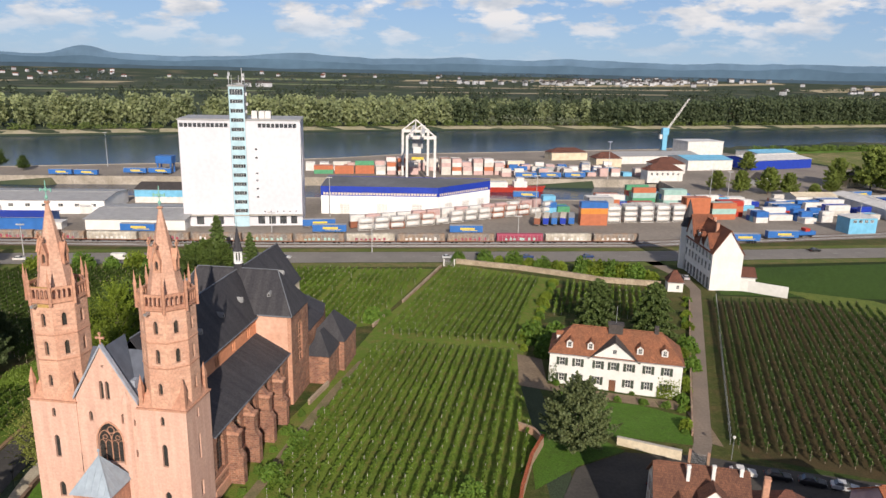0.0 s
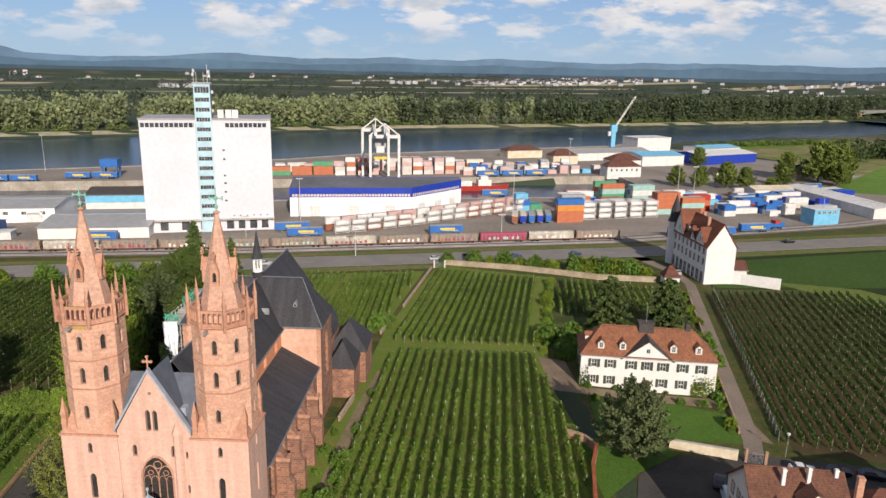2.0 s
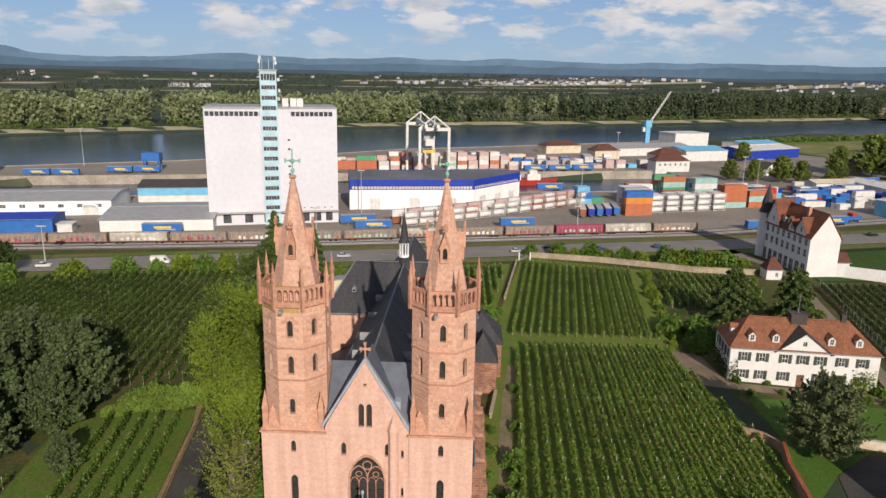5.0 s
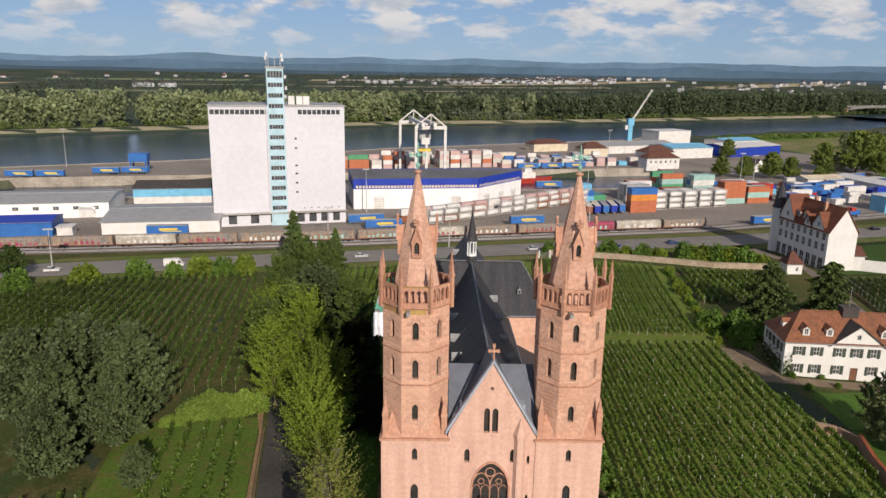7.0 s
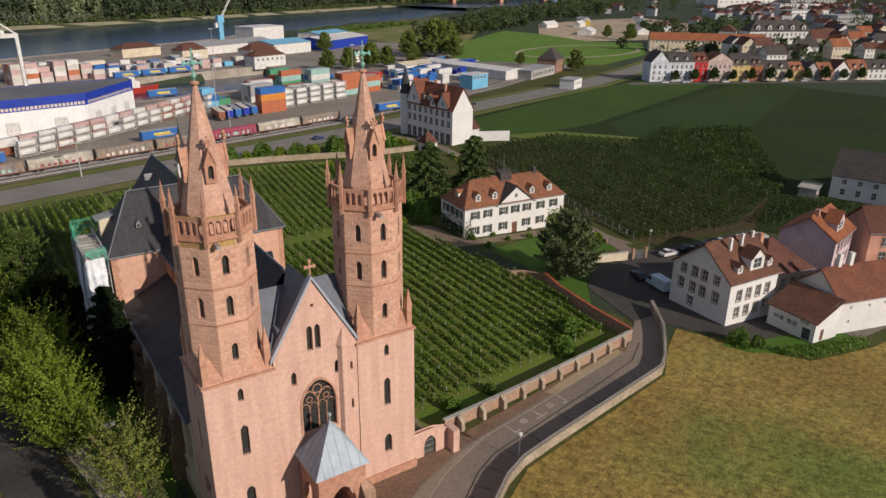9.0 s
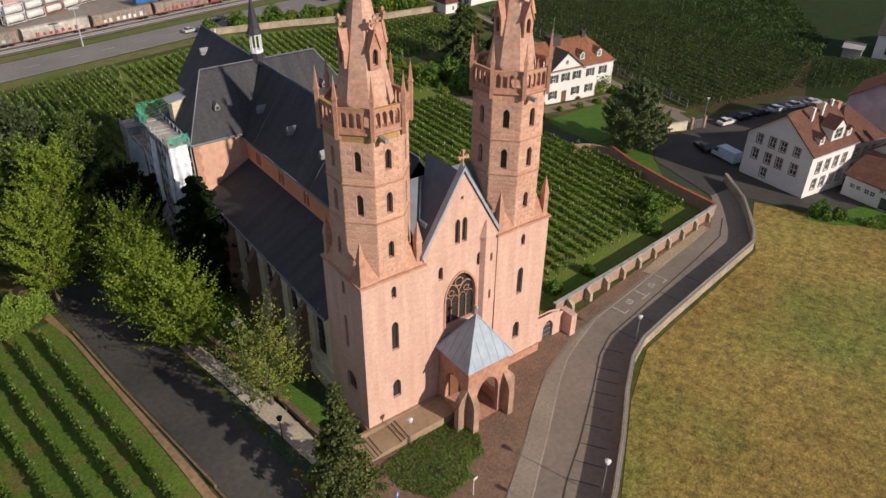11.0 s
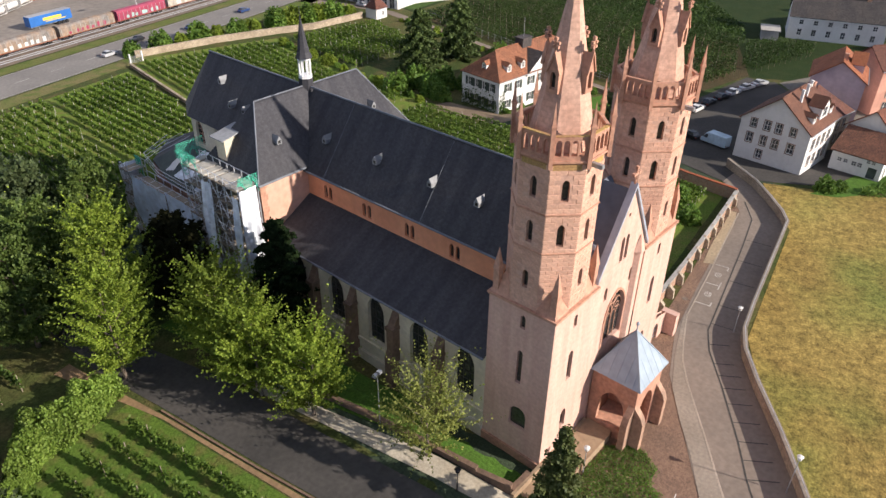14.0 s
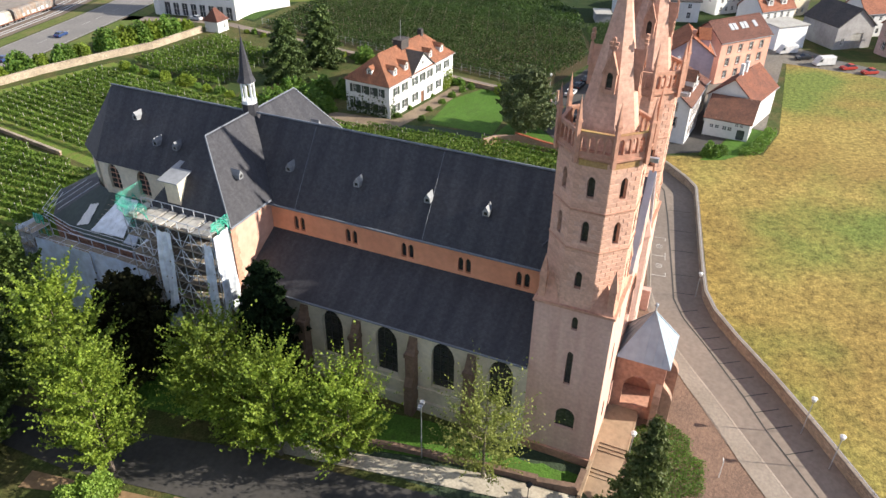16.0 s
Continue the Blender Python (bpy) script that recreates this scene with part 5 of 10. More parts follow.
# dressed stone blocks of the octagons, proud of their joints
def block_stone(name, single):
    m = surf(name, (0.57, 0.345, 0.25), (0.50, 0.28, 0.20), rough=0.88, big=0.35, fine=3.5, amount=0.16, bump=0.4, vary=0.10 if single else 0.0)
    if not single:
        n, l = m.node_tree.nodes, m.node_tree.links
        hs = next(k for k in n if k.type == "HUE_SAT")
        old = hs.inputs["Value"].links[0].from_socket
        ge, rv, mu = n.new("ShaderNodeNewGeometry"), n.new("ShaderNodeMapRange"), n.new("ShaderNodeMath")
        rv.inputs["To Min"].default_value, rv.inputs["To Max"].default_value = 0.9, 1.1
        mu.operation = "MULTIPLY"
        l.new(ge.outputs["Random Per Island"], rv.inputs["Value"])
        l.new(old, mu.inputs[0]), l.new(rv.outputs["Result"], mu.inputs[1])
        l.new(mu.outputs[0], hs.inputs["Value"])
    return m


def block_geo(g, w, h, d, m=None):
    """A block with a small chamfer, its back open."""
    c = 0.02
    lo = [Vector((x, y, 0)) for x, y in ((0, 0), (w, 0), (w, h), (0, h))]
    up = [Vector((x, y, d)) for x, y in ((c, c), (w - c, c), (w - c, h - c), (c, h - c))]
    if m is not None:
        lo, up = [m @ p for p in lo], [m @ p for p in up]
    for i in range(4):
        j = (i + 1) % 4
        g.face([lo[i], lo[j], up[j], up[i]])
    g.face(up)
    return g


BLOCK_ONE, BLOCK_MANY = block_stone("sandstone_block", True), block_stone("sandstone_blocks", False)
block_rng = random.Random(21)
block_mesh, singles = {}, 0
for ow, m, length, holes, front in OCTAGON_FACES:
    joined = Geo()
    course, k = 0.42, 0
    v = 20.0
    while v + course < 34.0:
        n = 3
        step = length / n
        cuts = [0.0] + [step * (i + (0.5 if k % 2 else 1.0)) for i in range(n if k % 2 else n - 1)] + [length]
        for u0, u1 in zip(cuts, cuts[1:]):
            a, b, w0, w1 = round(u0 + 0.012, 3), round(u1 - 0.012, 3), v + 0.01, v + course - 0.01
            if any(a < max(p[0] for p in h) + 0.1 and b > min(p[0] for p in h) - 0.1 and w0 < max(p[1] for p in h) + 0.1 and w1 > min(p[1] for p in h) - 0.1 for h in holes):
                continue
            d = 0.022 + 0.012 * block_rng.random()
            if front and singles < 300 and v > 22.4:
                key = round(b - a, 2)
                if key not in block_mesh:
                    block_mesh[key] = to_mesh("stone_block", block_geo(Geo(), b - a, course - 0.02, 0.028), BLOCK_ONE)
                o = new("stone_block", block_mesh[key])
                o.parent = ow
                o.matrix_local = m @ pose(a, w0, 0)
                singles += 1
            else:
                block_geo(joined, b - a, course - 0.02, d, m @ pose(a, w0, 0))
        v += course
        k += 1
    if joined.f:
        tagged(part("stone_facing", joined, BLOCK_MANY, ow), kind="stuff")


# ---- plants ----
def cards(centres, size, rng, flat=0.0, aspect=1.0, droop=None):
    """Small four-cornered leaves at the centres, turned at random. Returns corners as an array."""
    n = len(centres)
    a = rng.normal(size=(n, 3))
    if flat:
        a[:, 2] += np.sign(a[:, 2]) * flat
    a /= np.linalg.norm(a, axis=1)[:, None] + 1e-9
    b = rng.normal(size=(n, 3))
    if droop is not None:
        b = b * 0.35 + droop
    u = b - a * (b * a).sum(1)[:, None]
    u /= np.linalg.norm(u, axis=1)[:, None] + 1e-9
    v = np.cross(a, u)
    s = np.asarray(size).reshape(-1, 1) * rng.uniform(0.65, 1.35, (n, 1)) * 0.5
    u, v = u * s, v * s * aspect
    return np.stack([centres - u - v * 0.6, centres + u * 0.2 - v, centres + u + v * 0.5, centres - u * 0.3 + v], 1)


def leaf_mesh(name, quads, material):
    q = np.asarray(quads, dtype=np.float32)
    n = len(q)
    me = bpy.data.meshes.new(name)
    me.vertices.add(n * 4)
    me.vertices.foreach_set("co", q.reshape(-1))
    me.loops.add(n * 4)
    me.loops.foreach_set("vertex_index", np.arange(n * 4, dtype=np.int32))
    me.polygons.add(n)
    me.polygons.foreach_set("loop_start", np.arange(n, dtype=np.int32) * 4)
    me.update(calc_edges=True)
    me.materials.append(material)
    return me


def inside_spans(poly, o, d):
    """Stretches of the line o + s d that lie in a polygon."""
    n = Vector((-d.y, d.x))
    cuts = []
    for a, b in zip(poly, [*poly[1:], poly[0]]):
        a, b = Vector(a), Vector(b)
        fa, fb = (a - o).dot(n), (b - o).dot(n)
        if (fa < 0) != (fb < 0):
            p = a.lerp(b, fa / (fa - fb))
            cuts.append((p - o).dot(d))
    cuts.sort()
    return list(zip(cuts[::2], cuts[1::2]))


def vineyard(poly, heading, spacing, per_metre, group, seed, leaf=0.36, high=1.9, wide=0.5, stakes=True, material=VINE):
    """Rows of trellised vines; heading in degrees clockwise from +y."""
    rng = np.random.default_rng(seed)
    d = Vector((math.sin(radians(heading)), math.cos(radians(heading))))
    n = Vector((d.y, -d.x))
    offs = [Vector(p).dot(n) for p in poly]
    k = min(offs) + spacing * 0.5
    while k < max(offs):
        for s0, s1 in inside_spans(poly, n * k, d):
            if s1 - s0 < 3:
                continue
            m = int((s1 - s0) * per_metre)
            s = rng.uniform(s0, s1, m)
            clump = 0.88 + 0.16 * np.sin(s * 5.1 + k) * np.sin(s * 1.7 + 2 * k)
            side_ = rng.normal(0, wide * 0.42, m) * clump
            z = 0.45 + (high - 0.45) * rng.beta(1.6, 1.1, m) * (0.82 + 0.22 * clump)
            x, y = d.x * s + n.x * (k + side_), d.y * s + n.y * (k + side_)
            base = np.array([height(d.x * t + n.x * k, d.y * t + n.y * k) for t in np.linspace(s0, s1, 8)])
            z = z + np.interp(s, np.linspace(s0, s1, 8), base)
            row = new("vine_row", leaf_mesh("vine_row", cards(np.stack([x, y, z], 1), leaf, rng), material))
            tagged(row, "green leafy row of trellised grape vines", "vine row", group)
            if stakes:
                g = Geo()
                t = s0 + 0.3
                while t < s1:
                    p = d * t + n * k
                    h = height(p.x, p.y)
                    g.box(p.x - 0.04, p.x + 0.04, p.y - 0.04, p.y + 0.04, h, h + high + 0.28 + 0.2 * math.sin(t * 3.7 + k * 5))
                    t += 5.2
                tagged(part("trellis", g, STAKE if material is VINE else WOOD_GREY, row, "weathered vine stakes"), kind="stuff")
        k += spacing


patch("vineyard_ground", [(-31, 92), (14.0, 90.5), (20.5, 113), (20.5, 137), (22.3, 152), (26, 165), (44, 221), (12, 236), (6, 233), (-12, 178), (-20, 140), (-29, 108)], VINEGROUND, 0.04, "grass between the vine rows", "vineyard", cell=6)
vineyard([(-24.5, 96), (13.0, 93), (19.5, 113), (19.8, 136), (21.3, 156), (-10.5, 161), (-16, 140)], 11.5, 2.0, 46, "vines before the villa", 1, leaf=0.29, high=1.6, wide=0.46)
vineyard([(-10.8, 168), (22.5, 162.5), (38.0, 219), (7.0, 231.5)], 16.0, 2.05, 40, "vines below the road wall", 2, leaf=0.31, high=1.65, wide=0.46)
patch("vineyard_ground_choir", [(-70, 177), (-58, 171), (-34, 166), (-14, 175), (2.5, 231), (-68, 227)], VINEGROUND, 0.045, "grass between the vine rows behind the choir", "vineyard", cell=8)
vineyard([(-33, 168), (-14.5, 177), (0.5, 226), (-20, 225), (-28, 200)], 8.0, 2.0, 34, "vines behind the choir", 3)
vineyard([(-69, 178), (-58, 172), (-34.5, 168), (-29.5, 200), (-22, 227), (-68, 224)], 8.0, 2.05, 32, "vines behind the choir", 13)
vineyard([(44, 216), (35, 186), (60, 183), (71, 207)], 14.0, 2.0, 28, "vines beside the hut", 4)
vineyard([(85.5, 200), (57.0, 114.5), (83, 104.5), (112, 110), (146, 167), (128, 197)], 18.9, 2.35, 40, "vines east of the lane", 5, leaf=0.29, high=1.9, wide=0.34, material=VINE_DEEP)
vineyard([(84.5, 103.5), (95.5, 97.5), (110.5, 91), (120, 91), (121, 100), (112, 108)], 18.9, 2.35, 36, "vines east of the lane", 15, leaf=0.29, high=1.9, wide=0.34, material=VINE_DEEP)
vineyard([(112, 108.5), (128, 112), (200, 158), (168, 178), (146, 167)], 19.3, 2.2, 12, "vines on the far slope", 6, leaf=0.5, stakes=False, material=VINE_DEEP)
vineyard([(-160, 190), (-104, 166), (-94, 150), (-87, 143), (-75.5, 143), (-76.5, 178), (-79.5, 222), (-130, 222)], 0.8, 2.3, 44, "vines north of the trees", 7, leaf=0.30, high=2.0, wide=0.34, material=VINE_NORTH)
vineyard([(-85.6, 94), (-72.4, 94), (-72.4, 128.6), (-85.6, 128.6)], 0.0, 2.6, 62, "young vines beside the lane", 8, leaf=0.27, high=2.0, wide=0.42, material=VINE_MID)
vineyard([(-112, 96), (-91, 100), (-90, 112), (-112, 110)], 5.0, 2.3, 24, "young vines beside the lane", 9, high=1.5, wide=0.45)
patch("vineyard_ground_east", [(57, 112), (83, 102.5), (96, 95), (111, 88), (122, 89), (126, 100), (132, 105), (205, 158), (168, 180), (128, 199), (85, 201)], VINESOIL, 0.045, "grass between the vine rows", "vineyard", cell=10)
# The east crop greens hold some of that cloud shade as well.
patch("crop_field", [(92, 207), (134, 205), (160, 203), (300, 226), (300, 262), (238, 258), (96, 236)], grassy("green_crop", ((0.042, 0.082, 0.014), (0.035, 0.07, 0.013), (0.047, 0.088, 0.017)), (0.03, 0.6), furrow=(10, 0.8), clump=0.4), 0.09, "dark green crop field", "field", cell=12)
patch("fallow_patch", [(113, 213), (137, 203), (146, 187), (152, 176), (139, 174), (128, 186), (120, 198)], grassy("olive_fallow", ((0.11, 0.15, 0.03), (0.14, 0.16, 0.04), (0.09, 0.13, 0.03)), (0.04, 0.4)), 0.12, "olive-green fallow patch between the crops", "field", cell=12)
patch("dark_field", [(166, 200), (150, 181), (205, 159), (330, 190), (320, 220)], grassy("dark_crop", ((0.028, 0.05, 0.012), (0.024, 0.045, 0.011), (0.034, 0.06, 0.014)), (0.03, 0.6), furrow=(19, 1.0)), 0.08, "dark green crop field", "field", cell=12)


def tufted_tree(seed, high, wide, bare, leaves, leaf, material, tufts=60, spiky=0.3, name="lime_tree", trunk_r=0.2, lean=0.0, shape=0.5):
    """A trunk with limbs and leaf sprays that end in uneven tufts. shape: height of the widest part."""
    rng = np.random.default_rng(seed)
    tree = new(name)
    g = Geo()
    mid = Vector((rng.normal(0, 0.1), rng.normal(0, 0.1), bare + (high - bare) * 0.35))
    g.tube((0, 0, -0.4), (0, 0, bare), trunk_r * 1.15, trunk_r * 0.8, 7)
    g.tube((0, 0, bare), mid, trunk_r * 0.8, trunk_r * 0.5, 6)
    g.tube(mid, (mid.x * 1.5, mid.y * 1.5, high * 0.92), trunk_r * 0.5, 0.03, 5)
    pts = []
    per = leaves // tufts
    for i in range(tufts):
        f = (i + rng.uniform(0, 1)) / tufts
        zc = bare + (high - bare) * (0.02 + 0.98 * f)
        t = (zc - bare) / (high - bare)
        prof = math.sin(math.pi * min(1, max(0.0, t) ** shape)) ** 0.7 if 0 < t < 1 else 0.1
        ang = i * 2.39996 + rng.normal(0, 0.3)
        r = wide / 2 * (0.25 + 0.75 * prof) * rng.uniform(0.7, 1.12)
        tip = np.array([math.cos(ang) * r, math.sin(ang) * r, zc + rng.uniform(0, 1) * spiky * 1.2])
        root = np.array([tip[0] * 0.12, tip[1] * 0.12, max(bare * 0.9, zc - r * 0.75)])
        if i % 4 == 0:
            g.tube(root, root * 0.25 + tip * 0.75, trunk_r * 0.25, 0.02, 4)
        u = rng.beta(2.2, 1.2, per)
        bow = np.array([0, 0, 1.0]) * (np.sin(u * math.pi) * r * 0.12)[:, None]
        spread = (0.16 + 0.5 * (1 - u))[:, None] * (wide * 0.13) * (1 - 0.4 * spiky)
        pts.append(root + (tip - root) * u[:, None] + bow + rng.normal(size=(per, 3)) * spread * np.array([1, 1, 0.8]))
        k = max(3, per // 8)
        if spiky >= 0.8:
            for _ in range(3):
                aim = (tip - root) / np.linalg.norm(tip - root) + rng.normal(size=3) * 0.5 + np.array([0, 0, 0.25])
                start = root + (tip - root) * rng.uniform(0.7, 1.0)
                run = np.linspace(0, spiky * rng.uniform(1.2, 2.4), 15)[:, None]
                pts.append(start + aim * run + rng.normal(size=(15, 3)) * 0.07)
        out = rng.uniform(0, spiky * 1.6, k)[:, None]
        dirv = (tip - root) / np.linalg.norm(tip - root) + np.array([0, 0, 0.35])
        pts.append(tip + dirv * out + rng.normal(size=(k, 3)) * 0.09)
    pts = np.concatenate(pts)
    pts[:, 2] = np.maximum(pts[:, 2], bare * 0.75)
    part("trunk", g, BARK, tree)
    crown = new("crown", leaf_mesh("crown", cards(pts, leaf, rng), material))
    crown.parent = tree
    return tree


def fir_tree(seed, high, wide, leaves, leaf, material, name="conifer", bare=0.6, bulge=0.75):
    """A dark conifer with whorls of drooping boughs."""
    rng = np.random.default_rng(seed)
    tree = new(name)
    g = Geo()
    g.tube((0, 0, -0.4), (0, 0, high * 0.95), wide * 0.05, 0.02, 6)
    pts = []
    n = 70
    per = leaves // n
    for i in range(n):
        f = (i + 0.5) / n
        z = bare + (high - bare) * f ** 1.1
        r = wide / 2 * (1 - f) ** bulge * rng.uniform(0.75, 1.15) + 0.12
        a = i * 2.39996
        u = rng.beta(1.6, 1.0, per)
        d = np.array([math.cos(a), math.sin(a), 0.0])
        p = d * (u * r)[:, None] + np.array([0, 0, 1]) * (z - 0.25 * r * u ** 2 + 0.15 * r * u)[:, None]
        p += rng.normal(size=(per, 3)) * (0.16 + 0.16 * r * (1 - u))[:, None] * np.array([1, 1, 0.6])
        pts.append(p)
        if i % 5 == 0:
            g.tube((0, 0, z), d * r * 0.8 + np.array([0, 0, z - 0.1 * r]), 0.05, 0.015, 4)
    part("trunk", g, BARK, tree)
    crown = new("crown", leaf_mesh("crown", cards(np.concatenate(pts), leaf, rng), material))
    crown.parent = tree
    return tree


def plant(tree, spots, label, category, group="", first=True):
    """Put a tree at the first spot and copies at the others: x, y, turn, scale."""
    tagged(tree, label, category, group)
    for i, (x, y, turn, s) in enumerate(spots):
        m = pose(x, y, height(x, y), 0, 0, turn) @ Matrix.Diagonal((s, s, s, 1))
        if i == 0:
            tree.matrix_world = m
        else:
            o = copy_thing(tree, Matrix.Identity(4))
            o.matrix_basis = m


LT = "bright green lime tree with spiky leafy twigs"
plant(tufted_tree(1, 16.5, 8.0, 2.4, 10500, 0.23, LINDEN, 100, 0.8, shape=0.8, trunk_r=0.25), [(-69.4, 135.4, 0, 0.9), (-64.6, 141.5, 70, 1.06)], LT, "tree", "lime trees beside the north lane")
plant(tufted_tree(12, 15.5, 9.6, 2.0, 15000, 0.30, leafy("maple_leaves", (0.062, 0.105, 0.022), (0.125, 0.175, 0.04)), 70, 0.4, name="maple_tree", shape=0.62, trunk_r=0.28), [(-66.2, 152.5, 160, 1.05), (-55.5, 158, 40, 1.0), (-71.3, 149, 20, 0.95), (-70.3, 166, 20, 0.9), (-71, 186, 200, 0.9), (-62.5, 178, 10, 1.0), (-66, 194, 120, 1.0), (-60.5, 190, 300, 0.95), (-66.5, 208, 75, 0.9), (-61, 206, 190, 0.85)], "mid-green rounded deciduous tree behind the lime trees", "tree", "trees beside the north lane")
plant(tufted_tree(2, 12.6, 8.4, 2.4, 10000, 0.23, LINDEN, 100, 0.9, shape=0.66, trunk_r=0.22), [(-61.0, 128.6, 0, 1.0), (-63.1, 120.9, 130, 0.93), (-71, 158, 60, 1.05)], LT, "tree", "lime trees beside the north lane")
plant(tufted_tree(3, 10.4, 7.0, 2.0, 8200, 0.21, LINDEN, 90, 1.0, shape=0.66), [(-62.3, 114.2, 0, 1.0), (-62.6, 124.8, 45, 0.9)], LT, "tree", "lime trees beside the north lane")
plant(tufted_tree(4, 9.6, 6.8, 1.9, 4200, 0.18, leafy("thin_pale_leaves", (0.15, 0.18, 0.04), (0.28, 0.30, 0.075), trans=0.42), 80, 1.2, shape=0.6), [(-60.4, 101.2, 0, 1.0)], "thin-leaved pale green tree beside the gravel path", "tree")
plant(tufted_tree(5, 15.0, 12.5, 1.8, 11500, 0.46, leafy("grey_green_leaves", (0.06, 0.092, 0.033), (0.12, 0.155, 0.065)), 90, 0.4, name="deciduous_tree", trunk_r=0.3), [(-91, 134, 0, 1.0), (-91.5, 125.5, 140, 0.75), (-99, 136, 33, 1.1), (-85.8, 113.5, 60, 0.4), (-100, 127, 80, 0.95), (-94, 146, 170, 0.8), (-107, 136, 250, 1.0), (-98, 118, 300, 0.7), (-70, 200, 20, 0.8), (-69.5, 212, 110, 0.8), (-62, 163, 90, 1.1), (-64, 170, 130, 1.0)], "dark green broad-crowned deciduous tree", "tree", "trees north of the church")
plant(tufted_tree(6, 13.0, 12.5, 1.5, 17000, 0.36, leafy("walnut_leaves", (0.085, 0.115, 0.045), (0.165, 0.195, 0.085)), 90, 0.45, name="walnut_tree", trunk_r=0.3, shape=0.6), [(27.2, 112.0, 0, 1.0)], "large dark green walnut tree in the villa garden", "tree")
# Tower shade is painted into the beech leaves over their own brown.
plant(tufted_tree(7, 12.0, 11.0, 1.2, 15000, 0.36, leafy("shaded_copper_beech_leaves", (0.02, 0.021, 0.01), (0.036, 0.036, 0.016), rough=0.9, spec=0.05), 90, 0.25, name="beech_tree", trunk_r=0.3), [(-55.6, 142.0, 0, 1.0)], "dark brown-green tree beside the scaffolded choir", "tree")
plant(fir_tree(8, 15.6, 9.6, 17000, 0.34, CONIFER, "yew_tree", bulge=0.5), [(-52.9, 126.6, 0, 1.0)], "tall black-green yew beside the transept", "tree")
plant(fir_tree(9, 14.6, 8.2, 12500, 0.27, leafy("yew_front", (0.07, 0.10, 0.026), (0.145, 0.165, 0.055), trans=0.35), "conifer", bulge=0.9), [(-62.0, 87.0, 0, 1.0)], "dark green conifer beside the stone steps", "tree")
plant(fir_tree(10, 14.5, 12.5, 16000, 0.45, leafy("fir_needles", (0.055, 0.09, 0.026), (0.105, 0.145, 0.04), trans=0.25), "fir_tree", bulge=0.45), [(44.5, 172.5, 0, 1.0), (58.5, 169.5, 100, 1.02)], "tall dark fir tree behind the villa", "tree", "firs behind the villa")
plant(fir_tree(11, 17.0, 11, 9000, 0.55, leafy("spruce_needles", (0.065, 0.105, 0.03), (0.115, 0.165, 0.045), trans=0.2), "spruce_tree"), [(-70, 231, 0, 1.0), (-58, 226, 60, 0.75)], "green spruce tree beside the main road", "tree", "spruces beside the road")


def bush(seed, lx, ly, hz, count, leaf, material):
    """An uneven mound of leaves."""
    rng = np.random.default_rng(seed)
    a = rng.uniform(0, math.tau, count)
    c = rng.uniform(0.0, 1, count)
    r = rng.beta(6, 1.6, count)
    wob = 1 + 0.16 * np.sin(3 * a + seed) + 0.12 * np.sin(7 * a + 2 * seed) * np.cos(5 * c)
    s = np.sqrt(1 - c ** 2 * 0.98)
    p = np.stack([np.cos(a) * s * lx / 2 * r * wob, np.sin(a) * s * ly / 2 * r * wob, c * hz * r * wob], 1)
    return leaf_mesh("bush", cards(p, leaf, rng), material)


def put_bush(me, x, y, turn, s, label="round green bush", name="bush", group="", z=0.0):
    o = new(name, me)
    o.matrix_world = pose(x, y, height(x, y) + z, 0, 0, turn) @ Matrix.Diagonal((s, s, s, 1))
    return tagged(o, label, "bush", group)


BUSH_A, BUSH_B = bush(20, 4.4, 4.0, 3.0, 1500, 0.36, HEDGE), bush(21, 5.0, 3.4, 2.6, 1500, 0.36, LINDEN)
BUSH_C = bush(22, 3.2, 2.6, 1.8, 900, 0.3, HEDGE)
for i, (x, y, s) in enumerate(((20.7, 241.0, 0.95), (26, 239.5, 0.7), (31, 237.5, 1.1), (35.5, 235.5, 0.8), (40, 232.5, 1.0), (45, 230.8, 0.9), (53, 229, 1.2), (57.5, 227.3, 1.25), (61.5, 225.5, 1.2), (65.5, 223.5, 1.25), (69.3, 221.3, 1.2), (73, 219, 0.95), (11.5, 241.5, 0.8), (-84, 228, 1.2), (-90, 226, 1.1), (-96, 227, 1.3), (-112, 224, 1.2), (-125, 221, 1.3), (-140, 216, 1.2), (-152, 212, 1.3), (-103, 225, 0.9))):
    put_bush((BUSH_A, BUSH_B)[i % 2], x, y, i * 77, s * 1.5, "bushy green shrub beside the main road", "shrub", "roadside shrubs")
for i in range(17):
    t = i / 16
    x, y = 40.5 - 16.0 * t + 0.7 * math.sin(i * 3.1), 215 - 56 * t
    put_bush((BUSH_B, BUSH_C)[i % 2], x, y, i * 50, 0.75 + 0.25 * math.sin(i * 2.3), "yellow-green shrub in the line across the vineyard", "shrub", "shrub line in the vineyard")
for i, (x, y, s) in enumerate(((27, 167, 1.5), (30, 160, 1.4), (28, 155.5, 1.1), (33, 166, 1.6), (36.5, 160, 1.5), (38, 155, 1.3), (64, 160, 1.3), (62, 150, 1.0))):
    put_bush(BUSH_A, x, y, i * 60, s, "dark shrub behind the villa", "shrub", "villa shrubs")
for i, (x, y, s) in enumerate(((28, 134, 0.6), (34.5, 134.3, 0.55), (40, 132.9, 0.6), (45, 131.8, 0.7), (49.5, 130.6, 0.7), (52.0, 129.0, 0.7), (53.5, 132.3, 1.0), (44, 136.3, 0.4), (34.0, 138.5, 0.5), (28.4, 139.4, 0.6))):
    put_bush(BUSH_C, x, y, i * 47, s, "low garden shrub before the villa", "shrub", "villa garden shrubs")
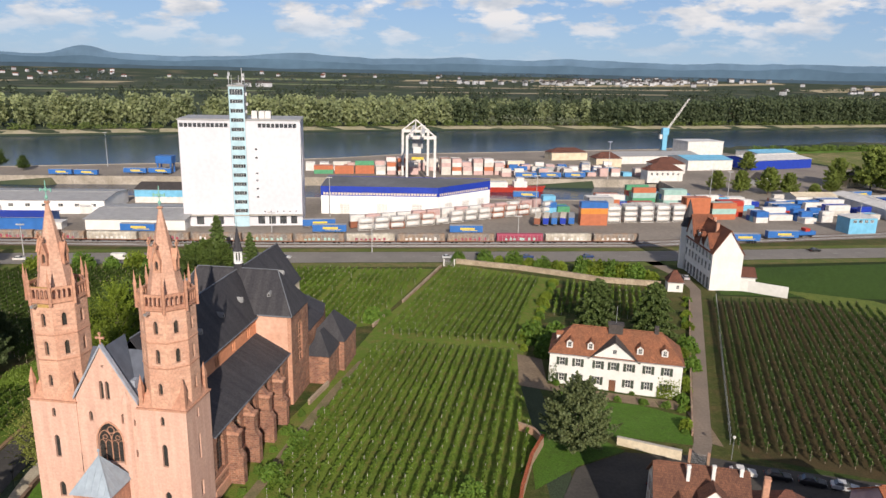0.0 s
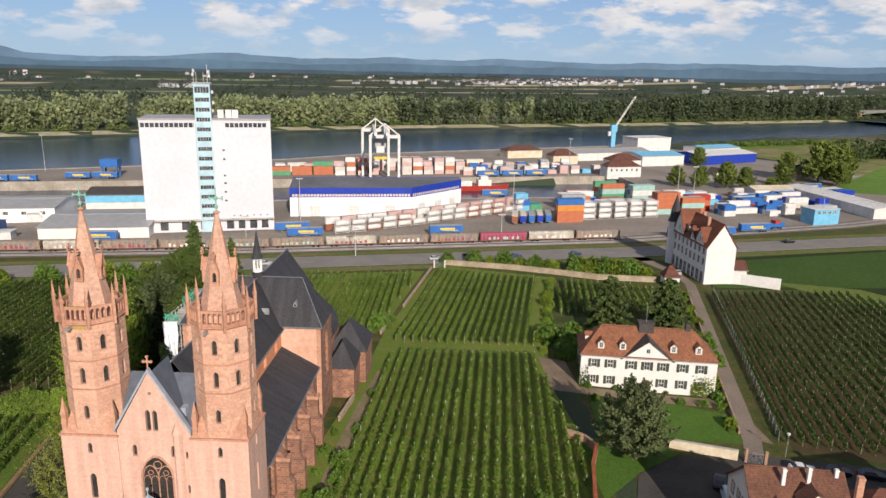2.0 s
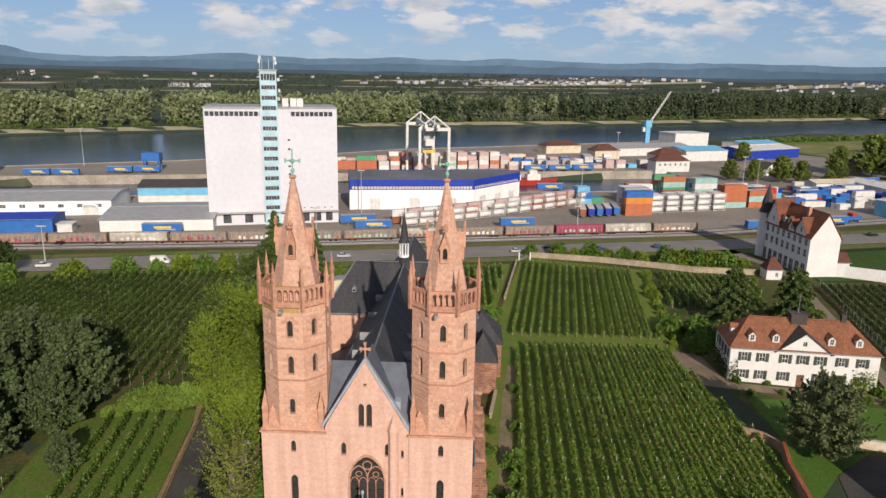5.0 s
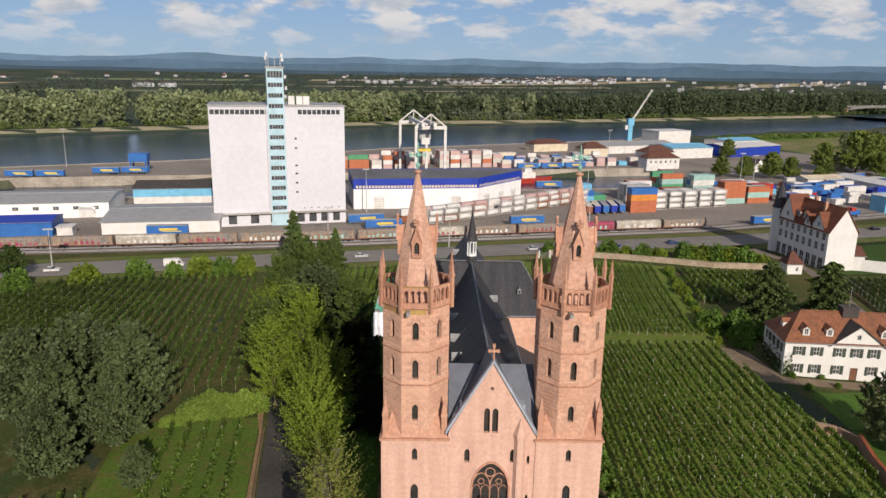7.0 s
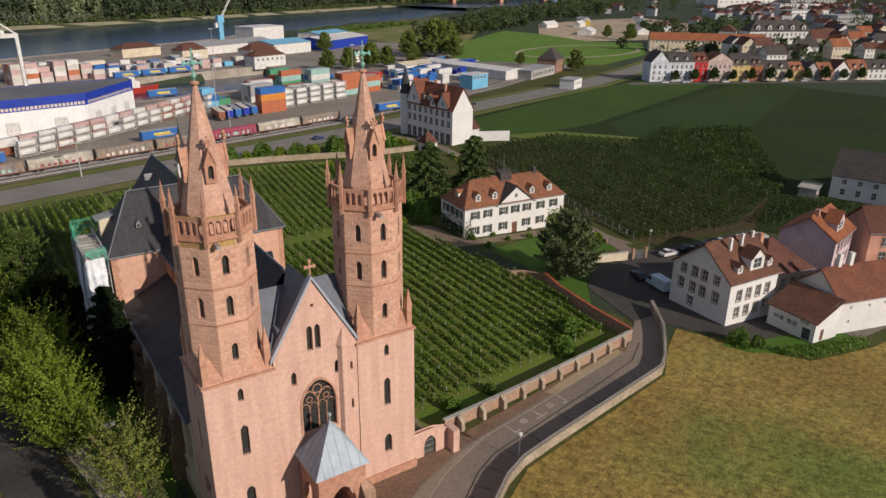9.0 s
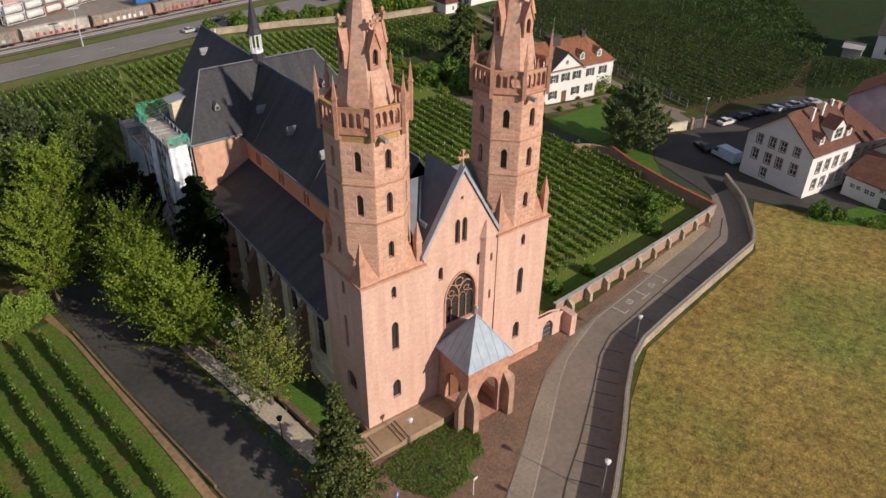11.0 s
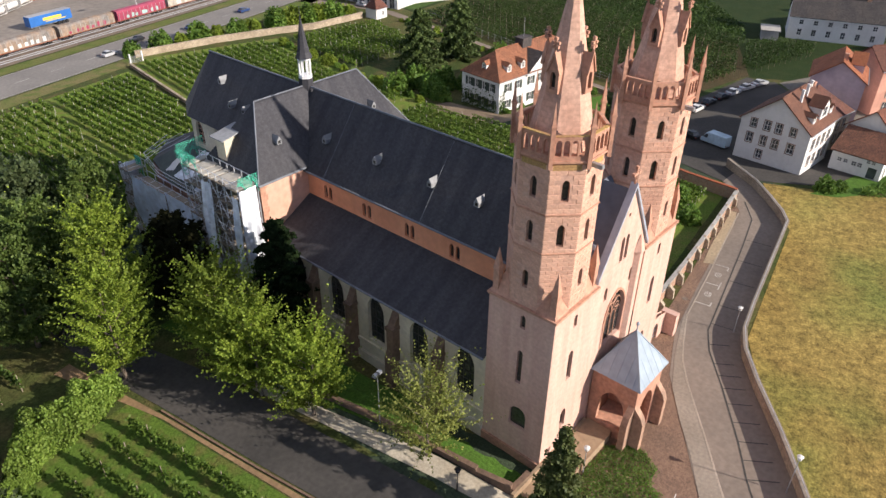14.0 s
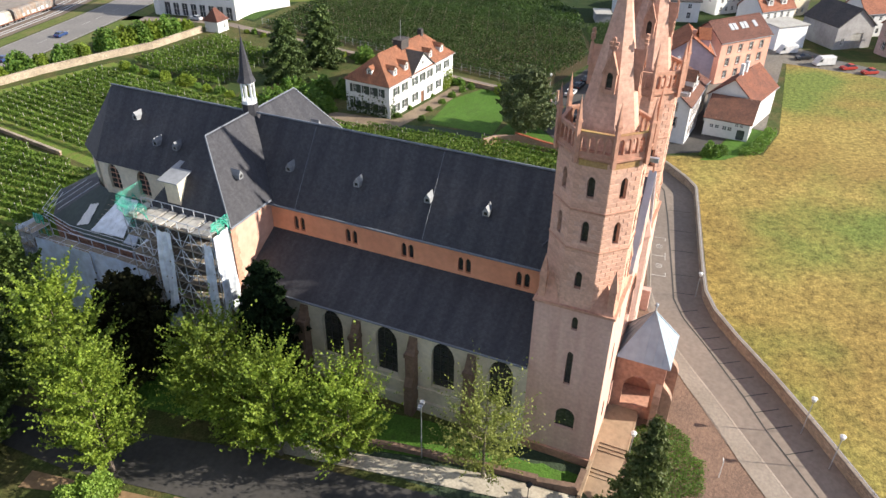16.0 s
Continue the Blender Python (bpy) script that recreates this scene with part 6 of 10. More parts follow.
for i in range(26):
    t = (i + 0.6 * math.sin(i * 5.3)) / 25
    put_bush((BUSH_C, BUSH_B)[i % 2], 49.6 + 29.0 * t + 0.6 * math.sin(i * 2.7), 120 + 81 * t, i * 61, 0.5 + 0.28 * math.sin(i * 1.9), "yellow-green shrub beside the vineyard lane", "shrub", "lane shrubs")
for i, (x, y, s) in enumerate(((2.5, 93.0, 0.9), (-14, 93.2, 0.8), (7.5, 96.5, 1.1), (-21, 94, 0.9), (-24.0, 101.5, 0.9), (-22.5, 108, 1.0), (-21.8, 112, 0.9), (-25, 104.5, 0.6), (-14, 178, 1.3), (-10.5, 183, 1.0))):
    put_bush((BUSH_A, BUSH_C)[i % 2], x, y, i * 47, s, "leafy shrub beside the vineyard wall", "shrub", "wall shrubs")


for i, (x, y, s) in enumerate([(*(CH @ Vector(p)).xy, q) for p, q in (((13.6, 4, 0), 0.6), ((14.2, 9.8, 0), 0.5), ((14.6, 16, 0), 0.7), ((14.4, 22.6, 0), 0.5), ((14.8, 29, 0), 0.8), ((15.0, 36, 0), 0.6), ((18.6, 26, 0), 0.7), ((19.0, 37, 0), 0.8), ((18.0, 14, 0), 0.55), ((19.4, 52, 0), 0.7))]):
    put_bush(BUSH_C, x, y, i * 53, s, "dark green shrub beside the south aisle", "shrub", "aisle shrubs")


def hedge(name, poly, hz, label, seed, leaf=0.3, density=26, material=HEDGE):
    """A clipped hedge over an outline."""
    rng = np.random.default_rng(seed)
    xs, ys = [p[0] for p in poly], [p[1] for p in poly]
    pts = []
    area = (max(xs) - min(xs)) * (max(ys) - min(ys))
    for x, y in zip(rng.uniform(min(xs), max(xs), int(area * density)), rng.uniform(min(ys), max(ys), int(area * density))):
        if any(a <= 0 <= b for a, b in inside_spans(poly, Vector((x, y)), Vector((1, 0)))):
            top = hz * (0.88 + 0.12 * math.sin(x * 1.3) * math.cos(y * 1.7))
            pts.append((x, y, height(x, y) + top * rng.beta(5, 1.3)))
    for a, b in zip(poly, [*poly[1:], poly[0]]):
        L = math.hypot(b[0] - a[0], b[1] - a[1])
        for t in rng.uniform(0, 1, int(L * hz * density * 0.7)):
            x, y = a[0] + (b[0] - a[0]) * t + rng.normal(0, 0.14), a[1] + (b[1] - a[1]) * t + rng.normal(0, 0.14)
            pts.append((x, y, height(x, y) + rng.uniform(0, hz)))
    ob = new(name, leaf_mesh(name, cards(np.array(pts), leaf, rng), material))
    return tagged(ob, label, "hedge")


HEDGE_MOUND = bush(23, 8.4, 4.6, 2.9, 12000, 0.2, leafy("clipped_hedge_leaves", (0.15, 0.245, 0.038), (0.23, 0.32, 0.058)))
for x, y, turn, s_ in ((-74.6, 134.6, 22, 1.12), (-79.8, 134.6, 28, 1.2), (-84.2, 131.4, 10, 0.6)):
    tagged(put_bush(HEDGE_MOUND, x, y, turn, s_, name="hedge"), "dense clipped green hedge mound beside the lane", "hedge", "clipped hedge mounds")
hedge("ground_cover", [(-48.4, 86.9), (-47.1, 84.6), (-47.2, 83.4), (-48.6, 81.7), (-50.9, 81.7), (-51.4, 80.4), (-55.6, 80.6), (-57.4, 84.4), (-57.0, 87.6), (-52, 87.6)], 0.28, "low leafy ground-cover bed before the porch", 33, leaf=0.13, density=150, material=leafy("ground_cover_leaves", (0.08, 0.16, 0.025), (0.16, 0.24, 0.045)))
hedge("hedge", [(28.5, 69.5), (31, 66.8), (43, 62.6), (44, 64.2), (32.5, 68.5), (30.3, 70.5), (28.8, 71)], 1.3, "green garden hedge round the small white house", 32)
for i, (x, y, s) in enumerate(((26.5, 76.5, 0.9), (28.4, 74.2, 0.6))):
    put_bush(BUSH_A, x, y, i * 47, s, "green garden shrub beside the white house", "shrub", "house shrubs")


# ---- houses ----
def win_grid(n, length, rows, w=1.1, margin=1.2):
    out = []
    for z0, z1 in rows:
        for i in range(n):
            u = margin + (length - 2 * margin) * (i + 0.5) / n
            out.append((u, z0, w, z1))
    return out


def house(name, x, y, rot, w, d, eave, ridge, wall, roof, label, style="gx", wins=None, doors=(), shutters="", dormers=(), chimneys=(), z=None, over=0.4, group="", category="house", surround=None, inset=None):
    """A house with walls, recessed windows, roof, dormers and chimneys. style: gx or gy (gable, ridge along that axis), hip, shed, flat."""
    base = height(x, y) if z is None else z
    ob = thing(name, pose(x, y, base, 0, 0, rot), label, category, group)
    wins = wins or {}
    sides = {"S": (side((0, 0, 0), (1, 0, 0)), w), "E": (side((w, 0, 0), (0, 1, 0)), d), "N": (side((w, d, 0), (-1, 0, 0)), w), "W": (side((0, d, 0), (0, -1, 0)), d)}
    for s, (m, L) in sides.items():
        ol = [(0, -1.0), (L, -1.0), (L, eave), (0, eave)]
        if (style == "gx" and s in "EW") or (style == "gy" and s in "SN"):
            ol.insert(3, (L / 2, ridge - 0.05))
        if style == "shed" and s == "E":
            ol[2], ol[3] = (L, ridge), (0, ridge)
        if style == "shed" and s == "S":
            ol[2] = (L, ridge)
        if style == "shed" and s == "N":
            ol[3] = (0, ridge)
        wl_ = wins.get(s, [])
        holes = [rect(*q[:4]) for q in wl_]
        dl = [q for q in doors if q[0] == s]
        holes += [rect(q[1], 0.0, q[2], q[3]) for q in dl]
        g = Geo()
        panel(g, m, ol, holes, 0.22)
        wp_ = part("wall", g, wall, ob)
        for h in holes[:len(wl_)]:
            pane(m, h, 0.22, GLASS, wp_, "window", bars=1, cross=1, bar=FRAME, bw=0.07, rim=0.08)
            if surround is not None:
                u0, u1, v0, v1 = h[0][0], h[1][0], h[0][1], h[2][1]
                g = Geo()
                t = 0.16
                g.box(u0 - t, u0, v0 - t, v1 + t, 0.0, 0.06, m).box(u1, u1 + t, v0 - t, v1 + t, 0.0, 0.06, m).box(u0, u1, v1, v1 + t, 0.0, 0.06, m).box(u0, u1, v0 - t, v0, 0.0, 0.09, m)
                part("window_surround", g, surround, wp_)
            if s in shutters:
                u0, u1, v0, v1 = h[0][0], h[1][0], h[0][1], h[2][1]
                for a, b in ((u0 - 0.62, u0 - 0.04), (u1 + 0.04, u1 + 0.62)):
                    g = Geo()
                    g.box(a, b, v0, v1, 0.02, 0.08, m)
                    for k in range(6):
                        zz = v0 + (v1 - v0) * (k + 0.5) / 6
                        g.box(a + 0.06, b - 0.06, zz - 0.05, zz + 0.05, 0.08, 0.1, m)
                    part("shutter", g, SHUTTER, wp_)
        for q in dl:
            pane(m, rect(q[1], 0.0, q[2], q[3]), 0.22, q[4] if len(q) > 4 else DOOR, wp_, "door")
    o = over
    if style in ("gx", "gy"):
        half = (d if style == "gx" else w) / 2
        sl = (ridge - eave) / half
        ze_ = eave - o * sl
        if style == "gx":
            quads = [[(-o, -o, ze_), (w + o, -o, ze_), (w + o, d / 2, ridge), (-o, d / 2, ridge)], [(w + o, d + o, ze_), (-o, d + o, ze_), (-o, d / 2, ridge), (w + o, d / 2, ridge)]]
        else:
            quads = [[(w + o, -o, ze_), (w + o, d + o, ze_), (w / 2, d + o, ridge), (w / 2, -o, ridge)], [(-o, d + o, ze_), (-o, -o, ze_), (w / 2, -o, ridge), (w / 2, d + o, ridge)]]
    elif style == "hip":
        i = inset if inset is not None else d / 2
        sl = (ridge - eave) / (d / 2)
        ze_ = eave - o * sl * 0.6
        quads = [[(-o, -o, ze_), (w + o, -o, ze_), (w - i, d / 2, ridge), (i, d / 2, ridge)], [(w + o, d + o, ze_), (-o, d + o, ze_), (i, d / 2, ridge), (w - i, d / 2, ridge)],
                 [(w + o, -o, ze_), (w + o, d + o, ze_), (w - i, d / 2, ridge)], [(-o, d + o, ze_), (-o, -o, ze_), (i, d / 2, ridge)]]
    elif style == "shed":
        sl = (ridge - eave) / w
        quads = [[(-o, d + o, eave - o * sl), (-o, -o, eave - o * sl), (w + 0.05, -o, ridge), (w + 0.05, d + o, ridge)]]
    else:
        sl = 0
        quads = [[(-o, -o, eave + 0.1), (w + o, -o, eave + 0.1), (w + o, d + o, eave + 0.1), (-o, d + o, eave + 0.1)]]
    rf = slab_roof("roof", quads, 0.2, roof, ob)
    if style in ("gx", "hip"):
        i = 0 if style == "gx" else (inset if inset is not None else d / 2)
        g = Geo()
        g.tube((i, d / 2, ridge + 0.03), (w - i, d / 2, ridge + 0.03), 0.13, n=6)
        part("ridge_tiles", g, roof, rf)
    for s, u, wd, hg in dormers:
        # gabled dormer on the long slope that faces S or N (or W/E for gy)
        turn = {"S": 0, "N": 180, "E": 90, "W": 270}[s]
        depth = 1.0
        if s == "S":
            cx, cy = u, depth
        elif s == "N":
            cx, cy = u, d - depth
        elif s == "E":
            cx, cy = w - depth, u
        else:
            cx, cy = depth, u
        zb = eave + depth * sl
        m = pose(cx, cy, zb, 0, 0, turn)
        back = 2.6
        poly = [(-wd / 2, -0.3), (wd / 2, -0.3), (wd / 2, hg), (0, hg + wd * 0.45), (-wd / 2, hg)]
        fm = m @ side((0, 0, 0), (1, 0, 0))
        g = Geo()
        hole = rect(0, 0.25, wd * 0.62, hg - 0.05)
        panel(g, fm, poly, [hole], 0.12)
        for a, b in (((wd / 2, -0.3), (wd / 2, hg)), ((-wd / 2, hg), (-wd / 2, -0.3))):
            g.face([m @ Vector((a[0], 0, a[1])), m @ Vector((a[0], back, a[1])), m @ Vector((b[0], back, b[1])), m @ Vector((b[0], 0, b[1]))])
        dm = part("dormer", g, wall, ob)
        pane(fm, hole, 0.12, GLASS, dm, "window", bars=1, cross=1, bar=FRAME, bw=0.06, rim=0.07)
        e_ = 0.2
        quads = [[m @ Vector(p) for p in ((wd / 2 + e_, -e_, hg - 0.1), (wd / 2 + e_, back, hg - 0.1), (0, back, hg + wd * 0.5), (0, -e_, hg + wd * 0.5))],
                 [m @ Vector(p) for p in ((-wd / 2 - e_, back, hg - 0.1), (-wd / 2 - e_, -e_, hg - 0.1), (0, -e_, hg + wd * 0.5), (0, back, hg + wd * 0.5))]]
        slab_roof("dormer_roof", quads, 0.1, roof if roof not in (TILE_RED,) else TILE_GREY, dm)
    for cx, cy, top, sz in chimneys:
        g = Geo()
        g.box(cx - sz / 2, cx + sz / 2, cy - sz / 2, cy + sz / 2, eave, top)
        g.box(cx - sz / 2 - 0.06, cx + sz / 2 + 0.06, cy - sz / 2 - 0.06, cy + sz / 2 + 0.06, top - 0.25, top - 0.1)
        part("chimney", g, WHITE if sz < 0.75 else SAND_TRIM, ob)
    # rain gutter
    if style in ("gx", "hip"):
        g = Geo()
        g.tube((-o, -o - 0.05, ze_), (w + o, -o - 0.05, ze_), 0.08, n=5)
        part("gutter", g, STEEL, ob)
    return ob


# villa in the vineyards
CV = [2.7, 6.0, 10.2, 13.4, 16.6, 20.5, 24.2]
vw = [(u, 4.9, 1.15, 6.7) for u in CV] + [(u, 1.3, 1.15, 3.1) for u in CV if u not in (13.4,)]
side_w = win_grid(4, 11, ((4.9, 6.7), (1.3, 3.1)), 1.05)
TILE_RUSSET = coursed("russet_roof_tiles", (0.24, 0.085, 0.045), (0.17, 0.065, 0.04), (0.1, 0.045, 0.03), w=0.25, h=0.33, gap=0.02, bump=0.8, stain=0.4)
TILE_VILLA = coursed("weathered_orange_tiles", (0.31, 0.125, 0.065), (0.23, 0.10, 0.055), (0.14, 0.06, 0.04), w=0.25, h=0.33, gap=0.02, bump=0.8, stain=0.5)
villa = house("villa", 26.9, 140.6, -14.0, 27.3, 11.0, 7.7, 12.3, WHITE, TILE_VILLA, "long white two-storey villa with hipped orange tile roof and green shutters", "hip",
              {"S": vw, "W": side_w, "E": side_w, "N": win_grid(7, 27.3, ((4.9, 6.7), (1.3, 3.1)), 1.1)}, doors=[("S", 13.4, 1.4, 2.7)], shutters="SWE",
              dormers=[("S", u, 1.3, 1.5) for u in (4.0, 8.4, 18.6, 23.6)] + [("W", 5.5, 1.3, 1.5)], z=0.1, inset=4.2, category="villa")
g = Geo()
pm = side((0, -0.12, 0), (1, 0, 0))
panel(g, pm, [(8.4, 7.4), (18.4, 7.4), (13.4, 11.2)], [rect(13.4, 8.6, 0.7, 9.5)], 0.2)
pd = part("pediment", g, WHITE, villa)
pane(pm, rect(13.4, 8.6, 0.7, 9.5), 0.2, GLASS, pd, "window", bars=1, bar=FRAME, bw=0.05)
slab_roof("pediment_roof", [[(18.8, -0.45, 7.2), (18.8, 1.0, 7.2), (13.4, 4.5, 11.4), (13.4, -0.45, 11.4)], [(8.0, 1.0, 7.2), (8.0, -0.45, 7.2), (13.4, -0.45, 11.4), (13.4, 4.5, 11.4)]], 0.18, TILE_GREY, villa)
g = Geo()
g.box(11.9, 14.9, 4.4, 6.6, 11.2, 13.4)
g.box(11.7, 15.1, 4.2, 6.8, 13.3, 13.5)
part("roof_lantern", g, TILE_GREY, villa)
g = Geo()
g.tube((13.4, 5.5, 13.4), (13.4, 5.5, 17.5), 0.05)
part("flagpole", g, STEEL, villa)
for cx in (21.9,):
    g = Geo()
    g.box(cx - 0.45, cx + 0.45, 5.1, 6.1, 11, 13.6)
    part("chimney", g, TILE_GREY, villa)
ivy_rng = np.random.default_rng(5)
for (u0, u1, z1, wall_, n) in ((22.6, 27.2, 4.6, "S", 700), (0.0, 1.6, 5.5, "S", 260), (0.2, 10.5, 5.2, "W", 900)):
    q = np.stack([ivy_rng.uniform(u0, u1, n), ivy_rng.uniform(0, 1, n) ** 1.2 * z1 * (0.7 + 0.3 * np.sin(np.arange(n))), ivy_rng.uniform(0.02, 0.3, n)], 1)
    m = side((0, 0, 0), (1, 0, 0)) if wall_ == "S" else side((0, 11, 0), (0, -1, 0))
    pts = np.array([tuple(m @ Vector(p)) for p in q])
    o = new("climbing_ivy", leaf_mesh("climbing_ivy", cards(pts, 0.3, ivy_rng), LINDEN if u0 > 20 else DARKLEAF))
    o.matrix_world = villa.matrix_world
    tagged(o, "green ivy climbing the white villa wall", "ivy")

# village below the field
TILE_UMBER = coursed("umber_roof_tiles", (0.19, 0.085, 0.052), (0.13, 0.06, 0.04), (0.08, 0.04, 0.03), w=0.25, h=0.33, gap=0.02, bump=0.8, stain=0.4)
SUR = surf("brown_window_stone", (0.30, 0.22, 0.18), fine=5)
house("house", 31.0, 81.2, -13.0, 12.0, 12.6, 8.0, 13.0, WHITE, TILE_UMBER, "white three-storey house with brown tile roof", "gx",
      {"W": [(2.4, 6.4, 1.0, 8.0), (4.9, 6.4, 1.1, 8.2), (7.0, 6.4, 1.1, 8.2), (9.6, 6.6, 1.0, 8.1), (2.2, 3.4, 1.1, 5.2), (4.8, 3.4, 1.1, 5.2), (7.0, 3.4, 1.1, 5.2), (9.8, 3.3, 1.2, 5.2), (4.6, 0.8, 1.1, 2.4)],
       "S": win_grid(4, 12, ((4.2, 6.2), (1.2, 3.0)), 1.1)}, dormers=[("S", 3.0, 1.2, 1.3), ("S", 7.2, 3.4, 2.2), ("S", 10.6, 1.2, 1.3)], chimneys=[(4.2, 4.6, 13.8, 0.45), (7.5, 5.0, 14.0, 0.45), (11.2, 5.8, 13.6, 0.45)], z=0.7, surround=SUR)
house("house", 42.4, 80.3, -18.5, 11.5, 10.5, 6.6, 11.2, CREAM, TILE_BROWN, "cream house with dark brown tile roof", "hip",
      {"S": win_grid(4, 11.5, ((3.6, 5.2), (0.9, 2.5)), 1.0), "E": win_grid(2, 10.5, ((3.6, 5.2),), 1.0)}, chimneys=[(3.0, 5.2, 12.6, 0.8)], z=0.4, surround=SUR)
LILAC = surf("lilac_plaster", (0.56, 0.44, 0.47), fine=1.5, amount=0.06, bump=0.05)
SALMON = surf("salmon_plaster", (0.66, 0.34, 0.25), fine=1.5, amount=0.06, bump=0.05)
BEIGE = surf("beige_plaster", (0.50, 0.41, 0.32), fine=1.5, amount=0.1, bump=0.05)
YELLOW = surf("ochre_plaster", (0.58, 0.43, 0.18), fine=1.5, amount=0.08, bump=0.05)
BRICKRED = surf("brick_red_plaster", (0.36, 0.13, 0.07), fine=1.5, amount=0.1)
CRIMSON = surf("crimson_plaster", (0.55, 0.03, 0.03), fine=1.5, amount=0.08, bump=0.05)
PALEBLUE = surf("pale_blue_plaster", (0.62, 0.64, 0.70), fine=1.5, amount=0.06, bump=0.05)
GREYWALL = surf("grey_plaster", (0.40, 0.38, 0.37), fine=1.5, amount=0.1, bump=0.05)
house("house", 60.6, 75.9, 4.0, 11.5, 10.2, 10.4, 14.0, LILAC, TILE_ORANGE, "lilac gabled house with orange tile roof and cream front", "gx",
      {"S": win_grid(4, 11.5, ((7.6, 9.4), (4.4, 6.2), (1.2, 3.0)), 1.0)}, dormers=[("S", 5.0, 4.2, 1.8)], chimneys=[(2.4, 4.8, 15.0, 0.8)], z=0.0, surround=SUR)
house("house", 43.2, 68.0, -24.0, 14.0, 9.6, 6.0, 10.0, WHITE, TILE_RUSSET, "long white house with red tile roof and beige gable", "gx",
      {"S": [(2.5, 4.2, 0.6, 4.8), (2.6, 1.6, 0.6, 2.2), (6.5, 4.1, 0.6, 4.7), (10, 4.2, 0.6, 4.8), (12.5, 2.0, 0.7, 2.8)]}, chimneys=[(3.5, 5.0, 12.2, 0.7), (6.0, 5.0, 12.2, 0.7)], z=0.3)
house("cottage", 36.6, 68.9, -13.0, 6.2, 8.7, 3.8, 6.6, WHITE, TILE_UMBER, "small white annex with brown lean-to tile roof", "shed",
      {"W": [(1.5, 1.6, 0.8, 2.4), (2.55, 1.6, 0.8, 2.4), (4.0, 1.5, 0.85, 2.4), (5.0, 1.5, 0.85, 2.4), (6.2, 2.6, 0.7, 3.3), (7.1, 2.6, 0.7, 3.3)]}, doors=[("W", 7.2, 1.5, 2.1, GLASS), ("S", 2.0, 0.9, 2.0)], z=0.5)
flats = house("apartment_house", 72.0, 73.5, -46.0, 17.0, 10.0, 10.2, 14.0, SALMON, TILE_BROWN, "salmon three-storey apartment house with brown roof and skylights", "gx",
      {"S": win_grid(4, 17, ((7.2, 9.0), (4.2, 6.0), (1.2, 3.0)), 1.2)}, z=0, surround=SUR)
for k in (5.0, 6.3, 8.6, 9.9, 13.0):
    g = Geo()
    sl_ = 3.8 / 5.0
    g.loft([[(k + dx, dy, 10.2 + dy * sl_ + lift) for dx, dy in ((0, 2.2), (1.05, 2.2), (1.05, 3.6), (0, 3.6))] for lift in (0.0, 0.12)])
    part("skylight", g, STEEL, flats)
house("farmhouse", 131.0, 75.5, 10.0, 13.0, 25.0, 6.6, 12.6, WHITE, TILE_GREY, "long white farmhouse with dark grey roof", "gy",
      {"W": win_grid(6, 25, ((4.2, 5.5), (1.2, 3.0)), 1.2)}, chimneys=[(5.2, 6.0, 13.8, 1.0)], z=0)
house("garage", 121.5, 101.5, 12.0, 6.5, 4.5, 2.8, 3.0, GREYWALL, CONCRETE, "low grey garage with flat roof", "flat", z=0)
house("barn", 112, 40.0, -60.0, 12.0, 14.0, 6.5, 11.0, GREYWALL, TILE_GREY, "grey gabled barn with big door", "gy", {"S": [(2.5, 1.2, 1.0, 3.0)]}, doors=[("S", 7.0, 3.6, 4.2, CONCRETE)], z=0)
house("house", 126, 58, -50.0, 13.0, 10.0, 6.0, 11.0, WHITE, TILE_RED, "white house with red dormered roof", "gx", {"S": win_grid(4, 13, ((3.4, 5.0), (0.9, 2.4)), 1.0)}, dormers=[("S", 3.5, 2.0, 1.6), ("S", 9.0, 2.0, 1.6)], z=0)
house("workshop", 106, 56.0, -55.0, 10.0, 8.0, 6.5, 6.8, WHITE_METAL, CONCRETE, "white flat-roofed village workshop building", "flat", z=0)
house("house", 104, 24.5, -60, 12, 10, 8.5, 13, surf("rose_plaster", (0.6, 0.42, 0.38), fine=2), TILE_RED, "rose-coloured town house with grey window frames", "gx", {"S": win_grid(3, 12, ((5.4, 7.2), (1.6, 3.6)), 1.6), "W": win_grid(3, 10, ((5.4, 7.2), (1.6, 3.6)), 1.2)}, z=0, surround=SUR)
for x, y, r, w, d, e, t, wm, rm, lb in ((142, 70, -50, 12, 10, 6, 10.5, WHITE, TILE_RED, "white house with red roof"), (140, 92, -50, 10, 12, 4, 7, WHITE, TILE_GREY, "white low house with grey roof"), (128, 30, -60, 14, 10, 7, 12, WHITE, TILE_RED, "white house with steep red roof"), (145, 50, -50, 12, 9, 7, 11.5, CREAM, TILE_BROWN, "cream house with brown roof"), (160, 84, -50, 14, 10, 6, 10, WHITE, TILE_BROWN, "white house with brown roof"), (120, 12, -60, 14, 10, 7, 12, GREYWALL, TILE_GREY, "grey house with dark roof"), (150, 24, -60, 14, 10, 7, 12, WHITE, TILE_ORANGE, "white house with orange roof"), (170, 60, -50, 14, 10, 7, 12, CREAM, TILE_RED, "cream house with red roof")):
    house("house", x, y, r, w, d, e, t, wm, rm, lb, "gx", {"S": win_grid(4, w, ((e - 2.4, e - 0.9), (0.9, 2.4)), 1.0), "W": win_grid(2, d, ((e - 2.4, e - 0.9),), 1.0)}, z=0, group="village houses")

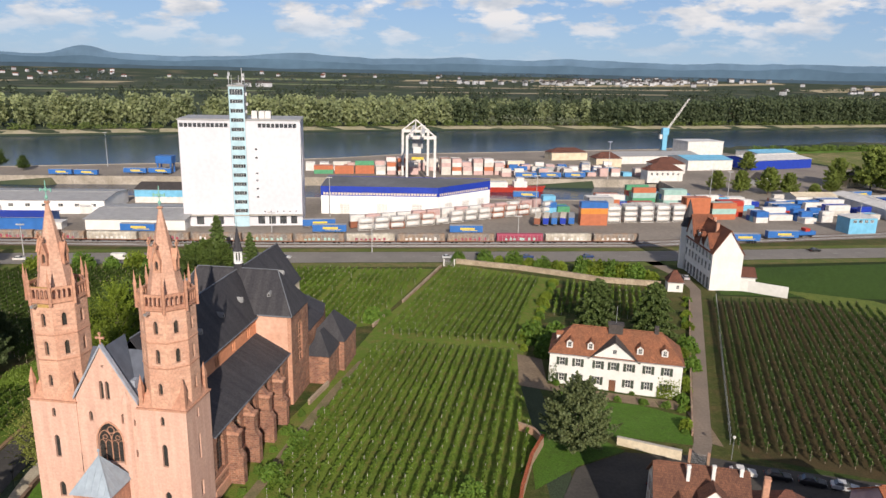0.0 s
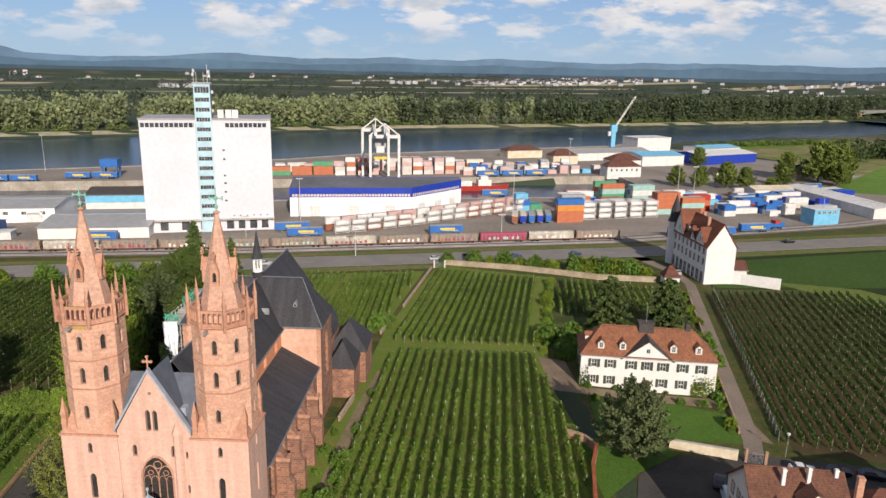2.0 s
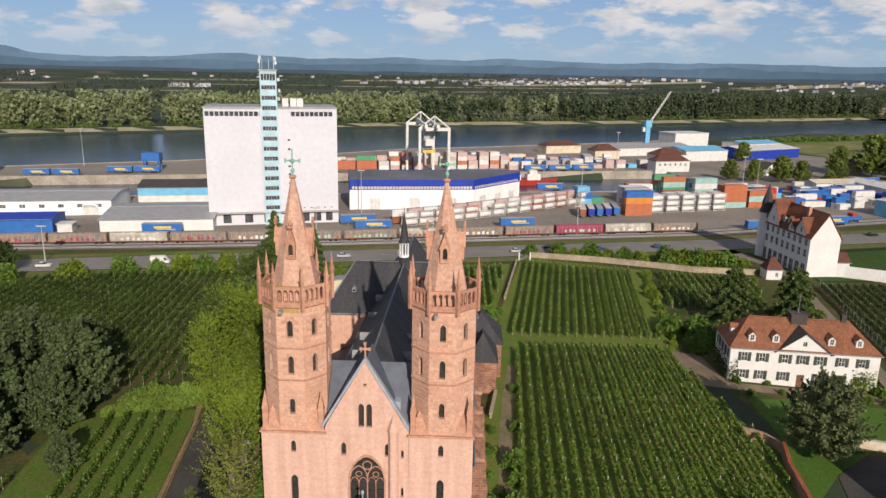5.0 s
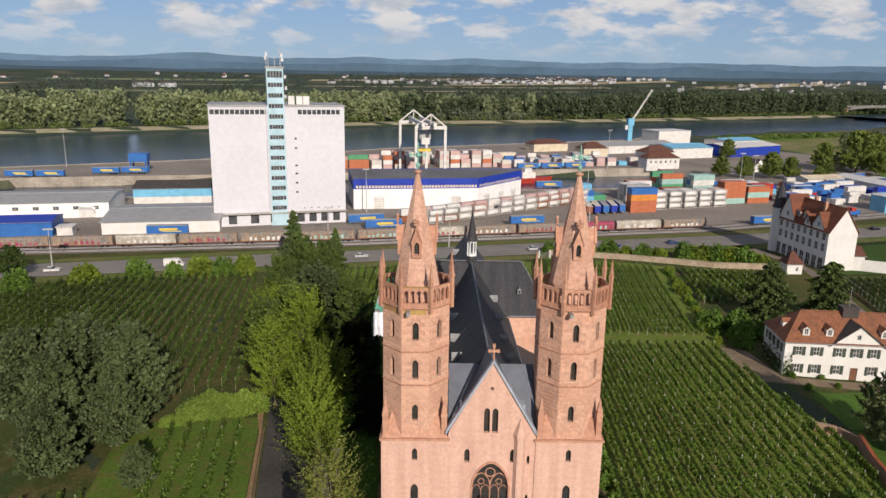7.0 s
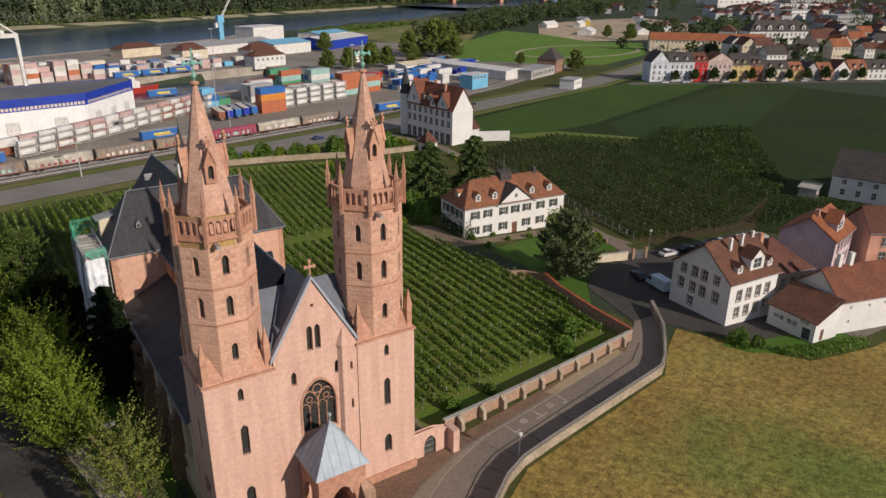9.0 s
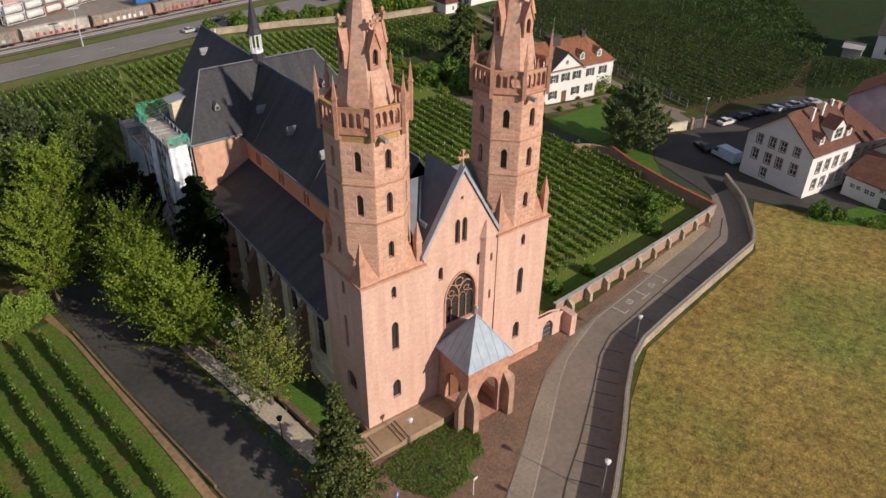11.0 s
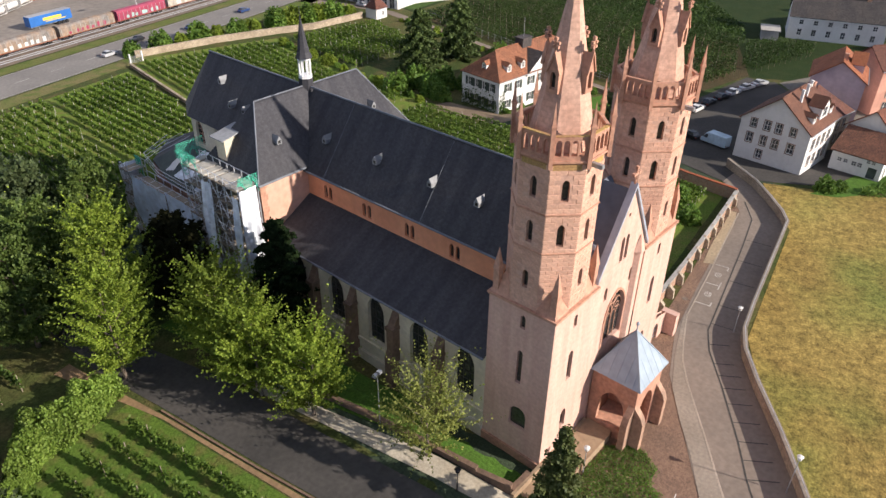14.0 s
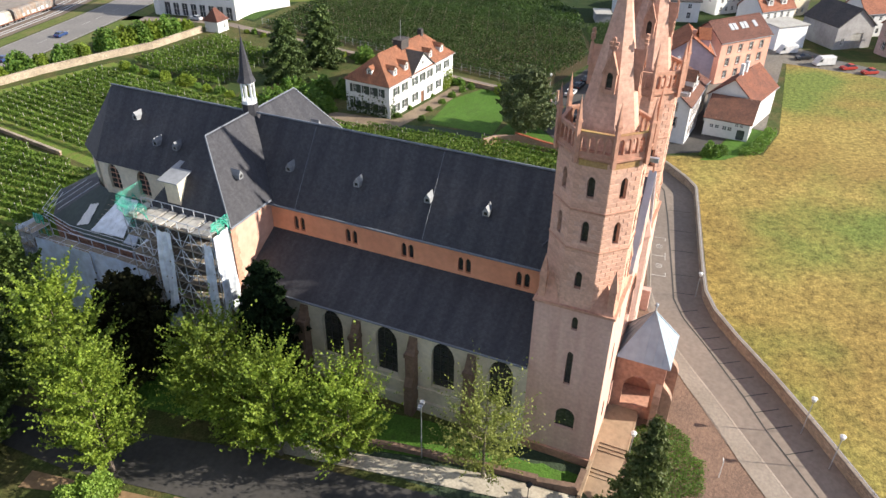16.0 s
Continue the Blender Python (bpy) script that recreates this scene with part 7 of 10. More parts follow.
# large white house at the road
WHX, WHY, WHR = 89.6, 211.5, -1.5
ridge_house = house("office_house", WHX, WHY, WHR, 9.6, 26.0, 12.4, 19.6, WHITE, TILE_RUSSET, "large white turreted house with brown mansard roof and arcaded ground floor", "gy",
      {"W": win_grid(8, 26, ((9.3, 11.5), (5.8, 8.3)), 1.55, 0.6) + [(2.0 + 3.1 * i, 0.0, 2.1, 3.8) for i in range(8)], "N": win_grid(3, 9.6, ((9.4, 11.4), (6.0, 8.2)), 1.2)},
      dormers=[("W", 13.5, 1.6, 1.6), ("W", 17, 1.6, 1.6)], chimneys=[(3.6, 8.0, 20.2, 0.9), (5.2, 15.0, 20.6, 0.9), (6.0, 3.2, 18.8, 0.9)], z=0, category="house")
g = Geo()
g.prism(ngon(0.6, 26.8, 1.9, 8), -0.5, 15.2)
tw = part("turret", g, WHITE, ridge_house)
g = Geo()
g.loft([[(*p, z_) for p in ngon(0.6, 26.8, r_, 8)] for z_, r_ in ((15.0, 2.3), (16.6, 1.7), (18.8, 1.5), (24.6, 0.05))])
part("turret_roof", g, SLATE, tw, "grey slate spire roof")


def cross_gable(x0, x1, ym, w, zb, ze, zr, rm):
    """A gabled wing across the main roof: white gable wall and two tiled slopes."""
    g = Geo()
    panel(g, side((x0, ym + w / 2, 0), (0, -1, 0)), [(0, zb), (w, zb), (w, ze), (w / 2, zr - 0.15), (0, ze)], [rect(w / 2, ze - 0.6, 1.0, ze + 0.9)], 0.2)
    gw = part("gable_wall", g, WHITE, ridge_house)
    pane(side((x0, ym + w / 2, 0), (0, -1, 0)), rect(w / 2, ze - 0.6, 1.0, ze + 0.9), 0.2, GLASS, gw, "window", bars=1, bar=FRAME, bw=0.08)
    g = Geo()
    for s in (-1, 1):
        a, b = ym + s * (w / 2 + 0.35), ym
        q = [(x0 - 0.4, a, ze - 0.35), (x1, a, ze - 0.35), (x1, b, zr), (x0 - 0.4, b, zr)]
        lo = [(x, y, z - 0.2) for x, y, z in q]
        g.loft([lo if s > 0 else lo[::-1], q if s > 0 else q[::-1]])
    part("gable_roof", g, rm, ridge_house)


cross_gable(-0.1, 5.5, 5.2, 5.4, 11.5, 13.6, 17.6, TILE_RUSSET)
cross_gable(-0.1, 5.0, 10.4, 3.2, 11.5, 13.4, 16.0, TILE_RUSSET)
cross_gable(-0.1, 6.5, 21.0, 7.0, 11.5, 14.0, 20.6, TILE_RUSSET)
m0 = pose(WHX, WHY, 0, 0, 0, WHR)
def free_wall(name, pts, high, thick, material, label, category="wall", cap=None, z=None, posts=0, kind=""):
    """A wall of boxes along a line, following the ground."""
    ob = new(name)
    tagged(ob, label, category, kind=kind)
    for a, b in zip(pts, pts[1:]):
        a, b = Vector(a), Vector(b)
        L = (b - a).length
        n = max(1, int(L / 6))
        g = Geo()
        gc = Geo()
        for i in range(n):
            p, q = a.lerp(b, i / n), a.lerp(b, (i + 1) / n)
            hz = min(height(*p), height(*q)) if z is None else z
            hm = max(height(*p), height(*q)) if z is None else z
            m = side((p.x, p.y, 0), (q - p).to_3d())
            g.box(-0.02 * (i > 0), (q - p).length, hz - 0.6, hm + high, -thick / 2, thick / 2, m)
            gc.box(-0.02, (q - p).length + 0.02, hm + high, hm + high + 0.14, -thick / 2 - 0.09, thick / 2 + 0.09, m)
        part("wall_length", g, material, ob)
        if cap is not None:
            part("coping", gc, cap, ob)
    return ob
free_wall("garden_wall", [tuple((m0 @ Vector(p)).xy) for p in ((9.6, 0.2, 0), (12, -0.6, 0))] + [(111.2, 204.3)], 3.6, 0.35, WHITE, "tall white garden wall beside the office house", z=0.0)
house("annex", 100.2, 214.5, -10, 5.0, 7.0, 4.0, 6.2, WHITE, TILE_BROWN, "small white annex with red-brown roof", "gx", z=0)
hut = house("wine_hut", 75.8, 209.6, -8, 4.6, 4.6, 3.4, 6.4, WHITE, TILE_BROWN, "little white vineyard hut with mossy brown hipped roof", "hip", {"S": [(3.0, 0.9, 0.9, 2.2)]}, z=0, inset=1.7, category="hut")

# terrace along the street beyond the crops
a0, a1 = Vector((283, 255)), Vector((388, 183))
rdir = (a1 - a0).normalized()
rrot = math.degrees(math.atan2(rdir.y, rdir.x))
k = 0.0
for w, e, t, wm, rm, lb, gab in ((11, 11, 17, PALEBLUE, TILE_GREY, "pale blue corner town house with gables", 1), (15, 11, 15.5, PALEBLUE, TILE_GREY, "pale blue and white four-storey town house", 0), (8, 11, 15.5, CRIMSON, TILE_BROWN, "crimson and white town house", 0), (15, 11.5, 16, surf("pink_beige_plaster", (0.58, 0.44, 0.40), fine=2), TILE_BROWN, "pink-beige town house with curved gable", 1), (11, 9, 13.5, YELLOW, TILE_GREY, "ochre town house with dark roof", 0), (8, 9, 13.5, BRICKRED, TILE_GREY, "brick-red town house with dark roof", 0), (17, 6.5, 11, CREAM, TILE_GREY, "long cream low town house", 0), (9, 5.5, 10, YELLOW, TILE_RED, "small yellow house with red roof", 0), (10, 5.5, 10, GREYWALL, TILE_GREY, "grey terraced house with gable", 1), (9, 5, 9.5, SALMON, TILE_RED, "pink house with red roof", 0), (10, 6, 11, WHITE, TILE_BROWN, "white gabled terrace house", 1), (12, 6, 11, CREAM, TILE_RED, "cream terrace house with red roof", 0), (14, 6, 11, WHITE, TILE_GREY, "white terrace house with dark roof", 0)):
    p = a0 + rdir * k
    rows_ = [(1.0 + 3.1 * i, 2.9 + 3.1 * i) for i in range(int(e // 3))]
    n = max(2, int(w / 2.9))
    house("town_house", p.x, p.y, rrot, w - 0.05, 11, e, t, wm, rm, lb, "gy" if gab else "gx", {"S": win_grid(n, w, rows_, 1.2, 0.5)}, dormers=[] if gab else [("S", w * 0.3, 1.4, 1.4), ("S", w * 0.7, 1.4, 1.4)], z=0, over=0.2, group="street terrace")
    k += w


# ---- harbour ----
def paint(name, c, rough=0.45):
    return surf(name, c, [v * 0.82 for v in c], rough=rough, big=0.4, fine=2.5, amount=0.1, bump=0.05)


P_BLUE, P_RED, P_WHITE = paint("blue_paint", (0.03, 0.14, 0.42)), paint("red_paint", (0.42, 0.045, 0.03)), paint("white_paint", (0.66, 0.645, 0.625))
P_ORANGE, P_GREEN, P_TEAL = paint("orange_paint", (0.62, 0.24, 0.05)), paint("green_paint", (0.08, 0.30, 0.16)), paint("teal_paint", (0.32, 0.50, 0.46))
P_BROWN, P_GREY, P_CREAM = paint("brown_paint", (0.26, 0.10, 0.06)), paint("grey_paint", (0.34, 0.34, 0.34)), paint("cream_paint", (0.66, 0.58, 0.46))
P_SKY, P_YELLOW, P_MAROON = paint("sky_blue_paint", (0.16, 0.45, 0.66)), paint("yellow_paint", (0.70, 0.52, 0.08)), paint("maroon_paint", (0.30, 0.05, 0.09))
P_PINK, P_DIRTY = paint("faded_pink_paint", (0.52, 0.36, 0.34)), paint("dirty_white_paint", (0.56, 0.53, 0.49))
P_RUST = paint("rusty_red_paint", (0.46, 0.15, 0.075))
P_DEEP = paint("deep_blue_cladding", (0.015, 0.045, 0.36))

# grain silo
SILO_WHITE = surf("white_silo_render", (0.585, 0.585, 0.63), (0.545, 0.545, 0.59), big=0.05, fine=0.6, amount=0.05, bump=0.05)
silo = thing("grain_silo", pose(-101.3, 290.6, 0, 0, 0, 7.0), "huge white windowless grain silo with a pale blue stair tower", "silo")
SW, SD, SH = 48.6, 24.0, 44.0
holes_top = [rect(1.2 + 1.75 * i, 41.2, 1.45, 42.9) for i in range(13)] + [rect(32.2 + 1.75 * i, 41.2, 1.45, 42.9) for i in range(9)]
holes_low = [rect(6.5, 0.8, 3.0, 4.2), rect(14.5, 0.8, 3.0, 4.2), rect(21.5, 0.8, 2.6, 4.2), rect(31.5, 0.8, 2.8, 4.2), rect(36.0, 0.8, 2.8, 4.2), rect(40.5, 0.8, 2.8, 4.2), rect(45.0, 0.8, 2.6, 4.2)]
holes_mid = [rect(30.4, z_, 0.9, z_ + 0.7) for z_ in (12, 15.5, 19, 22, 28.5, 32)] + [rect(33 + 2.6 * i, 5.9, 0.5, 6.4) for i in range(6)]
wall_part("wall", side((0, 0, 0), (1, 0, 0)), [(0, 0), (SW, 0), (SW, SH), (0, SH)], holes_top + holes_low + holes_mid, SILO_WHITE, silo, depth=0.3, glass=GLASS)
g = Geo()
panel(g, side((SW, 0, 0), (0, 1, 0)), [(0, 0), (SD, 0), (SD, SH), (0, SH)], [rect(1.4 + 1.75 * i, 41.2, 1.45, 42.9) for i in range(12)] + [rect(7, 18, 9, 34)], 0.25)
panel(g, side((SW, SD, 0), (-1, 0, 0)), [(0, 0), (SW, 0), (SW, SH), (0, SH)])
panel(g, side((0, SD, 0), (0, -1, 0)), [(0, 0), (SD, 0), (SD, SH), (0, SH)])
sw = part("side_wall", g, SILO_WHITE, silo)
for i in range(12):
    pane(side((SW, 0, 0), (0, 1, 0)), rect(1.4 + 1.75 * i, 41.2, 1.45, 42.9), 0.25, GLASS, sw, "window")
pane(side((SW, 0, 0), (0, 1, 0)), rect(7, 18, 9, 34), 0.25, P_GREY, sw, "mural")
g = Geo()
g.box(-0.3, SW + 0.3, -0.3, SD + 0.3, SH, SH + 0.6)
part("roof", g, P_GREY, silo)
g = Geo()
g.box(-0.2, SW + 0.2, -1.6, -0.02, 4.6, 5.0)
part("canopy", g, CONCRETE, silo)
tm = side((20.6, -1.2, 0), (1, 0, 0))
th = []
for i in range(13):
    th.append(rect(3.0, 6.0 + 3.75 * i, 5.0, 7.5 + 3.75 * i))
g = Geo()
panel(g, tm, [(0, 0), (6.0, 0), (6.0, 57.6), (0, 57.6)], th + [rect(3.0, 54.3, 5.2, 56.6)], 0.25)
stair = part("stair_tower", g, paint("pale_blue_panels", (0.42, 0.60, 0.68)), silo, "pale blue glazed stair tower")
for h in th + [rect(3.0, 54.3, 5.2, 56.6)]:
    pane(tm, h, 0.25, GLASS, stair, "window", bars=4, bar=FRAME, bw=0.1)
g = Geo()
g.box(20.6, 26.6, -0.9, 6.5, 43.0, 57.6)
g.box(20.2, 27.0, -1.5, 6.9, 57.6, 58.2)
part("tower_body", g, P_GREY, silo)
g = Geo()
g.box(20.0, 20.55, -1.3, 0, 5, SH)
part("tower_fin", g, SILO_WHITE, silo)
g = Geo()
for x_, y_, h_, r_ in ((20.8, 0, 5.5, 0.12), (21.6, 2, 4.0, 0.1), (25.8, 1, 6.8, 0.14), (26.4, 4, 5, 0.1), (24, 5, 4, 0.1)):
    g.tube((x_, y_, 58), (x_, y_, 58 + h_), r_)
for x_, z_ in ((20.6, 60.5), (20.9, 61.8), (26.5, 60), (26.3, 61.5), (27.3, 54), (27.5, 50), (27.2, 47)):
    g.box(x_ - 0.4, x_ + 0.4, 0, 0.4, z_, z_ + 1.2)
part("antenna", g, STEEL, silo)
g = Geo()
for x_ in (28.5, 31.5, 34.0):
    g.box(x_, x_ + 2.3, 5, 9, SH + 0.6, SH + 3.6)
part("roof_plant", g, P_WHITE, silo)

# blue and white warehouse
def warehouse(name, pts, high, band, wallm, bandm, roofm, label, windows=True):
    ob = thing(name, Matrix.Identity(4), label, "warehouse")
    n = len(pts)
    for i in range(n):
        a, b = Vector(pts[i]), Vector(pts[(i + 1) % n])
        L = (b - a).length
        m = side((a.x, a.y, 0), (b - a).to_3d())
        g = Geo()
        doors = [rect(L * f, 0.0, 4.6, 5.0) for f in (0.2, 0.52, 0.82)] if L > 30 else []
        panel(g, m, [(0, 0), (L, 0), (L, high - band), (0, high - band)], doors, 0.3)
        wp_ = part("wall", g, wallm, ob)
        for h in doors:
            pane(m, h, 0.3, P_WHITE, wp_, "roller_door", cross=4, bar=P_GREY, bw=0.08)
        g = Geo()
        k = 0.6
        while k < L - 0.3:
            g.box(k, k + 0.12, 0, high - band, 0.0, 0.1, m)
            k += 1.6
        tagged(part("wall_ribs", g, wallm, wp_), kind="stuff")
        hl = []
        if windows:
            u = 1.0
            while u < L - 1.6:
                hl.append(rect(u + 0.55, high - band + 0.35, 1.0, high - band + 1.5))
                u += 1.35
        g = Geo()
        panel(g, m @ pose(0, 0, 0.08), [(-0.05, high - band), (L + 0.05, high - band), (L + 0.05, high), (-0.05, high)], hl, 0.2)
        bp_ = part("band", g, bandm, ob)
        if hl:
            g = Geo()
            for h in hl:
                g.face([m @ Vector((*p, -0.08)) for p in h])
            tagged(part("band_glazing", g, P_CREAM, bp_), kind="stuff")
    g = Geo()
    g.face([(*p, high - 0.15) for p in pts])
    part("roof", g, roofm, ob)
    return ob


warehouse("warehouse", [(-49.0, 322.6), (5.0, 323.2), (31.2, 348.0), (31.6, 355), (-50.0, 355)], 13.0, 4.4, WHITE_METAL, P_DEEP, surf("dark_flat_roof", (0.15, 0.155, 0.17), (0.11, 0.115, 0.125), big=0.05, fine=0.5, amount=0.15, bump=0), "long white warehouse with a deep blue band below its flat roof")
house("shed", -138.0, 281.3, 2.5, 39.5, 33, 4.6, 6.2, WHITE, P_GREY, "long white shed with weathered flat roof", "gx", z=0, over=0.6, category="shed")
house("shed", -210.0, 309.0, 3.5, 66, 30, 6.2, 7.6, WHITE_METAL, P_GREY, "grey-roofed white shed with loading doors", "gx", {"S": win_grid(9, 66, ((3.2, 4.6),), 2.2)}, doors=[("S", 58, 6, 4.2, P_WHITE), ("S", 20, 4, 4, P_GREY)], z=0, category="shed")
house("shed", -178.0, 278.4, 3.5, 24.5, 14, 5.2, 6.4, P_BLUE, P_DEEP, "bright blue corrugated shed", "gx", z=0, category="shed")
bs = house("shed", -142, 341, 3, 42, 22, 6.6, 8.6, P_WHITE, TILE_GREY, "white shed with a sky-blue band below its dark roof", "gx", z=0, category="shed")
part("blue_band", Geo().box(0.0, 42, -0.12, -0.01, 3.0, 6.3), P_SKY, bs)
house("kiosk", -152.5, 281, 3, 5, 5, 3, 3.4, P_WHITE, P_WHITE, "small white portable office", "flat", z=0, category="cabin")

# gantry crane
crane = thing("gantry_crane", pose(-8.0, 428, 0, 0, 0, 0), "white gantry crane with two portal frames and a cab", "crane")
for y_, dx in ((-22, 4.0), (22, 0.0)):
    for x_ in (-8.0, 8.0):
        g = Geo()
        g.box(x_ + dx - 0.7, x_ + dx + 0.7, y_ - 0.7, y_ + 0.7, 0, 29)
        part("leg", g, P_WHITE, crane)
    g = Geo()
    g.box(-8.7 + dx, 8.7 + dx, y_ - 0.8, y_ + 0.8, 27.4, 29.2)
    part("cross_beam", g, P_WHITE, crane)
    for s in (-1, 1):
        g = Geo()
        g.tube((s * 8 + dx, y_, 29), (dx, y_, 35.4), 0.45)
        part("brace", g, P_WHITE, crane)
    g = Geo()
    g.tube((dx, y_, 29), (dx, y_, 35.4), 0.3)
    part("king_post", g, P_WHITE, crane)
for x_ in (-3.2, 3.2):
    g = Geo()
    g.box(x_ - 0.8 + 2, x_ + 0.8 + 2, -30, 32, 29.2, 31.2)
    part("girder", g, P_WHITE, crane)
g = Geo()
g.box(-1.2, 5.0, -16, -8, 21.5, 28.5)
part("trolley", g, P_GREY, crane)
g = Geo()
g.box(-0.5, 4.0, -19, -15.5, 19, 22.5)
part("cab", g, P_WHITE, crane)
g = Geo()
g.box(-1.5, 5.5, -13, -11, 14.5, 16)
part("spreader", g, P_YELLOW, crane)
for x_ in (-7.4, 8.6):
    g = Geo()
    for k in range(9):
        g.box(x_ - 1.6, x_ - 0.4, 21, 23, 2 + 3 * k, 2.25 + 3 * k)
    part("ladder", g, P_WHITE, crane)


# containers
def container_mesh(length, material):
    """A steel box whose long sides are corrugated between solid corner posts."""
    n = 14 if length > 8 else 7
    near, far = [(0, 0), (0.16, 0)], [(length, 2.44), (length - 0.16, 2.44)]
    w = (length - 0.5) / n
    for i in range(n):
        x = 0.25 + w * i
        near += [(x, 0.05), (x + w * 0.45, 0.05), (x + w * 0.5, 0.0), (x + w * 0.95, 0.0)]
        far += [(length - x, 2.39), (length - x - w * 0.45, 2.39), (length - x - w * 0.5, 2.44), (length - x - w * 0.95, 2.44)]
    near += [(length - 0.16, 0), (length, 0)]
    far += [(0.16, 2.44), (0, 2.44)]
    return to_mesh("container", Geo().prism(near + far, 0.0, 2.58), material)


CM = {}
REST = []
def container(x, y, z, rot, material, long_=True, group="stacked containers"):
    if group == "quay containers":
        REST.append((x, y, z, rot, material, long_))
        return None
    key = (material.name, long_)
    if key not in CM:
        CM[key] = container_mesh(12.19 if long_ else 6.06, material)
    ob = new("container", CM[key])
    ob.matrix_world = pose(x, y, z, 0, 0, rot)
    colour = material.name.replace("_paint", "").replace("_", " ")
    return tagged(ob, f"{colour} steel shipping container in a stack", "container", group)


TANKS = {}
def tank_container(x, y, z, rot, frame_mat, group):
    """A white pressure tank lying in an open steel frame."""
    if frame_mat.name in TANKS:
        return copy_thing(TANKS[frame_mat.name], pose(x, y, z, 0, 0, rot))
    ob = thing("tank_container", pose(x, y, z, 0, 0, rot), "white tank container in a steel frame, stacked in a row", "tank container", group)
    g = Geo()
    g.loft([[(x_, 1.22 + r_ * math.cos(a_), 1.32 + r_ * math.sin(a_)) for a_ in np.linspace(0, math.tau, 15)[:-1]] for x_, r_ in ((0.12, 0.5), (0.3, 0.95), (0.6, 1.15), (5.46, 1.15), (5.76, 0.95), (5.94, 0.5))])
    part("tank", g, P_WHITE, ob, smooth=True)
    for x_ in (0.0, 5.9):
        g = Geo()
        for y_ in (0.0, 2.28):
            g.box(x_, x_ + 0.16, y_, y_ + 0.16, 0, 2.58)
        for z_ in (0.0, 2.42):
            g.box(x_, x_ + 0.16, 0.16, 2.28, z_, z_ + 0.16)
        part("end_frame", g, frame_mat, ob)
    for y_, z_ in ((0, 0), (2.3, 0), (0, 2.44), (2.3, 2.44)):
        g = Geo()
        g.box(0.16, 5.9, y_, y_ + 0.14, z_, z_ + 0.14)
        part("rail", g, frame_mat, ob)
    g = Geo()
    g.box(1.2, 4.9, 0.95, 1.5, 2.46, 2.54)
    part("walkway", g, P_GREY, ob)
    TANKS[frame_mat.name] = ob
    return ob


crng = random.Random(4)
def stack(x, y, rot, cols, high, mats, long_=True, step=2.9, along=False, group="stacked containers"):
    for i in range(cols):
        for k in range(high - (crng.random() < 0.3 and high > 1)):
            s = i * (step if not along else (12.6 if long_ else 6.4))
            d = Vector((math.cos(radians(rot)), math.sin(radians(rot)))) if along else Vector((-math.sin(radians(rot)), math.cos(radians(rot))))
            container(x + d.x * s, y + d.y * s, 2.6 * k + 0.05, rot, crng.choice(mats), long_, group)


# the coloured block beside the yard road
for k, m_ in enumerate((P_RUST, P_RUST, P_ORANGE, P_BLUE)):
    container(68.4, 306.0, 2.6 * k + 0.05, 4, m_)
    container(68.6, 308.6, 2.6 * k + 0.05, 4, (P_RUST, P_RUST, P_RED, P_BLUE)[k])
TF = [P_DIRTY, P_WHITE, P_WHITE, P_RUST, P_GREY, P_WHITE]
WS = [P_WHITE, P_WHITE, P_DIRTY, P_PINK, P_WHITE]
for i in range(5):
    for k in range(3):
        for j in range(3):
            tank_container(82.2 + 7.9 * i, 312.2 + 1.25 * i + 2.6 * j, 2.6 * k + 0.05, 5, crng.choice(TF), "white container row")
stack(56.5, 333, 5, 3, 3, [P_BLUE, P_SKY], False)
stack(63.5, 336, 5, 3, 2, [P_BLUE, P_GREEN, P_TEAL], False)
stack(78, 333, 5, 3, 3, [P_WHITE, P_WHITE, P_GREY], True)
stack(84, 344, 5, 2, 3, [P_WHITE, P_RUST], True)
stack(100, 334, 8, 3, 2, [P_RED, P_BLUE, P_GREY], True)
stack(104, 350, 8, 4, 4, [P_RUST, P_RED, P_GREEN, P_TEAL, P_BLUE], True)
stack(118, 345, 8, 3, 4, [P_BLUE, P_WHITE, P_TEAL, P_RED], True)
stack(121.5, 323, 8, 3, 4, [P_RUST, P_RUST, P_TEAL], True)
stack(134.5, 324, 8, 3, 3, [P_TEAL, P_GREY, P_RUST], True)
stack(141, 331, 8, 2, 3, [P_RED, P_RED, P_RUST], True)
stack(153, 318, 8, 3, 2, [P_WHITE, P_BLUE, P_SKY], False)
stack(162, 324, 8, 3, 2, [P_BLUE, P_WHITE], True)
stack(176, 318, 10, 4, 2, [P_WHITE, P_WHITE, P_BLUE], False)
stack(186, 322, 10, 4, 2, [P_BLUE, P_SKY, P_WHITE], False)
stack(172, 336, 10, 4, 2, [P_WHITE, P_BLUE, P_RED], True)
stack(190, 345, 10, 4, 2, [P_BLUE, P_WHITE, P_DEEP], True)
stack(205, 352, 10, 4, 2, [P_WHITE, P_BLUE], True)
stack(226, 352, 10, 4, 2, [P_WHITE, P_BLUE, P_SKY], True)
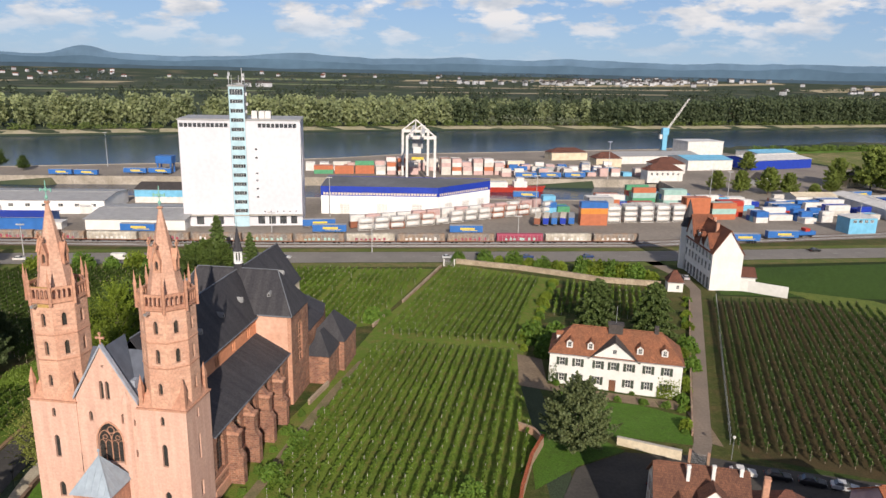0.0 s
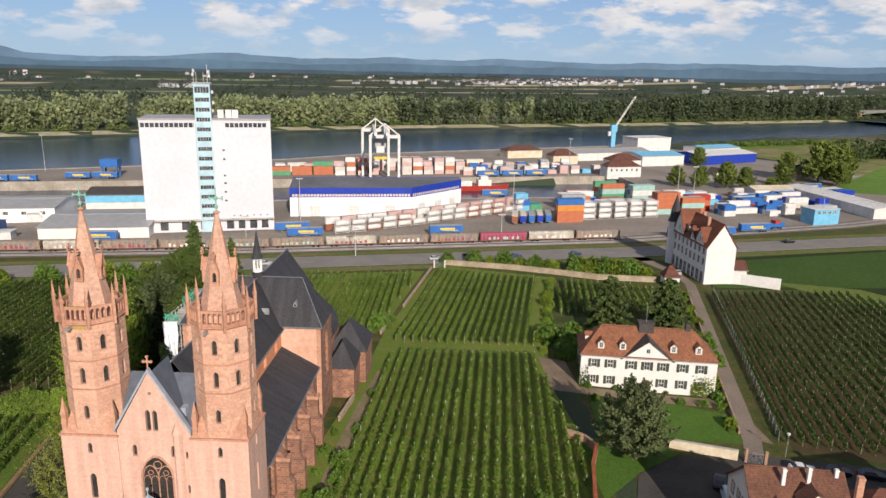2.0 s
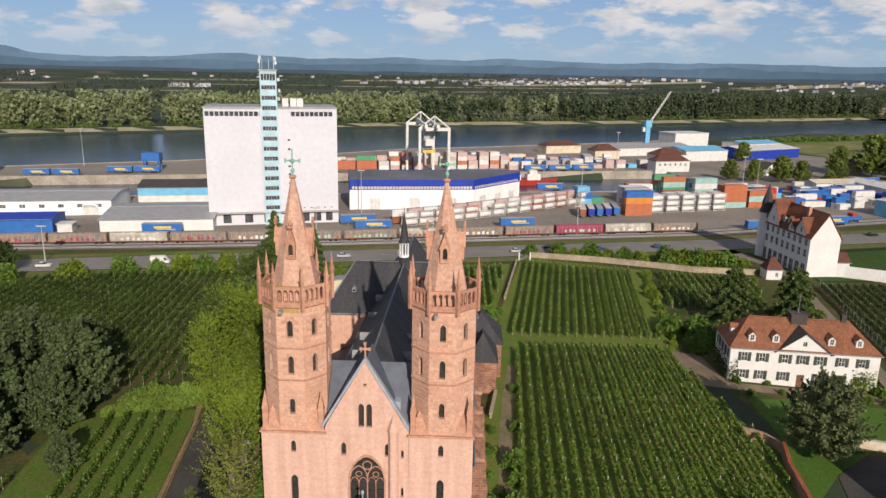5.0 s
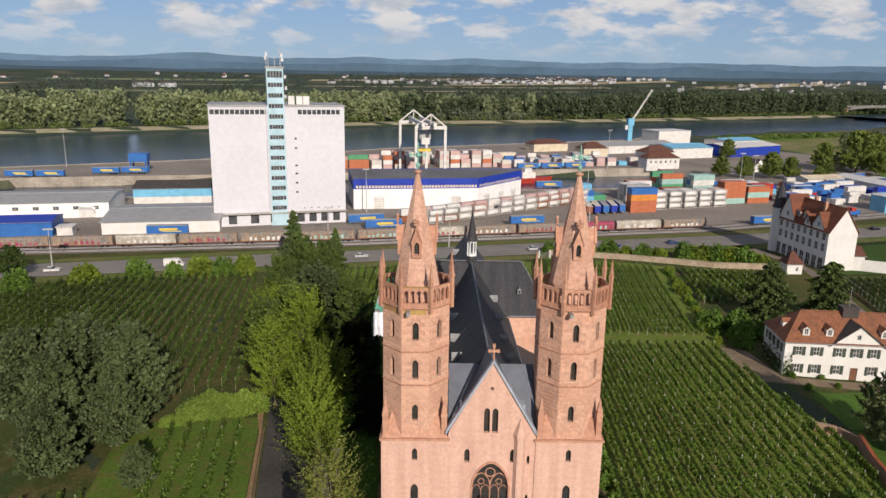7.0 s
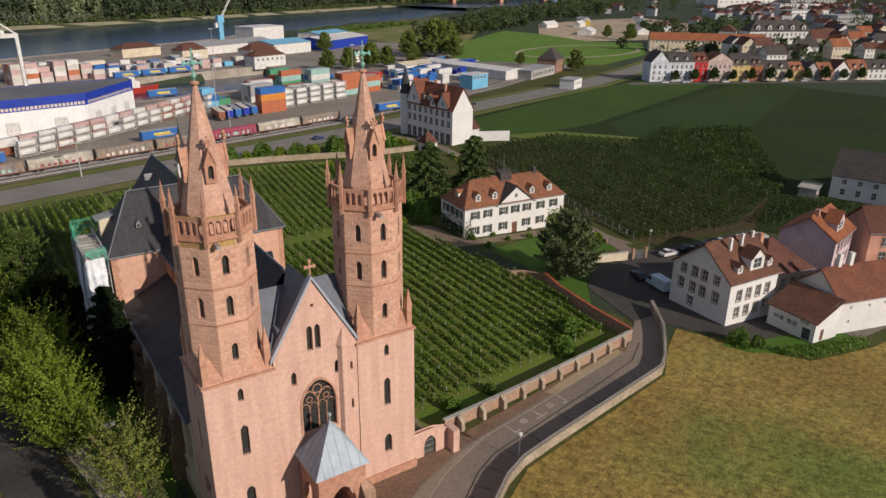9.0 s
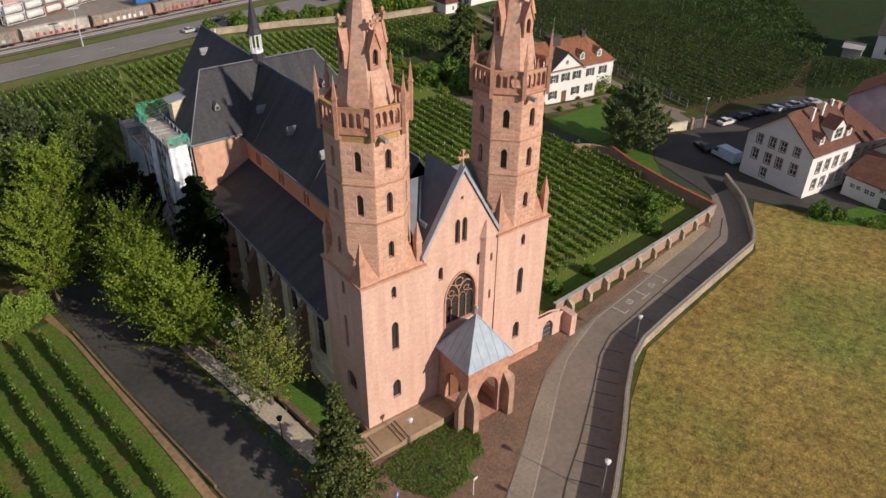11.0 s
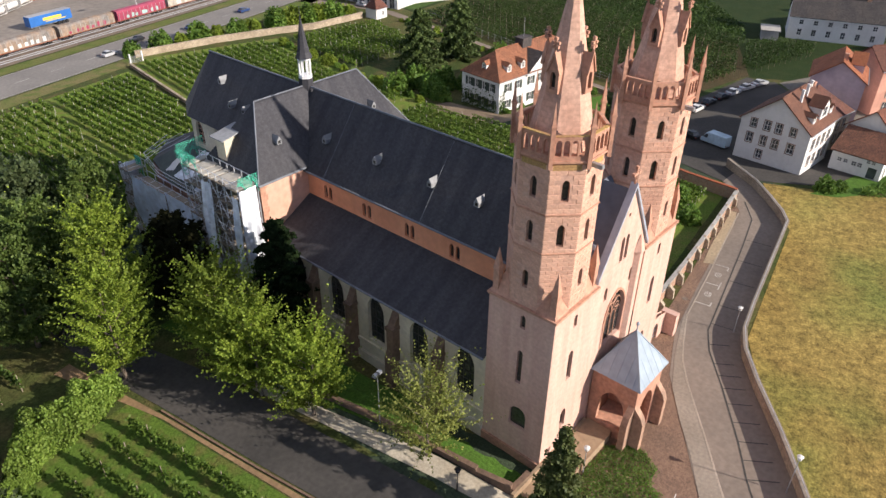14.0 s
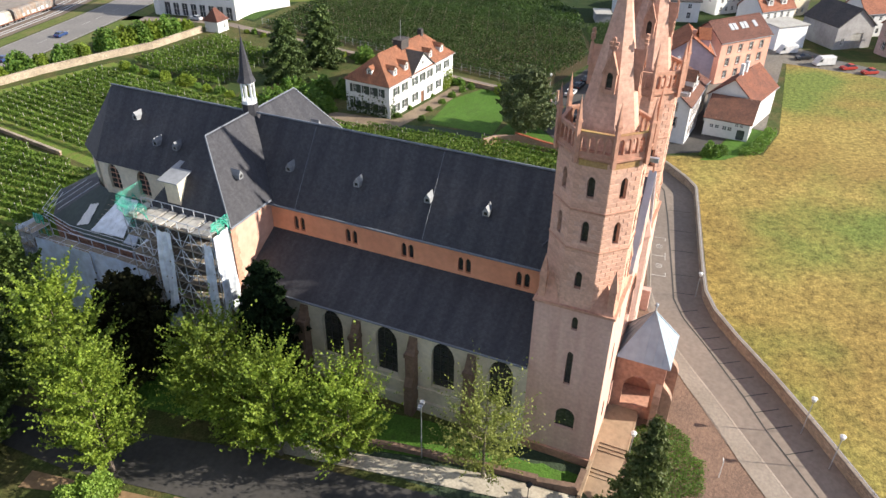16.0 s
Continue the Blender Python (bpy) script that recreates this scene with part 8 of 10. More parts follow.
# the long double line of pale tanks and boxes
for i in range(14):
    t = i / 13
    x_, y_ = -28 + 84 * t, 285 + 46 * t ** 1.15
    a_ = 18 + 16 * t
    tank_container(x_, y_, 0.6, a_, crng.choice(TF), "pale container line")
    if i % 7 != 5:
        tank_container(x_ + 0.2, y_, 3.25, a_, crng.choice(TF), "pale container line")
    container(x_ - 4, y_ + 5.5, 0.6, a_, crng.choice(WS + [P_BROWN, P_PINK]), False, "pale container line")
    container(x_ - 4, y_ + 5.5, 3.25, a_, crng.choice(WS + [P_BROWN, P_PINK]), False, "pale container line")
# far quay
stack(-72.5, 449.5, 8, 2, 2, [P_RUST, P_GREEN, P_RUST], True)
stack(-59.5, 451, 8, 2, 2, [P_RUST, P_RUST, P_GREEN], True)
stack(-46.5, 453, 8, 2, 3, [P_RUST, P_GREEN, P_RED], True)
for i in range(10):
    stack(-33 + 7.0 * i + (14 if i > 3 else 0), 450.5 + 1.0 * i, 8, 4, 4 if i % 3 else 3, [P_WHITE, P_PINK, P_DIRTY, P_WHITE, P_PINK, P_DIRTY, P_RUST], False, 2.8, group="quay containers")
for j in range(3):
    for i in range(9):
        stack(52 + 8.5 * i + 3 * j, 460 + 13 * j + 1.4 * i, 8, 2, crng.choice((1, 2, 2)), [P_WHITE, P_DIRTY, P_PINK, P_GREY, P_BLUE], False, 2.8, group="quay containers")
for i in range(11):
    stack(-70 + 14 * i, 474 + 2.0 * i, 10, 2, crng.choice((1, 2)), [P_WHITE, P_GREY, P_CREAM, P_RUST], True, 2.8, group="quay containers")
for i in range(6):
    stack(-66 + 15 * i, 492 + 2.0 * i, 10, 1, 1, [P_DIRTY, P_GREY, P_RUST], True, 2.8, group="quay containers")


# the far rows, too small to pick apart, in one mesh
mats_ = []
g = Geo()
idx = []
# clutter of boxes between the tracks and the park
yrng = random.Random(5)
for x_, y_, r_, n_, hi in ((146, 340, 8, 3, 2), (150, 356, 8, 3, 2), (160, 348, 8, 2, 2), (168, 360, 8, 3, 1), (178, 352, 10, 2, 2), (186, 366, 10, 3, 2), (198, 338, 10, 2, 2), (202, 324, 10, 3, 2), (214, 330, 12, 3, 2), (216, 344, 12, 2, 1), (222, 366, 12, 3, 2), (236, 374, 12, 3, 1), (240, 360, 12, 2, 2), (250, 380, 14, 3, 1), (160, 372, 8, 2, 1), (128, 356, 8, 4, 2), (112, 362, 8, 3, 2), (135, 343, 8, 2, 3), (92, 352, 6, 3, 2), (206, 384, 14, 3, 1)):
    stack(x_, y_, r_, n_, hi, [P_WHITE, P_BLUE, P_WHITE, P_SKY, P_DIRTY, P_DEEP, P_RUST], yrng.random() < 0.6, 2.9, group="yard containers")
# denser stacks along the quay
qrng = random.Random(77)
for i in range(14):
    stack(-80 + 9.0 * i, 463 + 1.25 * i, 8, 3, qrng.choice((2, 2, 3)), [P_WHITE, P_DIRTY, P_PINK, P_WHITE, P_DIRTY], False, 2.8, group="quay containers")
for i in range(13):
    stack(48 + 8.2 * i, 452 + 1.2 * i, 8, 2, qrng.choice((1, 2, 2)), [P_WHITE, P_DIRTY, P_SKY, P_PINK], False, 2.8, group="quay containers")
for x_, y_, z_, r_, m_, l_ in REST:
    if m_ not in mats_:
        mats_.append(m_)
    before = len(g.f)
    g.box(0, 12.19 if l_ else 6.06, 0, 2.44, 0, 2.56, pose(x_, y_, z_, 0, 0, r_))
    idx += [mats_.index(m_)] * (len(g.f) - before)
rest = part("container", g, mats_[0])
for m_ in mats_[1:]:
    rest.data.materials.append(m_)
rest.data.polygons.foreach_set("material_index", np.array(idx, dtype=np.int32))
tagged(rest, "pale and rust-red shipping containers along the far quay", "container", kind="stuff")


# trailers, trucks and wagons
def wheel_mesh(r, w):
    g = Geo()
    n = 12
    ring = [(r * math.cos(math.tau * i / n), r * math.sin(math.tau * i / n)) for i in range(n)]
    g.loft([[(x_, -w / 2, z_) for x_, z_ in ring], [(x_, w / 2, z_) for x_, z_ in ring]])
    return to_mesh("wheel", g, RUBBER)


WHEEL = wheel_mesh(0.5, 0.35)
CARWHEEL = wheel_mesh(0.32, 0.22)


def wheel(parent, me, x, y, z):
    o = new("wheel", me)
    o.parent = parent
    o.location = (x, y, z)


def trailer(x, y, rot, material=P_BLUE, group="parked trailers", tractor=False):
    ob = thing("trailer", pose(x, y, height(x, y), 0, 0, rot), "blue curtain-sided trailer with yellow stripe parked in the yard" if material is P_BLUE else "covered semi-trailer parked in the yard", "trailer", group)
    g = Geo()
    g.box(0, 13.6, 0, 2.5, 1.15, 3.9)
    part("body", g, material, ob)
    if material is P_BLUE:
        g = Geo()
        g.box(4.2, 10.2, -0.015, 0.0, 2.2, 3.0)
        g.box(5.0, 11.5, -0.015, 0.0, 1.75, 2.0)
        part("side_stripe", g, P_YELLOW, ob)
    g = Geo()
    g.box(0, 13.6, -0.03, 2.53, 3.9, 3.98)
    part("top", g, P_GREY if material is P_BLUE else P_CREAM, ob)
    g = Geo()
    g.box(0.4, 13.2, 0.7, 1.8, 0.75, 1.15)
    g.box(2.6, 2.8, 0.3, 0.5, 0.0, 0.8).box(2.6, 2.8, 2.0, 2.2, 0.0, 0.8)
    part("chassis", g, P_GREY, ob)
    for i in range(3):
        for yy in (0.3, 2.2):
            wheel(ob, WHEEL, 9.2 + 1.3 * i, yy, 0.5)
    return ob


for x_, y_, r_ in ((-46.3, 280, 4), (9.6, 283.0, 4), (-122, 276.3, 0), (-52, 290, 8), (46, 371, 2), (107, 275.6, 3), (122.5, 276.3, 3), (142, 283, 4), (-225, 421, 0), (-210, 421.2, 0), (-185.5, 432, 0), (-171, 433.5, 0), (56, 444, 6), (72, 446, 6), (88, 448, 6), (182, 358, 10), (205, 366, 10), (214, 382, 15), (228, 386, 15), (242, 392, 15)):
    trailer(x_, y_, r_)
for i in range(5):
    trailer(49.5 + 3.9 * i, 301.2 + 0.6 * i, 78, P_BROWN if i == 0 else P_DEEP if i % 2 else P_BLUE, "row of parked trailers")


def wagon(x, y, rot, material, covered=True):
    ob = thing("rail_wagon", pose(x, y, 0.3, 0, 0, rot), f"{material.name.replace('_paint', '').replace('_', ' ')} covered rail wagon with faded graffiti", "rail wagon", "freight train")
    g = Geo()
    w2 = 1.4
    prof = [(-w2, 1.1), (w2, 1.1), (w2, 3.2), (w2 * 0.75, 3.75), (0, 3.95), (-w2 * 0.75, 3.75), (-w2, 3.2)]
    a = [(0.3, p, z_) for p, z_ in prof]
    b = [(18.6, p, z_) for p, z_ in prof]
    k = len(prof)
    for i in range(k):
        j = (i + 1) % k
        g.face([a[i], b[i], b[j], a[j]][::-1])
    g.face(a[::-1][::-1]), g.face(b[::-1])
    part("body", g, material, ob)
    g = Geo()
    for i in range(12):
        x_ = 0.9 + 1.55 * i
        g.box(x_, x_ + 0.1, -w2 - 0.06, w2 + 0.06, 1.1, 3.25)
    tagged(part("side_post", g, P_GREY, ob), kind="stuff")
    g = Geo()
    g.box(0, 18.9, -1.2, 1.2, 0.8, 1.1)
    part("underframe", g, P_BROWN, ob)
    gr = Geo()
    for i in range(7):
        x_ = 3 + 1.8 * i + crng.random()
        gr.box(x_, x_ + 0.9, -w2 - 0.02, -w2, 1.3, 1.9 + crng.random() * 0.7)
    tagged(part("graffiti", gr, crng.choice((P_WHITE, P_MAROON, P_TEAL)), ob), kind="stuff")
    for x_ in (2.2, 4.0, 15.0, 16.8):
        for yy in (-0.75, 0.75):
            wheel(ob, WHEEL, x_, yy, 0.5)


RUST_W = surf("rusty_wagon_paint", (0.19, 0.17, 0.155), (0.30, 0.20, 0.13), rough=0.8, big=0.35, fine=1.2, amount=0.3)
PALE_W = surf("dirty_pale_wagon_paint", (0.46, 0.43, 0.37), (0.30, 0.26, 0.21), rough=0.8, big=0.35, fine=1.2, amount=0.25)
wseq = [PALE_W, PALE_W, PALE_W, RUST_W, RUST_W, PALE_W, RUST_W, RUST_W, RUST_W, RUST_W, PALE_W, RUST_W, RUST_W, P_MAROON, PALE_W, RUST_W]
pts_r = offset(RAIL, 1.9)
pos, seg = Vector(pts_r[0]), 0
xw = -225.0
for m_ in wseq:
    for a, b in zip(pts_r, pts_r[1:]):
        if a[0] <= xw < b[0]:
            t = (xw - a[0]) / (b[0] - a[0])
            wagon(xw, a[1] + (b[1] - a[1]) * t, math.degrees(math.atan2(b[1] - a[1], b[0] - a[0])), m_)
    xw += 19.4
# small shunter
loco = thing("shunter", pose(157.5, 289.0, 0.3, 0, 0, 12), "small blue shunting locomotive", "locomotive")
g = Geo()
g.box(0, 8, -1.3, 1.3, 1.0, 2.6)
part("hood", g, P_BLUE, loco)
g = Geo()
g.box(2.6, 5.0, -1.35, 1.35, 2.6, 3.9)
part("cab", g, P_RED, loco)
for x_ in (1.5, 6.5):
    for yy in (-0.75, 0.75):
        wheel(loco, WHEEL, x_, yy, 0.5)

# barge in the basin
barge = thing("barge", pose(18, 420, WATER_Z, 0, 0, 4), "white and red river barge moored in the basin", "barge")
g = Geo()
g.loft([[(0, -3, -0.5), (46, -3, -0.5), (52, 0, -0.5), (46, 3, -0.5), (0, 3, -0.5)], [(-1, -4, 3.0), (46, -4, 3.0), (54, 0, 3.6), (46, 4, 3.0), (-1, 4, 3.0)]])
part("hull", g, P_RED, barge)
g = Geo()
g.box(0, 30, -3.4, 3.4, 3.0, 6.0)
part("hold_cover", g, P_WHITE, barge)
g = Geo()
g.box(34, 42, -3, 3, 3.0, 6.4)
g.box(35.5, 40, -2.4, 2.4, 6.4, 8.6)
part("deckhouse", g, P_WHITE, barge)

# halls on the right of the quay, blue tower crane, trees are with the woods
house("hall", 186, 500, 12, 36, 28, 7.5, 9.5, P_WHITE, P_SKY, "white hall with pale blue roof", "gx", z=0, category="hall")
house("hall", 144, 530, 14, 70, 26, 6.0, 8.0, P_WHITE, P_GREY, "long pale warehouse on the quay", "gx", z=0, category="hall")
house("hall", 216, 585, 14, 34, 22, 13.0, 13.6, P_WHITE, P_WHITE, "tall white flat-roofed hall", "flat", z=0, category="hall")
house("hall", 236, 508, 22, 60, 32, 7.0, 9.0, P_DEEP, P_WHITE, "blue-walled hall with white roof", "gx", z=0, category="hall")
house("hall", 262, 556, 20, 40, 24, 7.5, 9.0, P_WHITE, P_SKY, "white hall with bright blue roof", "gx", z=0, category="hall")
house("quay_house", 140, 444, 8, 24, 10, 7, 10.5, P_WHITE, TILE_BROWN, "white quay building with brown hipped roof", "hip", {"S": win_grid(6, 24, ((3.8, 5.4),), 1.4)}, z=0)
house("quay_house", 156, 478, 10, 22, 14, 7, 11, P_WHITE, TILE_BROWN, "white building with brown hipped roof", "hip", z=0)
house("quay_house", 96, 545, 14, 30, 14, 6, 9, CREAM, TILE_BROWN, "long quay building with brown roof", "hip", z=0)
house("quay_house", 122, 508, 12, 20, 12, 6.5, 10.5, CREAM, TILE_BROWN, "cream building with brown hipped roof", "hip", z=0)
house("shed", 221, 380, -88, 70, 17, 5, 6.2, P_WHITE, P_WHITE, "long white-roofed open shed", "gx", z=0, category="shed")
house("shed", 196, 366, 6, 24, 12, 5, 6.2, P_WHITE, CREAM, "pale roofed shed in the yard", "gx", z=0, category="shed")
house("office_cabin", 184.5, 297.5, 8, 13.5, 8, 7.2, 7.4, P_SKY, P_WHITE, "sky-blue and white office block", "flat", {"S": win_grid(4, 13.5, ((5.0, 6.2),), 1.8)}, z=0, category="office")
house("house", 206, 430, 20, 9, 8, 4.5, 8, WHITE, TILE_GREY, "small white gabled house between trees", "gy", z=0)
house("house", 262, 432, 25, 16, 10, 7, 9, CREAM, TILE_GREY, "cream building near the park", "hip", {"S": win_grid(5, 16, ((4, 5.6), (1, 2.6)), 1.1)}, z=0)
house("station_house", 270, 312, 20, 15, 12, 8, 14.5, SAND_RED, TILE_GREY, "stone villa with steep slate roof beside the road", "hip", {"S": win_grid(4, 15, ((4.6, 6.6), (1.2, 3)), 1.2), "W": win_grid(3, 12, ((4.6, 6.6), (1.2, 3)), 1.2)}, z=0)
house("depot", 236, 302, 15, 32, 12, 5, 6, GREYWALL, P_GREY, "long grey depot with flat roof", "flat", {"S": win_grid(8, 32, ((1.5, 3.5),), 2.4)}, z=0)
house("kiosk", 226, 264, 18, 12, 8, 5, 5.6, WHITE, P_GREY, "white flat-roofed kiosk beside the road", "flat", {"S": win_grid(3, 12, ((2, 3.6),), 1.4)}, z=0)
bc = thing("quay_crane", pose(214, 640, 0), "blue slewing quay crane with a long lattice jib", "crane")
g = Geo()
g.box(-2, 2, -2, 2, 0, 14)
g.box(-2.6, 3.0, -2.4, 2.4, 14, 20)
part("tower", g, P_SKY, bc)
g = Geo()
for dx in (-0.7, 0.7):
    g.tube((1 + dx, 0, 17), (19 + dx, 0, 46), 0.35, 0.2, 5)
for k in range(12):
    t = k / 12
    g.tube((0.3 + 18 * t, 0, 17 + 29 * t), (1.7 + 18 * (t + 0.08), 0, 17 + 29 * (t + 0.08)), 0.18, n=4)
part("jib", g, P_WHITE, bc)
g = Geo()
g.box(-4.8, -2.4, -1.5, 1.5, 10, 14)
part("counterweight", g, P_WHITE, bc)
lat = surf("lamp_post_grey", (0.5, 0.5, 0.5), rough=0.5, metal=0.3)
for x_, y_, h_ in ((116, 449, 24), (-209, 464, 22), (137.7, 337, 22), (36, 270, 11), (-60, 268, 11), (-140, 240, 11), (150, 345, 20), (48, 305, 22), (-44, 315, 18), (108, 262, 11), (-20, 252, 10), (190, 300, 14)):
    o = thing("lamp_mast", pose(x_, y_, height(x_, y_)), "tall grey floodlight mast", "lamp mast", "yard masts")
    g = Geo()
    g.tube((0, 0, 0), (0, 0, h_), 0.22, 0.1)
    part("mast", g, lat, o)
    g = Geo()
    g.box(-1.4, 1.4, -0.2, 0.2, h_ - 0.1, h_ + 0.3)
    part("lamp_head", g, lat, o)
blue_rig = thing("loading_hopper", pose(-168, 440, 0), "blue loading hopper on the quay", "hopper")
g = Geo()
for dx in (0, 8):
    for dy in (0, 6):
        g.box(dx, dx + 0.8, dy, dy + 0.8, 0, 8)
g.box(-0.5, 9.3, -0.5, 7.3, 6, 10.5)
part("frame_body", g, P_BLUE, blue_rig)


# ---- walls, railings and street things near the church ----
lane_wall = free_wall("lane_wall", WALL_LINE, 1.4, 0.38, WALLPALE, "low pale stone wall along the field side of the lane", cap=BAND)
rail_o = new("railing")
tagged(rail_o, "galvanised steel railing on the low lane wall", "railing")
g_up = Geo()
for a, b in zip(WALL_LINE, WALL_LINE[1:]):
    a3, b3 = Vector((*a, height(*a) + 1.53)), Vector((*b, height(*b) + 1.53))
    g_up.tube(a3 + Vector((0, 0, 0.16)), b3 + Vector((0, 0, 0.16)), 0.045, n=5)
    n = max(1, int((b3 - a3).length / 1.7))
    for i in range(n):
        p = a3.lerp(b3, i / n)
        g = Geo()
        g.box(-0.035, 0.035, -0.035, 0.035, -0.1, 0.17)
        po = part("post", g, STEEL, rail_o)
        po.location = p
part("top_rail", g_up, STEEL, rail_o)

BRICKWALL = coursed("old_brick_wall", (0.42, 0.22, 0.15), (0.34, 0.22, 0.15), (0.40, 0.31, 0.24), w=0.26, h=0.085, gap=0.012, bump=0.5, stain=0.6)
gwall = free_wall("vineyard_wall", [(-25.2, 90.6), (-12, 89.6), (1, 89.0), (13.9, 88.6)], 1.75, 0.4, BRICKWALL, "old brick and stone vineyard wall with buttresses", cap=CONCRETE)
for i in range(10):
    x_, y_ = -23.2 + 3.85 * i, 89.95 - 0.13 * i - 0.1
    g = Geo()
    h_ = height(x_, y_)
    prof = [(0.1, -0.5), (-0.85, -0.5), (-0.75, 1.35), (-0.1, 1.95), (0.1, 1.95)]
    a = [(x_ - 0.3, y_ + p, h_ + z_) for p, z_ in prof]
    b = [(x_ + 0.3, y_ + p, h_ + z_) for p, z_ in prof]
    for k in range(5):
        j = (k + 1) % 5
        g.face([a[k], a[j], b[j], b[k]])
    g.face(a[::-1]), g.face(b)
    part("buttress", g, WALLPALE, gwall)
free_wall("tiled_wall", [(13.9, 88.6), (15.6, 97.0), (18.4, 106.5), (21.3, 113.0)], 2.0, 0.4, BRICKWALL, "brick garden wall capped with red tiles", cap=coursed("scarlet_coping_tiles", (0.44, 0.125, 0.055), (0.34, 0.095, 0.045), (0.2, 0.06, 0.03), w=0.2, h=0.25, gap=0.02, bump=0.9))
free_wall("ruined_wall", [(21.3, 113.0), (20.2, 116.5), (17.6, 118.5)], 1.6, 0.45, BRICKWALL, "broken end of the old brick wall")
free_wall("enclosure_wall", [(10.5, 238.6), (31.6, 231.6), (47.0, 224.2), (57, 218.6), (75.3, 214.6)], 1.7, 0.4, WALLPALE, "pale stone wall between vineyard and road", cap=WALLPALE)
free_wall("vineyard_boundary_wall", [(5.2, 233.5), (-6.6, 194.6)], 0.75, 0.4, WALLSTONE, "broken mossy stone wall running down the vineyard", cap=WALLPALE)
free_wall("vineyard_boundary_wall", [(-11.2, 181.0), (-13.6, 173.5)], 0.8, 0.4, WALLSTONE, "broken mossy stone wall running down the vineyard", cap=WALLPALE)
free_wall("vineyard_boundary_wall", [(-22.6, 127.5), (-20.0, 136.5)], 0.9, 0.4, WALLSTONE, "broken mossy stone wall running down the vineyard", cap=WALLPALE)
free_wall("garden_wall", [(35.2, 114.9), (45.4, 110.2)], 1.5, 0.35, CREAM, "plastered pale garden wall with weathered stains", cap=CONCRETE)
free_wall("lane_side_wall", [(50.6, 119), (57.2, 138), (68.2, 169), (79.6, 201)], 0.9, 0.35, WALLSTONE, "low brown wall beside the vineyard lane")
free_wall("verge_wall", [(-70.0, 90), (-70.6, 114), (-70.6, 128.0)], 0.22, 0.22, STONE_BROWN, "low stone edging of the young vineyard", cap=None)
free_wall("lawn_wall", [(-59.9, 118), (-59.4, 109.6), (-59.4, 101.5), (-59.5, 96.1), (-59.3, 92.4), (-56.6, 91.9)], 0.55, 0.4, STONE_BROWN, "low brown sandstone wall round the church lawn", cap=STONE_BROWN)
# wire fence beside the east vineyard
fence = new("wire_fence")
tagged(fence, "steel posts of a wire fence along the lane", "fence")
for i in range(34):
    t = i / 33
    x_, y_ = 56.5 + 31.5 * t, 116 + 86 * t
    g = Geo()
    g.box(-0.04, 0.04, -0.04, 0.04, 0, 2.1)
    po = part("post", g, STEEL, fence)
    po.location = (x_, y_, height(x_, y_))
for z_ in (0.6, 1.3, 2.0):
    g = Geo()
    g.tube((56.5, 116, z_), (88, 202, z_), 0.02, n=4)
    part("wire", g, STEEL, fence)
# steel gate by the villa
gate = thing("garden_gate", pose(46.6, 109.7, 0.1, 0, 0, -25), "tall steel bar gate beside the garden wall", "gate")
g = Geo()
for i in range(14):
    g.box(i * 0.2, i * 0.2 + 0.05, -0.03, 0.03, 0, 2.0)
part("bars", g, STEEL, gate)
for x_ in (-0.2, 2.9):
    g = Geo()
    g.box(x_, x_ + 0.45, -0.25, 0.25, 0, 2.5)
    part("gate_post", g, BRICKWALL, gate)
# churchyard gate wall
cg = thing("churchyard_gate", CH, "pink plastered gate wall with a pointed door beside the tower", "gate")
gm2 = side((11.5, 0.8, 0), (1, 0, 0))
g = Geo()
dh = arch(2.6, 0.9, 1.7, 4.0)
panel(g, gm2, [(0, BASE), (5.4, BASE), (5.4, 4.3), (3.2, 5.0), (0, 5.0)], [dh], 0.4)
panel(g, side((16.9, 1.3, 0), (-1, 0, 0)), [(0, BASE), (5.4, BASE), (5.4, 5.0), (2.2, 5.0), (0, 4.3)], [arch(2.8, 0.9, 1.7, 4.0)], 0.05)
g.box(16.6, 17.5, -0.6, 1.4, BASE, 4.4)
part("gate_wall", g, SAND_PLAIN, cg)
pane(gm2, dh, 0.4, GLASS_DARK, cg, "gate_leaf", bars=5, cross=3, bar=STEEL, bw=0.05)
# vineyard gate by the road
vg = thing("vineyard_gate", pose(6.0, 234.6, 0.1, 0, 0, 0), "white vineyard gate between two posts with climbing green", "gate")
for x_ in (0, 3.6):
    g = Geo()
    g.box(x_, x_ + 0.35, 0, 0.35, 0, 2.6)
    part("gate_post", g, WHITE, vg)
g = Geo()
for i in range(12):
    g.box(0.45 + 0.26 * i, 0.5 + 0.26 * i, 0.1, 0.16, 0.1, 2.0)
part("gate_leaf", g, STEEL, vg)

# parking marks: two bays along the kerb
def painted(name, strips, label):
    g = Geo()
    for x0, y0, x1, y1, w in strips:
        d = Vector((x1 - x0, y1 - y0, 0)).normalized()
        m = side((x0, y0, 1.25 + 0.10), d, Vector((0, 0, 1)).cross(d))
        g.box(0, math.hypot(x1 - x0, y1 - y0), -w / 2, w / 2, 0, 0.006, m)
    tagged(part(name, g, FADED), label, "road marking", "parking marks", "structure")


